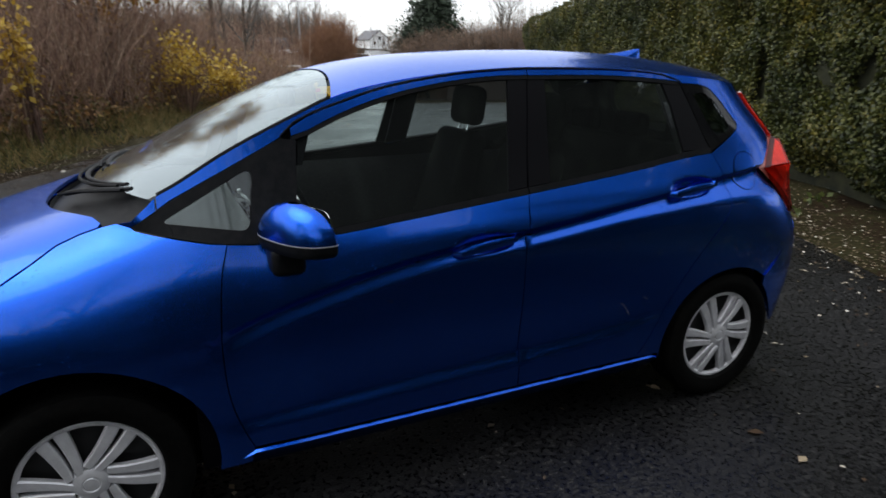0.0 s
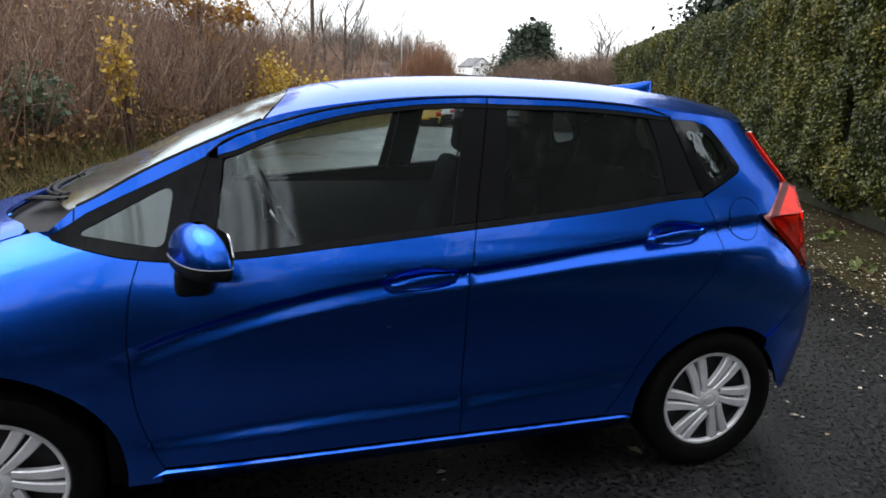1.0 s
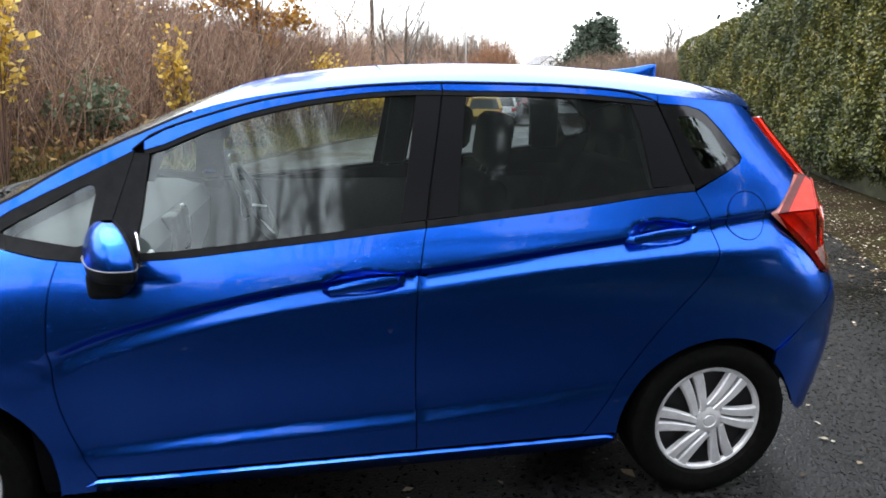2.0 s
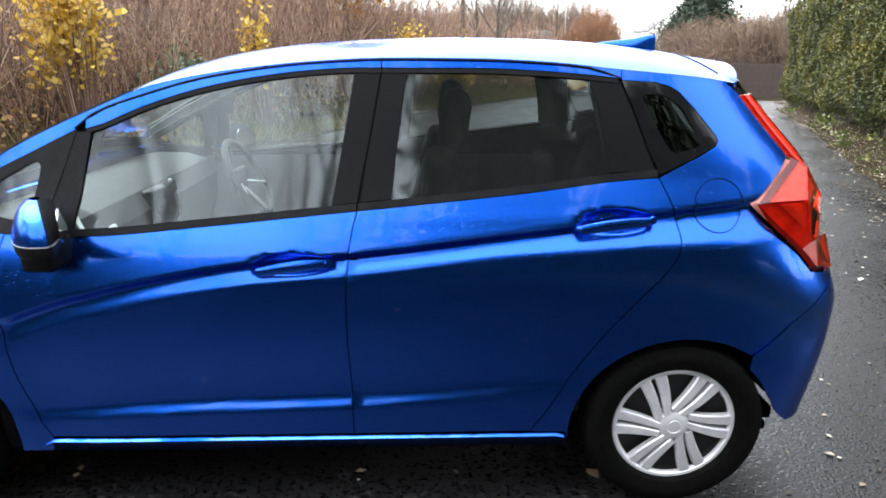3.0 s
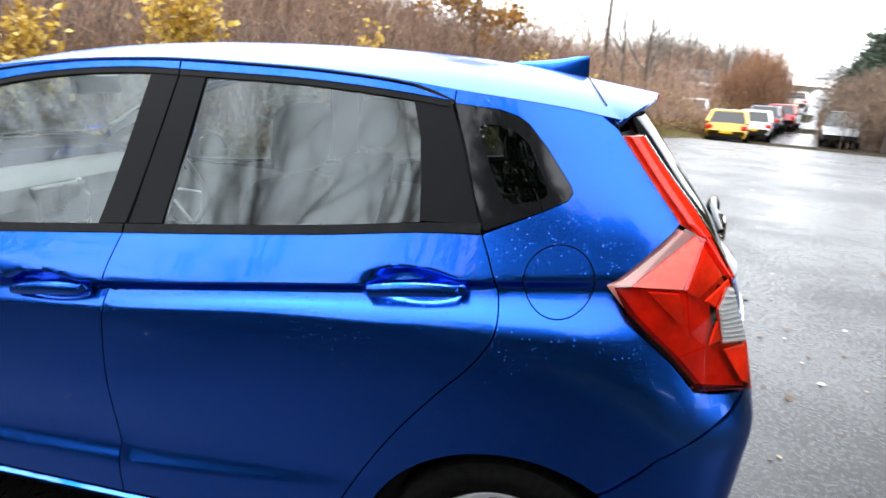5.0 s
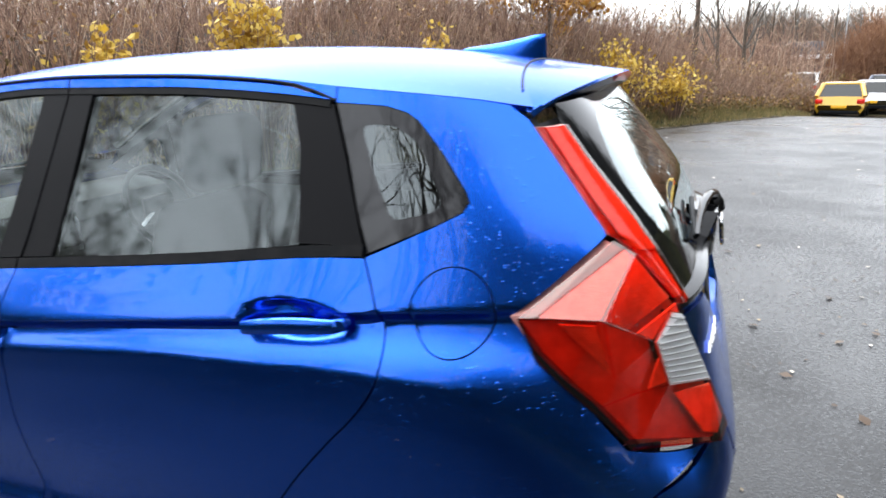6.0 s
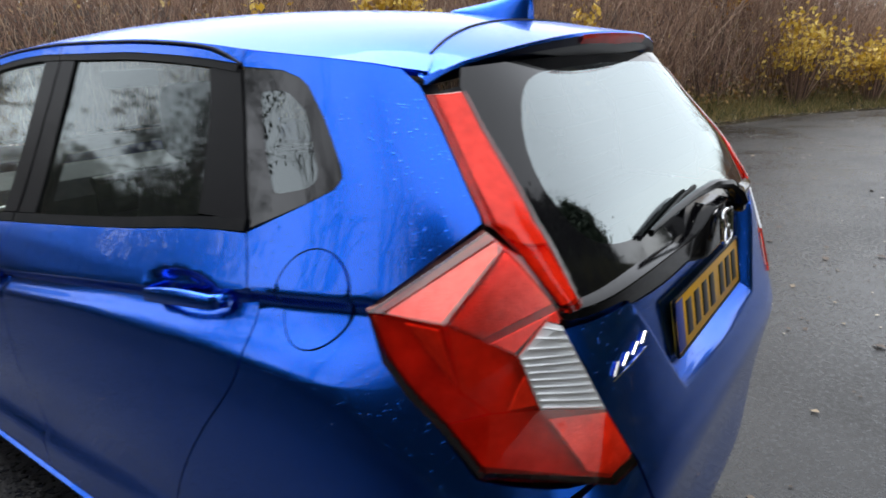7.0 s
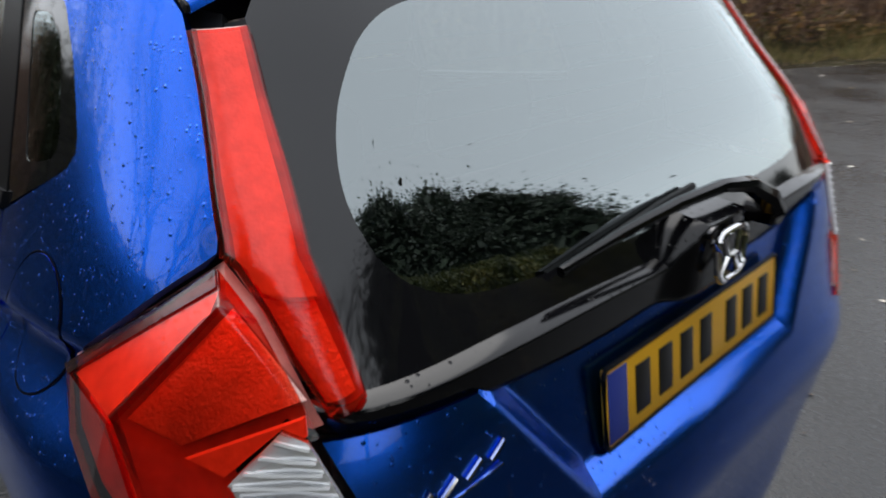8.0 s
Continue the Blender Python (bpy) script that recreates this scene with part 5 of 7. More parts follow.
def hedge_edge(s):
    return 3.38 - 0.050 * min(18.0, max(-6.0, s))


def hedge_base(s):
    return 4.45 - 0.095 * min(18.0, max(-6.0, s))


def verge_edge(s):
    return -5.25 + 0.10 * noise.noise((0.0, s * 0.35, 7.0))


# materials of the place
def earth_material():
    m = shader("leafy_earth", (0.06, 0.05, 0.03), 0.95, spec=0.08)
    b = m.node_tree.nodes["Principled BSDF"]
    tc = m.node_tree.nodes.new("ShaderNodeTexCoord")
    a = node(m, "ShaderNodeTexNoise", Scale=1.3, Detail=6.0)
    c = node(m, "ShaderNodeTexNoise", Scale=28.0, Detail=8.0)
    wire(m, tc, "Object", a, "Vector")
    wire(m, tc, "Object", c, "Vector")
    mix = m.node_tree.nodes.new("ShaderNodeMath")
    mix.operation = "MULTIPLY_ADD"
    mix.inputs[1].default_value = 0.5
    wire(m, a, "Fac", mix, 0)
    half_of = m.node_tree.nodes.new("ShaderNodeMath")
    half_of.operation = "MULTIPLY"
    half_of.inputs[1].default_value = 0.5
    wire(m, c, "Fac", half_of, 0)
    wire(m, half_of, "Value", mix, 2)
    r = ramp(m, mix, "Value", [(0.33, (0.006, 0.004, 0.002)), (0.46, (0.020, 0.012, 0.006)), (0.54, (0.019, 0.020, 0.007)), (0.66, (0.045, 0.031, 0.015))])
    wire(m, r, "Color", b, "Base Color")
    k = node(m, "ShaderNodeBump", Strength=0.8, Distance=0.03)
    wire(m, c, "Fac", k, "Height")
    wire(m, k, "Normal", b, "Normal")
    return m


def asphalt_material():
    m = shader("wet_asphalt", (0.05, 0.05, 0.055), 0.4, spec=0.48)
    b = m.node_tree.nodes["Principled BSDF"]
    tc = m.node_tree.nodes.new("ShaderNodeTexCoord")
    grit = node(m, "ShaderNodeTexVoronoi", Scale=88.0)
    wide = node(m, "ShaderNodeTexNoise", Scale=0.55, Detail=7.0, Roughness=0.6)
    fine = node(m, "ShaderNodeTexNoise", Scale=46.0, Detail=8.0, Roughness=0.7)
    for t in (grit, wide, fine):
        wire(m, tc, "Object", t, "Vector")
    tone = ramp(m, fine, "Fac", [(0.33, (0.003, 0.003, 0.0035)), (0.54, (0.006, 0.006, 0.0065)), (0.66, (0.022, 0.021, 0.020)), (0.74, (0.13, 0.125, 0.12))])
    wire(m, tone, "Color", b, "Base Color")
    wet = ramp(m, wide, "Fac", [(0.36, (0.16, 0.16, 0.16)), (0.62, (0.40, 0.40, 0.40))])
    grain = ramp(m, fine, "Fac", [(0.38, (0.55, 0.55, 0.55)), (0.62, (1.7, 1.7, 1.7))])
    mul = m.node_tree.nodes.new("ShaderNodeVectorMath")
    mul.operation = "MULTIPLY"
    wire(m, wet, "Color", mul, 0)
    wire(m, grain, "Color", mul, 1)
    wire(m, mul, "Vector", b, "Roughness")
    k = node(m, "ShaderNodeBump", Strength=0.5, Distance=0.004)
    wire(m, grit, "Distance", k, "Height")
    k2 = node(m, "ShaderNodeBump", Strength=0.14, Distance=0.010)
    wire(m, fine, "Fac", k2, "Height")
    wire(m, k, "Normal", k2, "Normal")
    wire(m, k2, "Normal", b, "Normal")
    return m


def leaf_material(name, stops, rough=0.55, thin=0.25, patch=0.0):
    """Leaves that differ one from another."""
    m = shader(name, stops[0][1], rough)
    g = m.node_tree.nodes.new("ShaderNodeNewGeometry")
    r = ramp(m, g, "Random Per Island", stops)
    b = m.node_tree.nodes["Principled BSDF"]
    if patch:
        tc = m.node_tree.nodes.new("ShaderNodeTexCoord")
        n = node(m, "ShaderNodeTexNoise", Scale=patch, Detail=3.0)
        wire(m, tc, "Object", n, "Vector")
        tint = ramp(m, n, "Fac", [(0.32, (0.42, 0.55, 0.55)), (0.5, (1.0, 1.0, 1.0)), (0.68, (1.5, 1.25, 0.9))])
        mul = m.node_tree.nodes.new("ShaderNodeVectorMath")
        mul.operation = "MULTIPLY"
        wire(m, r, "Color", mul, 0)
        wire(m, tint, "Color", mul, 1)
        r = mul
    out_name = "Vector" if patch else "Color"
    wire(m, r, out_name, b, "Base Color")
    if thin:
        t = m.node_tree.nodes.new("ShaderNodeBsdfTranslucent")
        wire(m, r, out_name, t, "Color")
        mix = m.node_tree.nodes.new("ShaderNodeMixShader")
        mix.inputs[0].default_value = thin
        out = m.node_tree.nodes["Material Output"]
        wire(m, b, "BSDF", mix, 1)
        wire(m, t, "BSDF", mix, 2)
        wire(m, mix, "Shader", out, "Surface")
    return m


EARTH, ASPHALT = earth_material(), asphalt_material()
BARK = vary(shader("bark", (0.09, 0.065, 0.045), 0.9), (0.035, 0.026, 0.02), (0.12, 0.09, 0.065), 6, bump=0.4)
TWIG = leaf_material("brown_twigs", [(0.0, (0.07, 0.042, 0.033)), (0.4, (0.20, 0.115, 0.080)), (0.75, (0.34, 0.21, 0.145)), (1.0, (0.46, 0.35, 0.25))], 0.85, 0.0)
RED_TWIG = leaf_material("reddish_twigs", [(0.0, (0.14, 0.085, 0.065)), (0.6, (0.26, 0.165, 0.12)), (1.0, (0.38, 0.27, 0.20))], 0.85, 0.0)
GREY_TWIG = leaf_material("grey_twigs", [(0.0, (0.05, 0.045, 0.04)), (1.0, (0.15, 0.13, 0.11))], 0.9, 0.0)
HEDGE_LEAF = leaf_material("hedge_leaves", [(0.0, (0.014, 0.022, 0.003)), (0.35, (0.037, 0.048, 0.007)), (0.7, (0.083, 0.092, 0.014)), (0.92, (0.13, 0.127, 0.026)), (1.0, (0.18, 0.157, 0.045))], 0.55, patch=1.1)
YELLOW_LEAF = leaf_material("yellow_leaves", [(0.0, (0.26, 0.14, 0.018)), (0.5, (0.56, 0.36, 0.04)), (1.0, (0.78, 0.60, 0.16))], 0.6, 0.35)
ORANGE_LEAF = leaf_material("orange_leaves", [(0.0, (0.20, 0.085, 0.015)), (0.6, (0.46, 0.22, 0.03)), (1.0, (0.60, 0.36, 0.07))], 0.6, 0.35)
BRAMBLE = leaf_material("bramble_leaves", [(0.0, (0.06, 0.055, 0.016)), (0.45, (0.17, 0.11, 0.04)), (0.8, (0.28, 0.14, 0.05)), (1.0, (0.40, 0.28, 0.08))], 0.7)
RUST_LEAF = leaf_material("rust_leaves", [(0.0, (0.07, 0.05, 0.02)), (0.35, (0.20, 0.10, 0.05)), (0.7, (0.34, 0.20, 0.09)), (1.0, (0.48, 0.36, 0.12))], 0.7)
GRASS = leaf_material("rough_grass", [(0.0, (0.05, 0.06, 0.014)), (0.4, (0.14, 0.14, 0.035)), (0.7, (0.28, 0.20, 0.07)), (1.0, (0.42, 0.30, 0.13))], 0.7)
DEAD_LEAF = leaf_material("fallen_leaves", [(0.0, (0.035, 0.020, 0.010)), (0.50, (0.075, 0.045, 0.024)), (0.74, (0.28, 0.22, 0.14)), (1.0, (0.74, 0.70, 0.62))], 0.5, 0.0)
CONIFER = leaf_material("conifer_needles", [(0.0, (0.010, 0.018, 0.010)), (1.0, (0.035, 0.055, 0.028))], 0.7, 0.0)
FAR_TWIG = leaf_material("far_twigs", [(0.0, (0.09, 0.065, 0.05)), (0.6, (0.17, 0.12, 0.09)), (1.0, (0.24, 0.15, 0.09))], 0.9, 0.0)


def mesh_of(name, verts, faces, material, smooth=False):
    me = bpy.data.meshes.new(name)
    me.from_pydata([tuple(v) for v in verts], [], faces)
    me.materials.append(material)
    me.update()
    return me


def grid_ground(name, ns, ss, material, lift=0.0):
    verts = [lane(n, s, lay(n, s) + lift) for s in ss for n in ns]
    w = len(ns)
    faces = [(j * w + i, j * w + i + 1, (j + 1) * w + i + 1, (j + 1) * w + i) for j in range(len(ss) - 1) for i in range(w - 1)]
    me = mesh_of(name, verts, faces, material)
    me.polygons.foreach_set("use_smooth", [True] * len(me.polygons))
    return tagged(new(name, me), kind="structure")


NS = [-260, -160, -90, -50, -30, -20, -14, -11] + [-9.5 + 0.35 * i for i in range(12)] + [-5.2, 0.0, 2.2] + [2.5 + 0.3 * i for i in range(12)] + [8, 14, 25, 50, 100, 200, 300]
SS = [-260, -120, -60, -35] + [-24 + 0.8 * i for i in range(55)] + [22, 26, 30, 34, 40, 48, 60, 75, 95, 120, 160, 220, 300, 420]
ground = tagged(grid_ground("ground", NS, SS, EARTH, -0.006), "damp leafy earth and rough grass verge", kind="structure")


def road_sheet():
    ss = [-120, -60, -40] + [-25 + 0.5 * i for i in range(86)] + [18 + 2.0 * i for i in range(1, 30)] + [90, 110, 140, 200]
    verts, faces = [], []
    for s in ss:
        a = verge_edge(s) + 0.10 * noise.noise((1.0, s * 1.7, 2.0))
        b = hedge_edge(s) + 0.12 * noise.noise((4.0, s * 1.5, 1.0)) if s < 20 else 3.2 + 0.0 * s
        for k in range(13):
            n = a + (b - a) * k / 12
            verts.append(lane(n, s, fall(s) + 0.004))
    for j in range(len(ss) - 1):
        for k in range(12):
            i = j * 13 + k
            faces.append((i, i + 1, i + 14, i + 13))
    me = mesh_of("road", verts, faces, ASPHALT)
    me.polygons.foreach_set("use_smooth", [True] * len(me.polygons))
    return tagged(new("road", me), "wet dark asphalt lane scattered with leaves", kind="structure")


road_sheet()


def far_road():
    """The lane's continuation, straight up the hill to the white house."""
    line = [(8.8, 22.0, 3.6), (11.8, 31.0, 3.2), (14.6, 40.0, 2.8), (17.6, 50.0, 2.5), (21.0, 61.0, 2.4), (26.4, 77.5, 2.3), (30.0, 88.0, 2.3), (46.0, 137.0, 2.3)]
    verts, faces = [], []
    for i in range(len(line) - 1):
        for k in range(6 if i < len(line) - 2 else 7):
            f = k / 6
            x, y, w = (line[i][c] + (line[i + 1][c] - line[i][c]) * f for c in range(3))
            for j in range(7):
                px, py = x + w * (j - 3) / 3 * 0.95, y - w * (j - 3) / 3 * 0.31
                verts.append((px, py, lay(*across(px, py)) + 0.012))
    for i in range(len(verts) // 7 - 1):
        for j in range(6):
            k = i * 7 + j
            faces.append((k, k + 1, k + 8, k + 7))
    me = mesh_of("road_far", verts, faces, ASPHALT)
    me.polygons.foreach_set("use_smooth", [True] * len(me.polygons))
    return tagged(new("road_far", me), "wet grey lane rising straight up the hill", kind="structure")


far_road()

# ---- growing things ----
rng = np.random.default_rng(11)


def leaf_cloud(name, places, size, material, normals=None, spread=0.9, long=1.5):
    """Small pointed leaves at the given places, turned at random, or roughly along the given normals."""
    p = np.asarray(places, float)
    k = len(p)
    d = rng.normal(size=(k, 3))
    if normals is not None:
        d = np.asarray(normals) + spread * d
    d /= np.linalg.norm(d, axis=1)[:, None]
    t = np.cross(d, rng.normal(size=(k, 3)))
    t /= np.linalg.norm(t, axis=1)[:, None] + 1e-9
    b = np.cross(d, t)
    r = (size * rng.uniform(0.6, 1.35, k))[:, None]
    v = np.stack([p - t * r * long * 0.5, p + b * r * 0.5 + d * r * 0.12, p + t * r * long * 0.5, p - b * r * 0.5 + d * r * 0.12], 1).reshape(-1, 3)
    me = bpy.data.meshes.new(name)
    me.vertices.add(4 * k)
    me.vertices.foreach_set("co", v.astype(np.float32).ravel())
    me.loops.add(4 * k)
    me.loops.foreach_set("vertex_index", np.arange(4 * k, dtype=np.int32))
    me.polygons.add(k)
    me.polygons.foreach_set("loop_start", np.arange(0, 4 * k, 4, dtype=np.int32))
    me.update(calc_edges=True)
    me.materials.append(material)
    return me


def sticks(name, a, b, ra, rb, material, sides=3):
    """Straight tapered sticks from points a to points b."""
    a, b = np.asarray(a, float), np.asarray(b, float)
    ra, rb = np.asarray(ra, float), np.asarray(rb, float)
    k = len(a)
    d = b - a
    d /= np.linalg.norm(d, axis=1)[:, None] + 1e-9
    s = np.cross(d, np.where(np.abs(d[:, 2:3]) > 0.9, [[1.0, 0, 0]], [[0, 0, 1.0]]))
    s /= np.linalg.norm(s, axis=1)[:, None] + 1e-9
    u = np.cross(d, s)
    rows = []
    for end, rad in ((a, ra), (b, rb)):
        for j in range(sides):
            c = 2 * math.pi * j / sides
            rows.append(end + rad[:, None] * (s * math.cos(c) + u * math.sin(c)))
    v = np.stack(rows, 1).reshape(-1, 3)
    base = np.arange(k)[:, None, None] * 2 * sides
    quad = np.array([[j, (j + 1) % sides, sides + (j + 1) % sides, sides + j] for j in range(sides)])[None]
    f = (base + quad).reshape(-1)
    me = bpy.data.meshes.new(name)
    me.vertices.add(len(v))
    me.vertices.foreach_set("co", v.astype(np.float32).ravel())
    me.loops.add(len(f))
    me.loops.foreach_set("vertex_index", f.astype(np.int32))
    me.polygons.add(k * sides)
    me.polygons.foreach_set("loop_start", np.arange(0, 4 * k * sides, 4, dtype=np.int32))
    me.update(calc_edges=True)
    me.materials.append(material)
    return me


class Sticks:
    """Collects sticks, so that a whole plant becomes one mesh."""

    def __init__(self):
        self.rows = []

    def add(self, a, b, ra, rb):
        self.rows.append((*a, *b, ra, rb))

    def mesh(self, name, material, sides=4):
        r = np.array(self.rows)
        return sticks(name, r[:, 0:3], r[:, 3:6], r[:, 6], r[:, 7], material, sides)


def grow(st, tips, p, d, length, rad, depth, rand, droop=0.0, split=3):
    """A limb that bends, forks and thins out."""
    q = Vector(p)
    d = Vector(d).normalized()
    pieces = 4
    for i in range(pieces):
        step = d * (length / pieces)
        r0, r1 = rad * (1 - 0.5 * i / pieces), rad * (1 - 0.5 * (i + 1) / pieces)
        st.add(q, q + step, r0, r1)
        q = q + step
        d = (d + Vector((rand.uniform(-1, 1), rand.uniform(-1, 1), rand.uniform(-0.6, 0.9) - droop)) * 0.22).normalized()
        if depth > 0 and i >= 1:
            for _ in range(split - 1 if i < pieces - 1 else split):
                e = (d + Vector((rand.uniform(-1, 1), rand.uniform(-1, 1), rand.uniform(-0.35, 0.8))) * 0.85).normalized()
                grow(st, tips, q, e, length * rand.uniform(0.45, 0.72), r1 * 0.6, depth - 1, rand, droop, split)
    if depth == 0:
        tips.append(q)


def bare_tree(name, at, height, seed, label, depth=3, material=None, leaves=None, leaf_size=0.09, per_tip=2, split=2, trunk=None, lean=(0, 0)):
    """A tapered trunk with forking limbs; leaves only where some are still on it."""
    rand = random.Random(seed)
    root = tagged(new(name), label, "tree")
    root.location = at
    st, tips, bole = Sticks(), [], Sticks()
    r = trunk or height * 0.014
    q, d = Vector((0, 0, -0.1)), Vector((lean[0], lean[1], 1)).normalized()
    levels = 6
    for i in range(levels):
        step = d * (height * 0.62 / levels)
        bole.add(q, q + step, r * (1 - 0.11 * i), r * (1 - 0.11 * (i + 1)))
        q = q + step
        d = (d + Vector((rand.uniform(-1, 1), rand.uniform(-1, 1), 0.4)) * 0.09).normalized()
        if i >= 1:
            for _ in range(2 if i < levels - 1 else 4):
                e = (d * 0.9 + Vector((rand.uniform(-1, 1), rand.uniform(-1, 1), rand.uniform(0.0, 0.5)))).normalized()
                grow(st, tips, q, e, height * rand.uniform(0.16, 0.30), r * (0.62 - 0.07 * i), depth, rand, 0.0, split)
    for nm, me in (("trunk", bole.mesh("trunk", BARK, 8)), ("crown", st.mesh("crown", material or GREY_TWIG, 3))):
        ob = new(nm, me)
        ob.parent = root
    if leaves is not None:
        pts = np.repeat(np.array([tuple(t) for t in tips]), per_tip, axis=0)
        pts = pts + rng.normal(scale=leaf_size * 1.3, size=pts.shape)
        ob = new("leaves", leaf_cloud("leaves", pts, leaf_size, leaves))
        ob.parent = root
    return root


def on_ground(x, y):
    n, s = across(x, y)
    return (x, y, lay(n, s))


# the clipped hedge: very many small leaves over an inner sheet coloured dark as shade
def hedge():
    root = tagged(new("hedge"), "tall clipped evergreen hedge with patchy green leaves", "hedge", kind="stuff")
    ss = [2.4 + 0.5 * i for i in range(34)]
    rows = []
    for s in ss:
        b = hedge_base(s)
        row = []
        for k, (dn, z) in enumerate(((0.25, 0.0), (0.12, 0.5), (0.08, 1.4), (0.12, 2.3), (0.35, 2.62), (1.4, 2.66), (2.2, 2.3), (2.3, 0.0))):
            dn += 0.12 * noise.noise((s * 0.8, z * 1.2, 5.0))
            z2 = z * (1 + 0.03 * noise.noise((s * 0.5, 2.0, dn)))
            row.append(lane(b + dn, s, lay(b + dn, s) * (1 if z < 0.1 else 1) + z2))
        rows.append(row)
    core = new("hedge_core", settle(loft(rows), "hedge_core", vary(shader("hedge_inner_shade", (0.016, 0.020, 0.008), 1.0), (0.008, 0.010, 0.004), (0.034, 0.036, 0.014), 5)))
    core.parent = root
    pts, nor = [], []
    facing = np.array(lane(-1, 0))
    r = np.random.default_rng(3)
    for s0, s1, count in ((2.3, 8, 120000), (8, 19, 100000)):
        s = r.uniform(s0, s1, count)
        z = 2.78 * r.uniform(0.03, 1, count) ** 0.9
        top = r.uniform(0, 1, count) < 0.16
        for i in range(count):
            b = hedge_base(s[i])
            lump = 0.15 * noise.noise((s[i] * 0.9, z[i] * 1.0, 1.0)) + 0.13 * noise.noise((s[i] * 2.6, z[i] * 2.4, 4.0))
            if top[i]:
                d = r.uniform(0.1, 2.3)
                zz = 2.70 + 0.10 * noise.noise((s[i] * 1.1, d, 8.0)) + abs(r.normal(0, 0.06))
                pts.append(lane(b + d, s[i], lay(b, s[i]) + zz))
                nor.append((0, 0, 1))
            else:
                bare = noise.noise((s[i] * 1.7, z[i] * 1.3, 12.0))
                low = ease(0.5, 0.0, z[i])
                if bare > 0.58 or (low > r.uniform(0.25, 1.6)):
                    continue
                d = lump + abs(r.normal(0, 0.05)) + 0.26 * low + 0.18 * ease(2.45, 2.8, z[i])
                pts.append(lane(b - 0.06 + d, s[i], lay(b, s[i]) + z[i]))
                nor.append(tuple(facing * 0.8 + np.array((0, 0, 0.5))))
    ob = new("hedge_leaves", leaf_cloud("hedge_leaves", pts, 0.029, HEDGE_LEAF, nor, 0.85, 1.6))
    ob.parent = root
    # stems that show low down
    st = Sticks()
    for i in range(60):
        s = r.uniform(8.0, 19)
        b = hedge_base(s) + r.uniform(0.08, 0.4)
        p = Vector(lane(b, s, lay(b, s)))
        q = p + Vector((r.normal(0, 0.12), r.normal(0, 0.12), r.uniform(0.5, 1.1)))
        st.add(p, q, 0.014, 0.007)
    ob = new("hedge_stems", st.mesh("hedge_stems", BARK, 4))
    ob.parent = root


hedge()


def near_tall(x):
    return 0.84 + 0.25 * ease(-0.4, 1.4, x) + 0.5 * ease(-3.8, -6.0, x)


def unseen_hedge():
    """An unseen dark hedge, added along the car's near side to darken its paint; low at first and taller further on."""
    root = tagged(new("hedge"), "dense dark evergreen hedge, unseen, added to darken the car's side", "hedge", kind="stuff")
    r = np.random.default_rng(29)
    rows = []
    for i in range(46):
        x = -15.0 + 21.4 * i / 45
        b = -5.6 - 0.25 * noise.noise((x * 0.6, 0.0, 2.0))
        k = (1 + 0.16 * noise.noise((x * 0.45, 3.0, 0.0))) * ease(-15.6, -14.2, x) * ease(6.6, 5.6, x) * near_tall(x)
        rows.append([(x, b - dy, lay(*across(x, b)) - 0.05 + z * k) for dy, z in ((0.0, 0.0), (-0.12, 0.7), (0.0, 1.8), (0.25, 2.35), (0.9, 2.5), (1.7, 2.3), (2.0, 0.0))])
    # inner sheet, its colour dark for the shade among the leaves
    core = new("hedge_core", settle(loft(rows), "hedge_core", bpy.data.materials["hedge_inner_shade"]))
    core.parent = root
    pts = []
    for i in range(38000):
        x, z = r.uniform(-14.6, 6.0), 2.75 * r.uniform(0, 1) ** 0.85
        pts.append((x, -5.5 - 0.25 * noise.noise((x * 0.6, 0.0, 2.0)) - 0.9 * ease(2.1, 2.75, z) * r.uniform() + 0.16 * r.normal(), lay(*across(x, -5.6)) + z * near_tall(x) * (1 + 0.16 * noise.noise((x * 0.45, 3.0, 0.0)))))
    for i in range(9000):
        x, d = r.uniform(-14.4, 5.8), r.uniform(0.1, 1.9)
        pts.append((x, -5.6 - d, lay(*across(x, -5.6)) + 2.5 * near_tall(x) * (1 + 0.16 * noise.noise((x * 0.45, 3.0, 0.0))) - 0.25 * abs(d - 0.9) + abs(0.05 * r.normal())))
    ob = new("hedge_leaves", leaf_cloud("hedge_leaves", pts, 0.07, leaf_material("dark_hedge_leaves", [(0.0, (0.012, 0.018, 0.005)), (1.0, (0.055, 0.065, 0.018))], 0.6)))
    ob.parent = root


unseen_hedge()


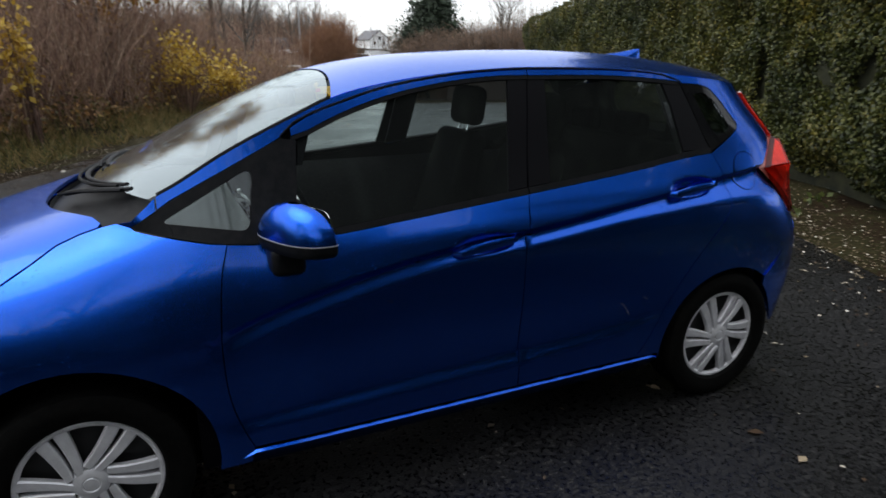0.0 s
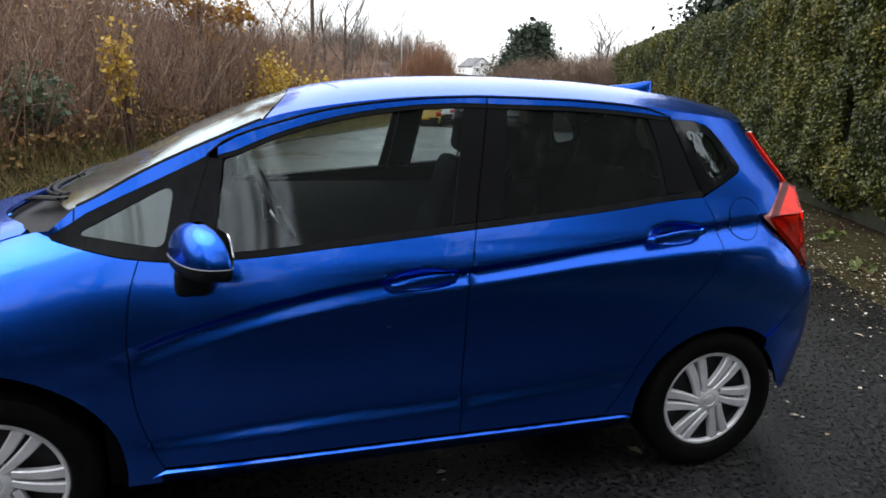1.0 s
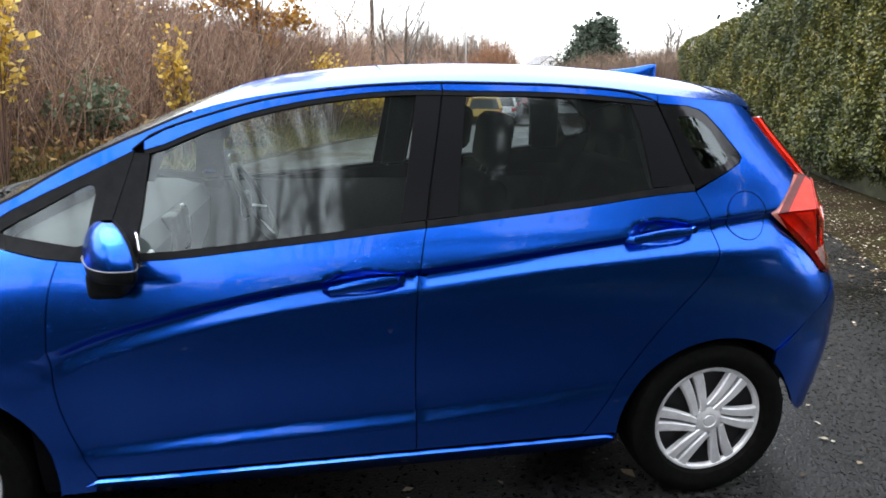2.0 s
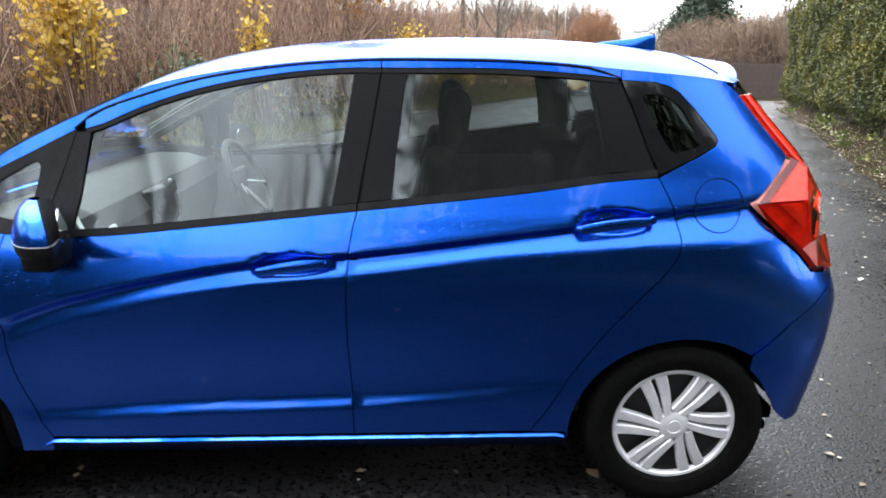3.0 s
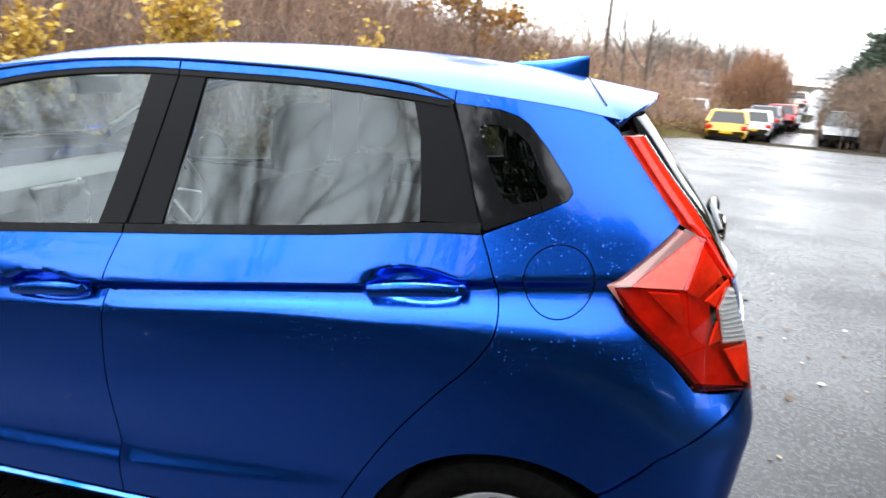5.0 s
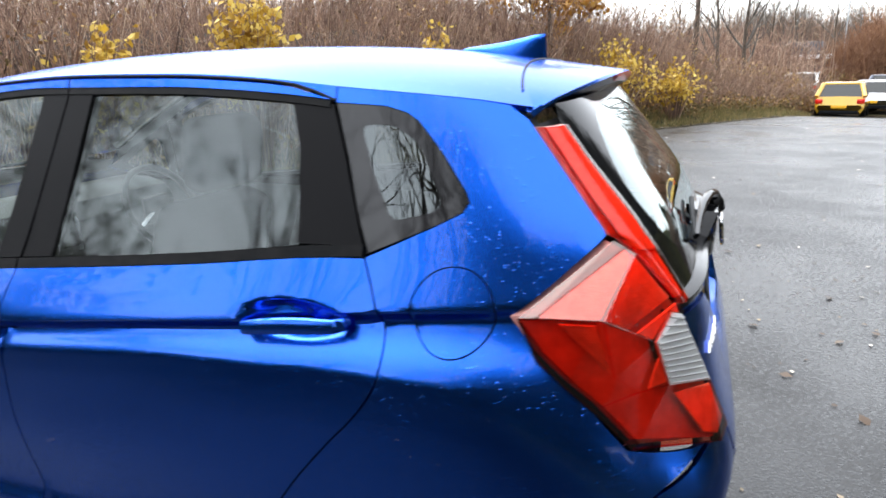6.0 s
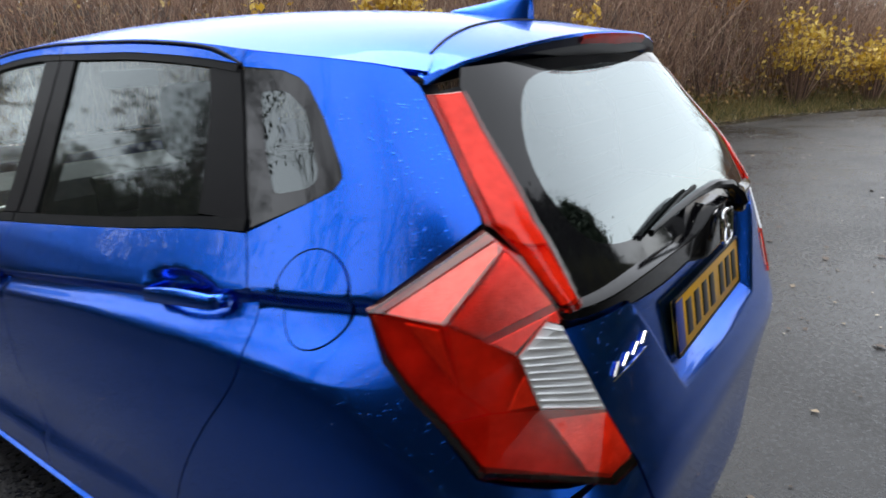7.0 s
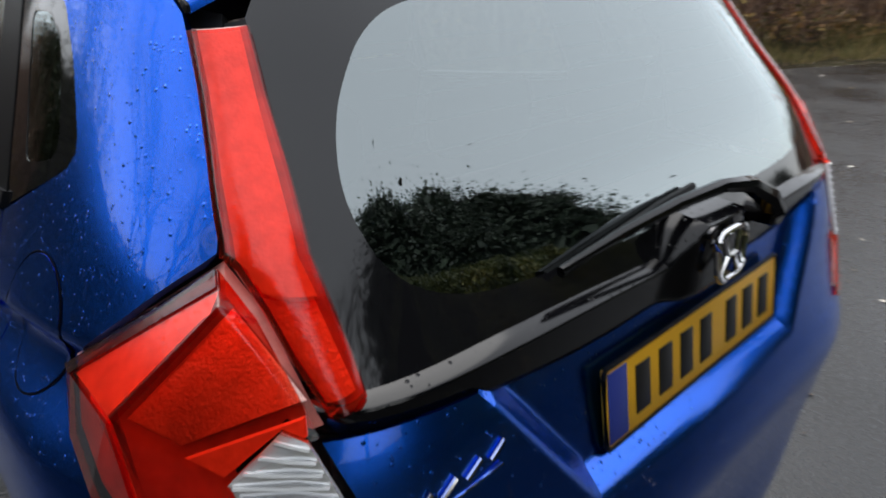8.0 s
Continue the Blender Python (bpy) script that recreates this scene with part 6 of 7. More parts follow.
# the thicket across the lane: thousands of bare stems, brambles and grass
def thicket():
    r = np.random.default_rng(5)
    root = tagged(new("thicket"), "dense brown thicket of bare stems, brambles and rough grass", "thicket", kind="stuff")
    st = Sticks()
    count = 10500
    for i in range(count):
        s = r.uniform(-16, 34)
        n = -6.9 - 6.5 * r.uniform(0, 1) ** 1.4
        tall = 3.5 + 1.2 * noise.noise((n * 0.25, s * 0.22, 9.0))
        tall = tall + (1.9 - tall) * ease(0.2, 1.6, lane(n, s)[0] - 0.05 * (s - 14))
        h = tall * r.uniform(0.45, 1.15) * (0.55 + 0.45 * ease(-6.6, -8.6, n))
        p = np.array(lane(n, s, lay(n, s) - 0.05))
        lean = r.normal(0, 0.16, 2)
        q = p + np.array((lean[0] * h, lean[1] * h, h * 0.6))
        t = q + np.array((lean[0] * h * 0.8 + r.normal(0, 0.1), lean[1] * h * 0.8 + r.normal(0, 0.1), h * 0.4))
        w = 0.006 + 0.006 * r.uniform()
        st.add(p, q, w, w * 0.7)
        st.add(q, t, w * 0.7, 0.002)
        for _ in range(5):
            f = r.uniform(0.25, 1.0)
            o = p + (q - p) * (f / 0.6) if f < 0.6 else q + (t - q) * ((f - 0.6) / 0.4)
            e = o + np.array((r.normal(0, 0.22), r.normal(0, 0.22), r.uniform(0.05, 0.45)))
            st.add(o, e, w * 0.5, 0.0015)
    ob = new("thicket_stems", st.mesh("thicket_stems", TWIG, 3))
    ob.parent = root
    pts = []
    for i in range(26000):
        s = r.uniform(-16, 40)
        n = -6.5 - 5.0 * r.uniform(0, 1) ** 1.6
        bush = 0.55 + 0.6 * noise.noise((n * 0.6, s * 0.5, 2.0)) + 1.0 * ease(-6.4, -8.5, n)
        z = max(0.05, bush) * r.uniform(0, 1) ** 0.8
        pts.append(lane(n, s, lay(n, s) + z))
    ob = new("bramble_leaves", leaf_cloud("bramble_leaves", pts, 0.06, BRAMBLE))
    ob.parent = root
    # the last leaves of the taller bushes, in drifts
    pts = []
    for i in range(30000):
        s = r.uniform(-16, 30)
        n = -7.0 - 4.5 * r.uniform(0, 1) ** 1.3
        z = r.uniform(0.3, 3.9) * (1 - 0.55 * ease(0.2, 1.6, lane(n, s)[0] - 0.05 * (s - 14)))
        if noise.noise((n * 0.5, s * 0.45, z * 0.6 + 4.0)) > 0.06:
            pts.append(lane(n, s, lay(n, s) + z))
    ob = new("last_leaves", leaf_cloud("last_leaves", pts, 0.05, RUST_LEAF))
    ob.parent = root
    st = Sticks()
    for i in range(24000):
        s = r.uniform(-14, 26)
        n = -5.55 - 1.9 * r.uniform(0, 1) ** 1.1
        if noise.noise((n * 1.2, s * 0.7, 6.0)) < -0.25:
            continue
        p = np.array(lane(n, s, lay(n, s)))
        h = r.uniform(0.08, 0.34) * (0.6 + 0.6 * ease(-5.6, -7, n))
        st.add(p, p + np.array((r.normal(0, 0.09), r.normal(0, 0.09), h)), 0.006, 0.001)
    ob = new("grass_blades", st.mesh("grass_blades", GRASS, 3))
    ob.parent = root
    # an added sheet coloured as deep shade, so that no sky shines through the lower half
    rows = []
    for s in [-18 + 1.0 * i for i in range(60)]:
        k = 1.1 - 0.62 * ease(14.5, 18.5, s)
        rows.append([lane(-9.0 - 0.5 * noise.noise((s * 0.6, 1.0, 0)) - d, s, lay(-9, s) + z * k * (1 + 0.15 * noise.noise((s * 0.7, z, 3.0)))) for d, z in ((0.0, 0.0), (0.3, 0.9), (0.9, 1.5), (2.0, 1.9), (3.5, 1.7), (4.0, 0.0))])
    ob = new("thicket_shade_sheet", settle(loft(rows), "thicket_shade_sheet", vary(shader("thicket_inner_shade", (0.05, 0.03, 0.02), 1.0), (0.010, 0.007, 0.005), (0.065, 0.040, 0.026), 9, bump=0.8, bump_scale=30, dist=0.1)))
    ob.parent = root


thicket()


def leafy_bush(name, at, height, width, seed, material, label, count=900, leaf=0.07):
    r = np.random.default_rng(seed)
    root = tagged(new(name), label, "bush")
    root.location = at
    st, pts = Sticks(), []
    for i in range(46):
        a, w = r.uniform(0, 2 * math.pi), width * 0.5 * r.uniform(0.2, 1.0)
        h = height * r.uniform(0.5, 1.0) * (1.15 - 0.5 * w / width)
        q = np.array((w * math.cos(a), w * math.sin(a), h))
        m = q * np.array((0.45, 0.45, 0.6)) + r.normal(0, 0.05, 3)
        st.add((0.1 * math.cos(a), 0.1 * math.sin(a), -0.05), m, 0.012, 0.008)
        st.add(m, q, 0.008, 0.002)
        for _ in range(count // 46):
            f = r.uniform(0.1, 1.0)
            pts.append(m + (q - m) * f + r.normal(0, 0.13, 3) * width * 0.45)
    ob = new("branchwork", st.mesh("branchwork", TWIG, 4))
    ob.parent = root
    pts = [p for p in pts if p[2] > 0.05]
    ob = new("leaves", leaf_cloud("leaves", pts, leaf, material))
    ob.parent = root
    return root


leafy_bush("yellow_bush", on_ground(-0.1, 15.2), 2.0, 2.0, 1, YELLOW_LEAF, "low bush with thin yellow autumn leaves", 1000, 0.075)
leafy_bush("yellow_bush", on_ground(1.2, 17.3), 1.6, 1.6, 2, YELLOW_LEAF, "low bush with thin yellow autumn leaves", 700, 0.08)
leafy_bush("yellow_bush", on_ground(-2.75, 9.7), 2.35, 0.75, 3, YELLOW_LEAF, "slim sapling with a few bright yellow leaves", 420, 0.075)
leafy_bush("yellow_bush", on_ground(-4.35, 6.3), 2.9, 1.3, 4, YELLOW_LEAF, "slender sapling with bright yellow leaves", 1300, 0.075)
leafy_bush("yellow_bush", on_ground(-5.6, 4.6), 2.0, 1.4, 6, YELLOW_LEAF, "slender sapling with bright yellow leaves", 1000, 0.075)
leafy_bush("green_bush", on_ground(-3.9, 8.7), 1.3, 1.5, 5, leaf_material("dull_green_leaves", [(0.0, (0.05, 0.07, 0.04)), (1.0, (0.17, 0.21, 0.13))], 0.6), "low dull green bush among bare stems", 900, 0.07)
bare_tree("orange_tree", on_ground(-1.8, 15.3), 6.4, 21, "slender tree with orange autumn leaves", 2, TWIG, ORANGE_LEAF, 0.10, 30, 2)

# ---- trees, fence, house and parked cars further off ----
FAR_TREES = ((2.6, 28.5, 7.5, 31), (3.6, 30.5, 8.5, 32), (-2.4, 19.5, 6.5, 33), (6.0, 46.0, 8.0, 34), (0.5, 34.0, 8.0, 35), (19.5, 33.0, 7.5, 36), (21.0, 36.0, 8.5, 37), (24.0, 30.0, 8.0, 38), (9.5, 60.0, 8.5, 39), (12.5, 63.0, 9.0, 40), (15.0, 64.0, 8.0, 46), (6.5, 62.0, 8.0, 47))
for x, y, h, seed in FAR_TREES:
    bare_tree("bare_tree", on_ground(x, y), h, seed, "leafless tree with fine grey twigs", 3 if seed in (31, 32, 39, 40, 46) else 2, GREY_TWIG, None, split=2, lean=(0.06 * (seed % 3 - 1), 0.05))
# dark trees across the lane, further back along it
TREES_BACK = ((-8.6, -15.0, 12.5, 8.5, 58), (-9.5, -9.0, 10.0, 6.5, 59), (-10.0, -22.0, 13.0, 9.0, 60))
# trees on the near side of the lane, behind the hedge
DARK_TWIG = leaf_material("dark_wet_twigs", [(0.0, (0.025, 0.022, 0.018)), (1.0, (0.075, 0.062, 0.05))], 0.9, 0.0)
for x, y, h, seed in ((0.2, -9.0, 12.5, 41), (-2.2, -9.6, 13.0, 42), (-4.8, -11.0, 12.5, 43), (11.5, -3.0, 10.0, 44), (-8.0, -13.0, 12.0, 45)):
    bare_tree("bare_tree", on_ground(x, y), h, seed, "tall leafless tree rising behind the hedge", 3, DARK_TWIG, None, split=2, trunk=0.17)


def evergreen(name, at, height, width, seed, label, count=5200, leaf=0.16, tilt=0.0):
    """A dark tree: trunk, limbs and an uneven crown of many small clumps with gaps."""
    r = np.random.default_rng(seed)
    root = tagged(new(name), label, "tree")
    root.location = at
    st, limbs = Sticks(), Sticks()
    st.add((0, 0, -0.1), (tilt * height, 0, height * 0.85), height * 0.028, height * 0.006)
    pts, deep = [], []
    for i in range(70):
        f = r.uniform(0.12, 1.0)
        a = r.uniform(0, 2 * math.pi)
        reach = width * 0.5 * (1 - f) ** 0.55 * r.uniform(0.55, 1.1) + 0.15
        o = np.array((tilt * height * f, 0, height * f * 0.86))
        e = o + np.array((reach * math.cos(a), reach * math.sin(a), 0.18 * height * r.uniform(0.0, 0.8)))
        limbs.add(o, e, height * 0.008, 0.006)
        for _ in range(count // 70):
            g = r.uniform(0.25, 1.05)
            pts.append(o + (e - o) * g + r.normal(0, 0.075 * width, 3))
        for _ in range(count // 350):
            deep.append(o + (e - o) * r.uniform(0.0, 0.85) + r.normal(0, 0.06 * width, 3))
    for nm, me in (("trunk", st.mesh("trunk", BARK, 8)), ("limbs", limbs.mesh("limbs", BARK, 4)), ("crown", leaf_cloud("crown", [p for p in pts if p[2] > 0.3], leaf, CONIFER)),
                   ("inner_crown", leaf_cloud("inner_crown", [p for p in deep if p[2] > 0.3], min(0.42, leaf * 3.6), CONIFER))):
        ob = new(nm, me)
        ob.parent = root
    return root


evergreen("evergreen_tree", on_ground(17.5, 41.0), 6.2, 6.4, 51, "dark wind-shaped evergreen tree", 42000, 0.085, 0.10)
evergreen("evergreen_tree", on_ground(13.5, 8.2), 15.5, 10.0, 52, "dark evergreen tree behind the hedge", 44000, 0.11)
evergreen("evergreen_tree", on_ground(9.7, 8.1), 9.0, 3.6, 62, "slim dark evergreen tree behind the hedge", 40000, 0.075)
evergreen("evergreen_tree", on_ground(11.6, 11.3), 10.0, 4.0, 63, "slim dark evergreen tree behind the hedge", 40000, 0.08)
evergreen("evergreen_tree", on_ground(4.8, -10.8), 9.5, 6.0, 54, "tall dark evergreen tree behind the hedge", 26000, 0.13)
evergreen("evergreen_tree", on_ground(10.0, 5.4), 9.5, 5.0, 48, "dark evergreen tree behind the hedge", 48000, 0.075)
evergreen("evergreen_tree", on_ground(10.2, 1.9), 12.0, 8.2, 58, "broad dark evergreen tree behind the hedge", 60000, 0.095)
evergreen("evergreen_tree", on_ground(6.6, -9.8), 10.5, 5.0, 64, "tall dark evergreen tree behind the hedge", 30000, 0.12)
evergreen("evergreen_tree", on_ground(8.4, -9.0), 10.0, 6.0, 57, "tall dark evergreen tree behind the hedge", 30000, 0.13)
evergreen("evergreen_tree", on_ground(12.0, -7.0), 8.5, 5.5, 55, "tall dark evergreen tree behind the hedge", 24000, 0.13)
evergreen("evergreen_tree", on_ground(1.9, -10.4), 11.0, 6.5, 53, "dark evergreen tree behind the hedge", 26000, 0.13)


for n, s, h, w, seed in TREES_BACK:
    bare_tree("tall_tree", lane(n, s, lay(n, s)), h, seed, "tall dark tree with sparse dark leaves", 3, DARK_TWIG, CONIFER, 0.13, 3, 2, trunk=0.2)


def scrub(name, x0, y0, x1, y1, deep, height, seed, label, count=2600, material=None):
    """A belt of leafless scrub, too fine to count."""
    r = np.random.default_rng(seed)
    st = Sticks()
    for i in range(count):
        f = r.uniform()
        x, y = x0 + (x1 - x0) * f + r.normal(0, deep), y0 + (y1 - y0) * f + r.normal(0, deep)
        p = np.array(on_ground(x, y))
        h = height * r.uniform(0.45, 1.0) * (0.8 + 0.5 * noise.noise((x * 0.25, y * 0.25, seed)))
        q = p + np.array((r.normal(0, 0.15) * h, r.normal(0, 0.15) * h, h))
        st.add(p, q, 0.03, 0.006)
        for _ in range(6):
            o = p + (q - p) * r.uniform(0.25, 1.0)
            st.add(o, o + np.array((r.normal(0, 0.35), r.normal(0, 0.35), r.uniform(0.1, 0.6))), 0.014, 0.004)
    return tagged(new(name, st.mesh(name, material or FAR_TWIG, 3)), label, "scrub", kind="stuff")


scrub("scrub", 14.6, 33.4, 21.0, 30.0, 0.9, 4.2, 61, "grey-brown leafless scrub above a dark fence", 3600)
scrub("scrub", 2.6, 34.0, 6.2, 47.0, 1.5, 4.4, 62, "brown leafless scrub beside the far lane", 1900, TWIG)
scrub("scrub", 11.0, 48.0, 14.6, 54.0, 0.9, 4.7, 70, "reddish leafless scrub beside the far lane", 1500, leaf_material("rust_twigs", [(0.0, (0.13, 0.06, 0.035)), (1.0, (0.27, 0.14, 0.07))], 0.9, 0.0))
scrub("scrub", 4.0, 66.0, 18.0, 78.0, 2.2, 7.0, 71, "grey leafless wood behind parked cars", 2600)
scrub("scrub", -30.0, 34.0, 2.0, 60.0, 4.0, 6.0, 63, "brown leafless wood behind the thicket", 3600)
scrub("scrub", -26.0, 4.0, -10.0, 24.0, 2.5, 5.2, 64, "brown leafless wood behind the thicket", 3000, TWIG)
scrub("scrub", -11.0, 11.5, -1.6, 20.5, 0.9, 4.0, 72, "reddish-brown leafless wood behind the thicket", 3600, RED_TWIG)
scrub("scrub", 44.0, 112.0, 84.0, 122.0, 5.0, 7.0, 65, "pale distant leafless wood on the hill", 2400)
scrub("scrub", 0.0, 112.0, 27.0, 145.0, 4.0, 6.5, 66, "pale distant leafless wood on the hill", 2000)
scrub("scrub", 24.0, 42.0, 40.0, 52.0, 3.0, 6.0, 67, "grey leafless wood beyond the hedge", 1800)

scrub("scrub", 15.4, 37.8, 17.4, 38.2, 0.8, 4.8, 69, "grey-brown leafless scrub above a dark fence", 1600)

# dark close-boarded fence
FENCE_WOOD = vary(shader("dark_stained_boards", (0.035, 0.022, 0.018), 0.75), (0.020, 0.013, 0.011), (0.055, 0.036, 0.030), 12, bump=0.3)
fence = tagged(new("fence"), "dark brown close-boarded timber fence at the lane's edge", "fence")
fa, fb = Vector(on_ground(13.9, 29.6)), Vector(on_ground(18.4, 27.4))
fence.matrix_world = Matrix.Translation(fa) @ Matrix.Rotation(math.atan2(fb.y - fa.y, fb.x - fa.x), 4, "Z")
span = (fb - fa).length
board_me = settle(block((-0.072, -0.012, 0.05), (0.072, 0.012, 1.62), 0.004, 1), "board", FENCE_WOOD)
post_me = settle(block((-0.05, -0.05, -0.3), (0.05, 0.05, 1.68), 0.006, 1), "post", FENCE_WOOD)
for i in range(int(span / 0.15)):
    ob = new("board", board_me)
    ob.parent = fence
    ob.location = (0.075 + 0.15 * i, 0.006 * (i % 2), 0.01 * ((i * 7) % 3))
for i in range(4):
    ob = new("post", post_me)
    ob.parent = fence
    ob.location = (span * i / 3, 0.07, 0)

# the white gabled house up the hill
WHITE_WALL = vary(shader("white_render", (0.88, 0.88, 0.87), 0.8), (0.84, 0.84, 0.83), (0.92, 0.92, 0.91), 3, bump=0.1)
SLATE = vary(shader("grey_slates", (0.12, 0.12, 0.13), 0.6), (0.08, 0.08, 0.09), (0.16, 0.16, 0.17), 4, bump=0.3)
PANE_DARK = shader("dark_window_pane", (0.012, 0.015, 0.018), 0.1, spec=0.25)


def house(at, turn, width, deep, eaves, ridge, label):
    root = tagged(new("house"), label, "house")
    root.matrix_world = pose(*at, 0, 0, turn)
    w, d = width / 2, deep / 2
    part("wall", slab([(-w, -0.5), (w, -0.5), (w, eaves), (0, ridge), (-w, eaves)], lambda a, b: (a, -d, b), (0, deep, 0)), WHITE_WALL, root, "white rendered wall")
    roof = part("roof", slab([(-w - 0.35, eaves - 0.3), (0, ridge + 0.08), (0, ridge + 0.28), (-w - 0.45, eaves - 0.12)], lambda a, b: (a, -d - 0.3, b), (0, deep + 0.6, 0)), SLATE, root, "grey slate roof")
    part("roof", slab([(w + 0.35, eaves - 0.3), (0, ridge + 0.08), (0, ridge + 0.28), (w + 0.45, eaves - 0.12)], lambda a, b: (a, -d - 0.3, b), (0, deep + 0.6, 0)), SLATE, root, "grey slate roof")
    part("chimney", block((-0.4, 0.5, ridge - 0.3), (0.4, 1.2, ridge + 1.1), 0.03), WHITE_WALL, roof)
    for x, z in ((-w * 0.5, 1.0), (w * 0.45, 1.0), (0.0, eaves - 0.2)):
        win = part("window", block((x - 0.5, -d - 0.06, z), (x + 0.5, -d + 0.02, z + 1.1), 0.02), WHITE_WALL, root)
        part("pane", block((x - 0.42, -d - 0.075, z + 0.08), (x + 0.42, -d - 0.055, z + 1.02), 0.005), PANE_DARK, win, "dark pane")
    return root


def up(n, s, dz=0.0):
    p = lane(n, s)
    return (p[0], p[1], lay(n, s) + dz)


house((66.5, 202.0, lay(*across(66.5, 202.0))), 12, 7.2, 9.0, 2.7, 5.2, "white gabled house with a grey slate roof")

# long low shelter with a pale fascia
shelter = tagged(new("shelter"), "long low dark building with a pale fascia board", "building")
shelter.matrix_world = pose(8.6, 53.6, lay(*across(8.6, 53.6)) - 0.1, 0, 0, -12)
part("wall", block((-2.1, -2, -0.5), (2.1, 2, 1.75), 0.03), vary(shader("dark_cladding", (0.05, 0.045, 0.04), 0.8), (0.03, 0.028, 0.025), (0.07, 0.06, 0.055), 3), shelter)
part("fascia", block((-2.3, -2.4, 1.7), (2.3, -2.2, 2.0), 0.02), WHITE_WALL, shelter, "pale fascia board")
part("roof", block((-1.6, -2.0, 1.95), (1.6, 2.4, 2.9), 0.04), SLATE, shelter, "flat grey roof")
for i in range(2):
    part("window", block((-1.4 + 1.6 * i, -2.05, 0.5), (-0.4 + 1.6 * i, -1.97, 1.3), 0.02), PANE_DARK, shelter)

# street lamps
LAMP_GREY = shader("galvanised_steel", (0.38, 0.39, 0.40), 0.5, 0.6)
for x, y, h in ((12.7, 60.4, 6.4), (21.0, 78.0, 5.2)):
    lamp_post = tagged(new("street_lamp"), "thin grey street lamp with a flat head", "street lamp")
    lamp_post.location = on_ground(x, y)
    part("pole", tube([(0, 0, -0.2), (0, 0, 1.2), (0, 0, h)], [0.08, 0.06, 0.04], 8), LAMP_GREY, lamp_post)
    part("lamp_head", block((-0.10, -0.9, h - 0.05), (0.10, 0.05, h + 0.07), 0.04, 2), WHITE_WALL, lamp_post, "pale flat lamp head")
# tall timber pole by the wood
pole = tagged(new("timber_pole"), "tall thin timber pole among bare trees", "pole")
pole.location = on_ground(1.6, 24.5)
part("shaft", tube([(0, 0, -0.3), (0, 0, 4), (0, 0, 8.5)], [0.09, 0.08, 0.07], 8), BARK, pole)


# parked cars
def parked_car(at, turn, paint, label, length=4.2, width=1.76, height=1.48, tall=False):
    """A parked car seen from far: body, glasshouse, lamps, plate and wheels; its tail at -y."""
    root = tagged(new("parked_car"), label, "car", group="parked cars")
    root.matrix_world = pose(*at, 0, 0, turn)
    m = vary(shader("car_paint", paint, 0.3, 0.0, 1.0), tuple(c * 0.9 for c in paint), paint, 3)
    w, h, k = width / 2, height, 0.62 if tall else 0.65
    secs = [(-length / 2, 0.42, 0.62, 0.86), (-length / 2 + 0.10, 0.30, h * k, 0.95), (-length * 0.25, 0.22, h * k + 0.04, 1.0), (length * 0.18, 0.22, h * k, 1.0), (length * 0.40, 0.25, h * k - 0.12, 0.96), (length / 2, 0.40, 0.60, 0.80)]
    rows = []
    for y, lo, hi, f in secs:
        rows.append([(w * f * c, y, lo + (hi - lo) * s) for c, s in ((-0.86, 0.0), (-0.98, 0.25), (-1.0, 0.6), (-0.95, 0.92), (-0.85, 1.0), (0.0, 1.02), (0.85, 1.0), (0.95, 0.92), (1.0, 0.6), (0.98, 0.25), (0.86, 0.0))])
    bm = loft(rows)
    bmesh.ops.holes_fill(bm, edges=[e for e in bm.edges if e.is_boundary], sides=0)
    bmesh.ops.recalc_face_normals(bm, faces=bm.faces)
    part("body", bm, m, root)
    b0, b1 = -length / 2 + (0.12 if not tall else 0.06), length * 0.22
    rows = [[(x * w * 0.93, b0 + 0.02, h * k), (x * w * 0.74, b0 + 0.42, h - 0.03), (x * w * 0.74, b1 - 0.62, h - 0.03), (x * w * 0.92, b1 + 0.1, h * k - 0.02)] for x in (-1, -0.33, 0.33, 1)]
    part("glasshouse", loft(rows, (0, 0, 1)), PANE_DARK, root, "dark windows")
    for s in (-1, 1):
        part("side_window", slab([(b0 + 0.02, h * k), (b0 + 0.42, h - 0.03), (b1 - 0.62, h - 0.03), (b1 + 0.1, h * k - 0.02)], lambda a, b: (s * w * (0.93 - 0.19 * (b - h * k) / (h - h * k)), a, b), (-s * 0.02, 0, 0)), PANE_DARK, root)
    part("roof", block((-w * 0.74, b0 + 0.40, h - 0.09), (w * 0.76, b1 - 0.60, h + 0.03), 0.05, 3), m, root)
    for s in (-1, 1):
        part("pillar", tube([(s * w * 0.92, b0, h * k), (s * w * 0.74, b0 + 0.41, h - 0.03)], 0.085, 8), m, root)
        part("tail_lamp", block((s * w * 0.80 - 0.13, -length / 2 - 0.005, 0.68), (s * w * 0.80 + 0.13, -length / 2 + 0.12, 0.86), 0.03), RED_LENS, root, "red tail lamp")
        for y in (-length * 0.31, length * 0.30):
            bm = lathe([(0.0001, -0.10), (0.20, -0.10), (0.30, -0.09), (0.315, -0.05), (0.315, 0.09), (0.0001, 0.09)], "x", 24)
            bmesh.ops.translate(bm, verts=bm.verts, vec=(s * (w - 0.10), y, 0.315))
            part("wheel", bm, RUBBER, root)
    part("number_plate", block((-0.26, -length / 2 - 0.03, 0.50), (0.26, -length / 2 + 0.02, 0.62), 0.01), YELLOW_PLATE, root, "pale plate")
    part("bumper_grille", block((-w * 0.75, -length / 2 - 0.012, 0.28), (w * 0.75, -length / 2 + 0.06, 0.42), 0.02), TRIM, root)
    return root


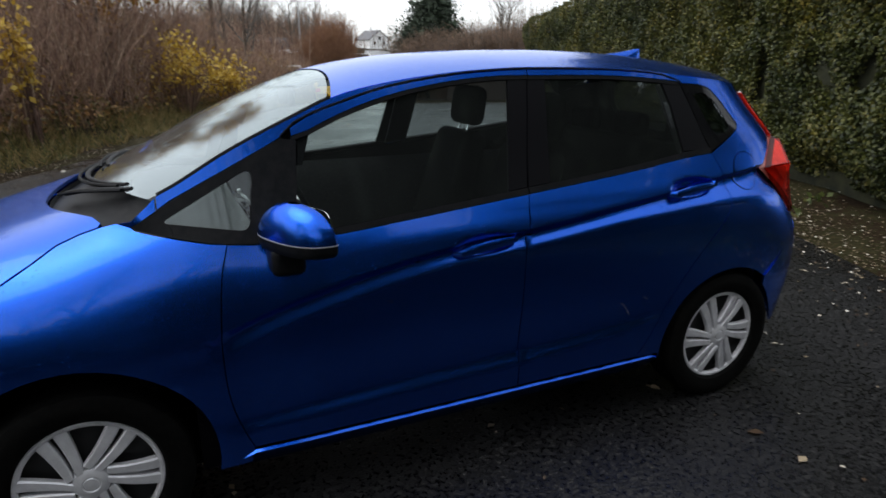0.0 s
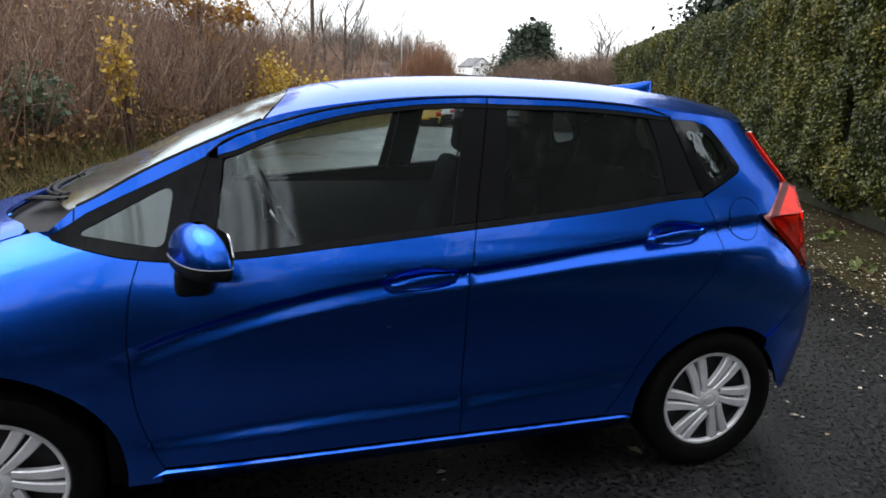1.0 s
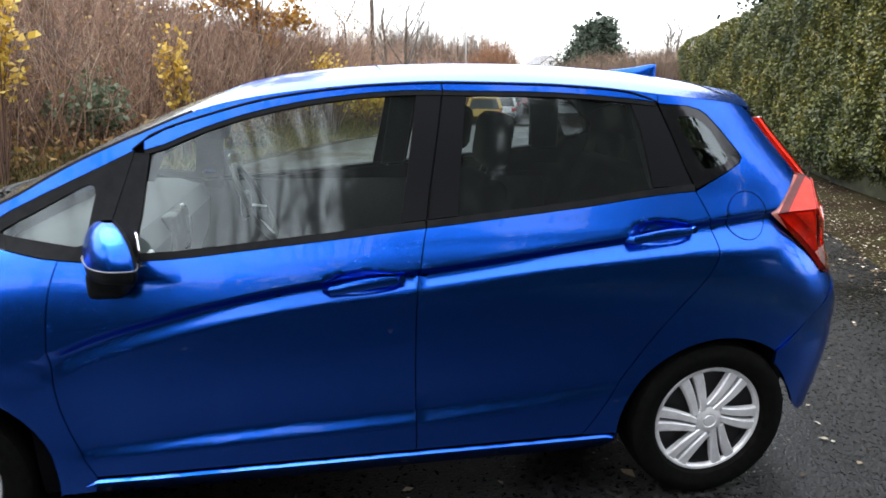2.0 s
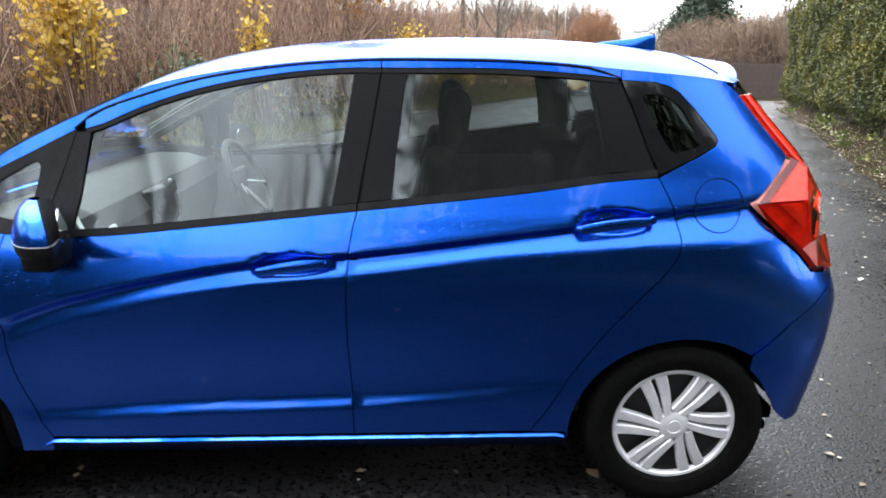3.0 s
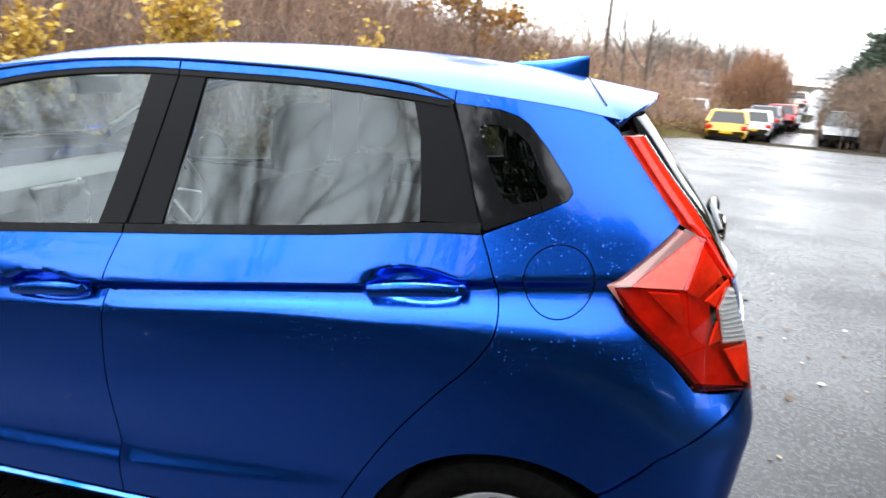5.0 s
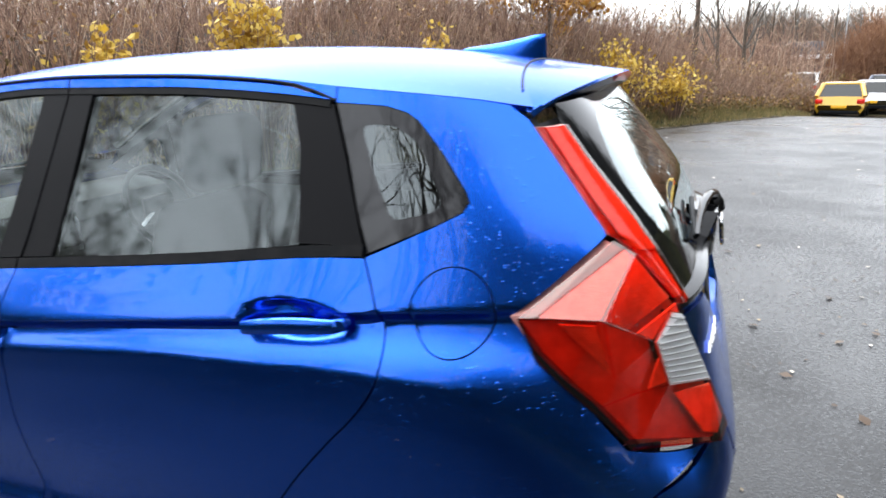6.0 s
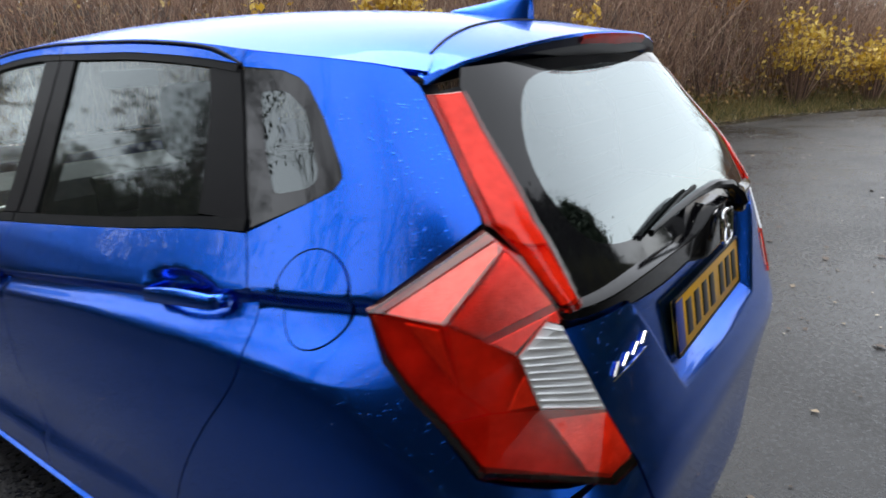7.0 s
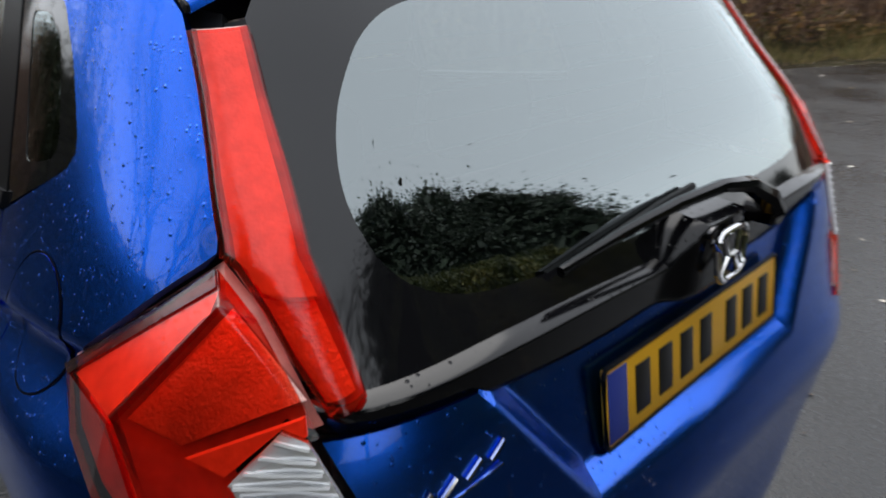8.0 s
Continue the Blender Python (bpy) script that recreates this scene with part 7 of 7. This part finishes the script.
def park(x, y, turn, paint, label, **kw):
    return parked_car(on_ground(x, y), turn, paint, label, **kw)


park(7.5, 29.6, -14, (0.62, 0.36, 0.02), "bright yellow hatchback parked at the lane's edge", height=1.45)
park(9.6, 34.2, -16, (0.72, 0.73, 0.75), "white car parked behind a yellow one", height=1.45)
park(11.3, 39.0, -20, (0.05, 0.055, 0.08), "dark blue car parked in a row")
park(13.2, 43.0, -20, (0.30, 0.02, 0.025), "red car parked in a row")
park(7.2, 38.0, -16, (0.60, 0.62, 0.62), "pale silver car half hidden by scrub")
park(13.5, 33.6, 160, (0.03, 0.032, 0.036), "black four-by-four parked beside a fence", height=1.62, tall=True, length=4.3, width=1.74)
park(17.2, 42.0, 155, (0.70, 0.71, 0.72), "white car parked up the lane")
park(20.2, 50.0, 155, (0.55, 0.57, 0.60), "silver car parked up the lane", height=1.7, tall=True)
park(17.2, 55.5, -18, (0.72, 0.72, 0.72), "white car parked up the lane")
park(25.0, 64.0, 155, (0.68, 0.70, 0.72), "white car parked up the lane")

# fallen leaves on the asphalt and along its edges
def fallen():
    r = np.random.default_rng(17)
    pts = []
    for i in range(8000):
        s = r.uniform(-8, 24)
        n = r.uniform(-5.2, hedge_edge(s))
        if r.uniform() > 0.35 + 0.5 * max(0.0, abs(n + 1.0) / 4.5) ** 2:
            continue
        p = lane(n, s, fall(s) + 0.008)
        if -4.6 < p[1] < -0.7 and -3.5 < p[0] < 1.6 and r.uniform() < 0.8:
            continue
        pts.append(p)
    for i in range(13000):
        s = r.uniform(-8, 22)
        e = hedge_edge(s)
        n = e + 0.35 * r.normal() + 0.25
        pts.append(lane(n, s, max(lay(n, s), fall(s)) + 0.014))
    for i in range(9000):
        s = r.uniform(-12, 24)
        n = -5.35 + 0.40 * r.normal() - 0.15
        pts.append(lane(n, s, max(lay(n, s), fall(s)) + 0.014))
    big = []
    for i in range(420):
        s = r.uniform(-4, 18)
        big.append(lane(r.uniform(-5.0, hedge_edge(s) - 0.1), s, fall(s) + 0.010))
    ob = new("wet_leaves", leaf_cloud("wet_leaves", big, 0.038, DEAD_LEAF, np.tile((0, 0, 1.0), (len(big), 1)), 0.10, 1.5))
    tagged(ob, "larger pale fallen leaves stuck to wet asphalt", "leaves", kind="stuff")
    nor = np.tile((0, 0, 1.0), (len(pts), 1))
    ob = new("fallen_leaves", leaf_cloud("fallen_leaves", pts, 0.018, DEAD_LEAF, nor, 0.12, 1.4))
    tagged(ob, "pale and brown fallen leaves on wet asphalt", "leaves", kind="stuff")


fallen()


def verge_weeds():
    """Low green weeds along the foot of the hedge."""
    r = np.random.default_rng(23)
    pts = []
    for i in range(38):
        s = r.uniform(-6, 20)
        n = hedge_edge(s) + r.uniform(0.05, 0.75)
        c = np.array(lane(n, s, lay(n, s)))
        for _ in range(14):
            pts.append(c + np.array((r.normal(0, 0.09), r.normal(0, 0.09), abs(r.normal(0, 0.06)))))
    ob = new("weeds", leaf_cloud("weeds", pts, 0.055, leaf_material("weed_leaves", [(0.0, (0.04, 0.06, 0.012)), (0.7, (0.10, 0.13, 0.03)), (1.0, (0.24, 0.22, 0.08))], 0.6)))
    tagged(ob, "low green weeds at the foot of the hedge", "weeds", kind="stuff")


verge_weeds()
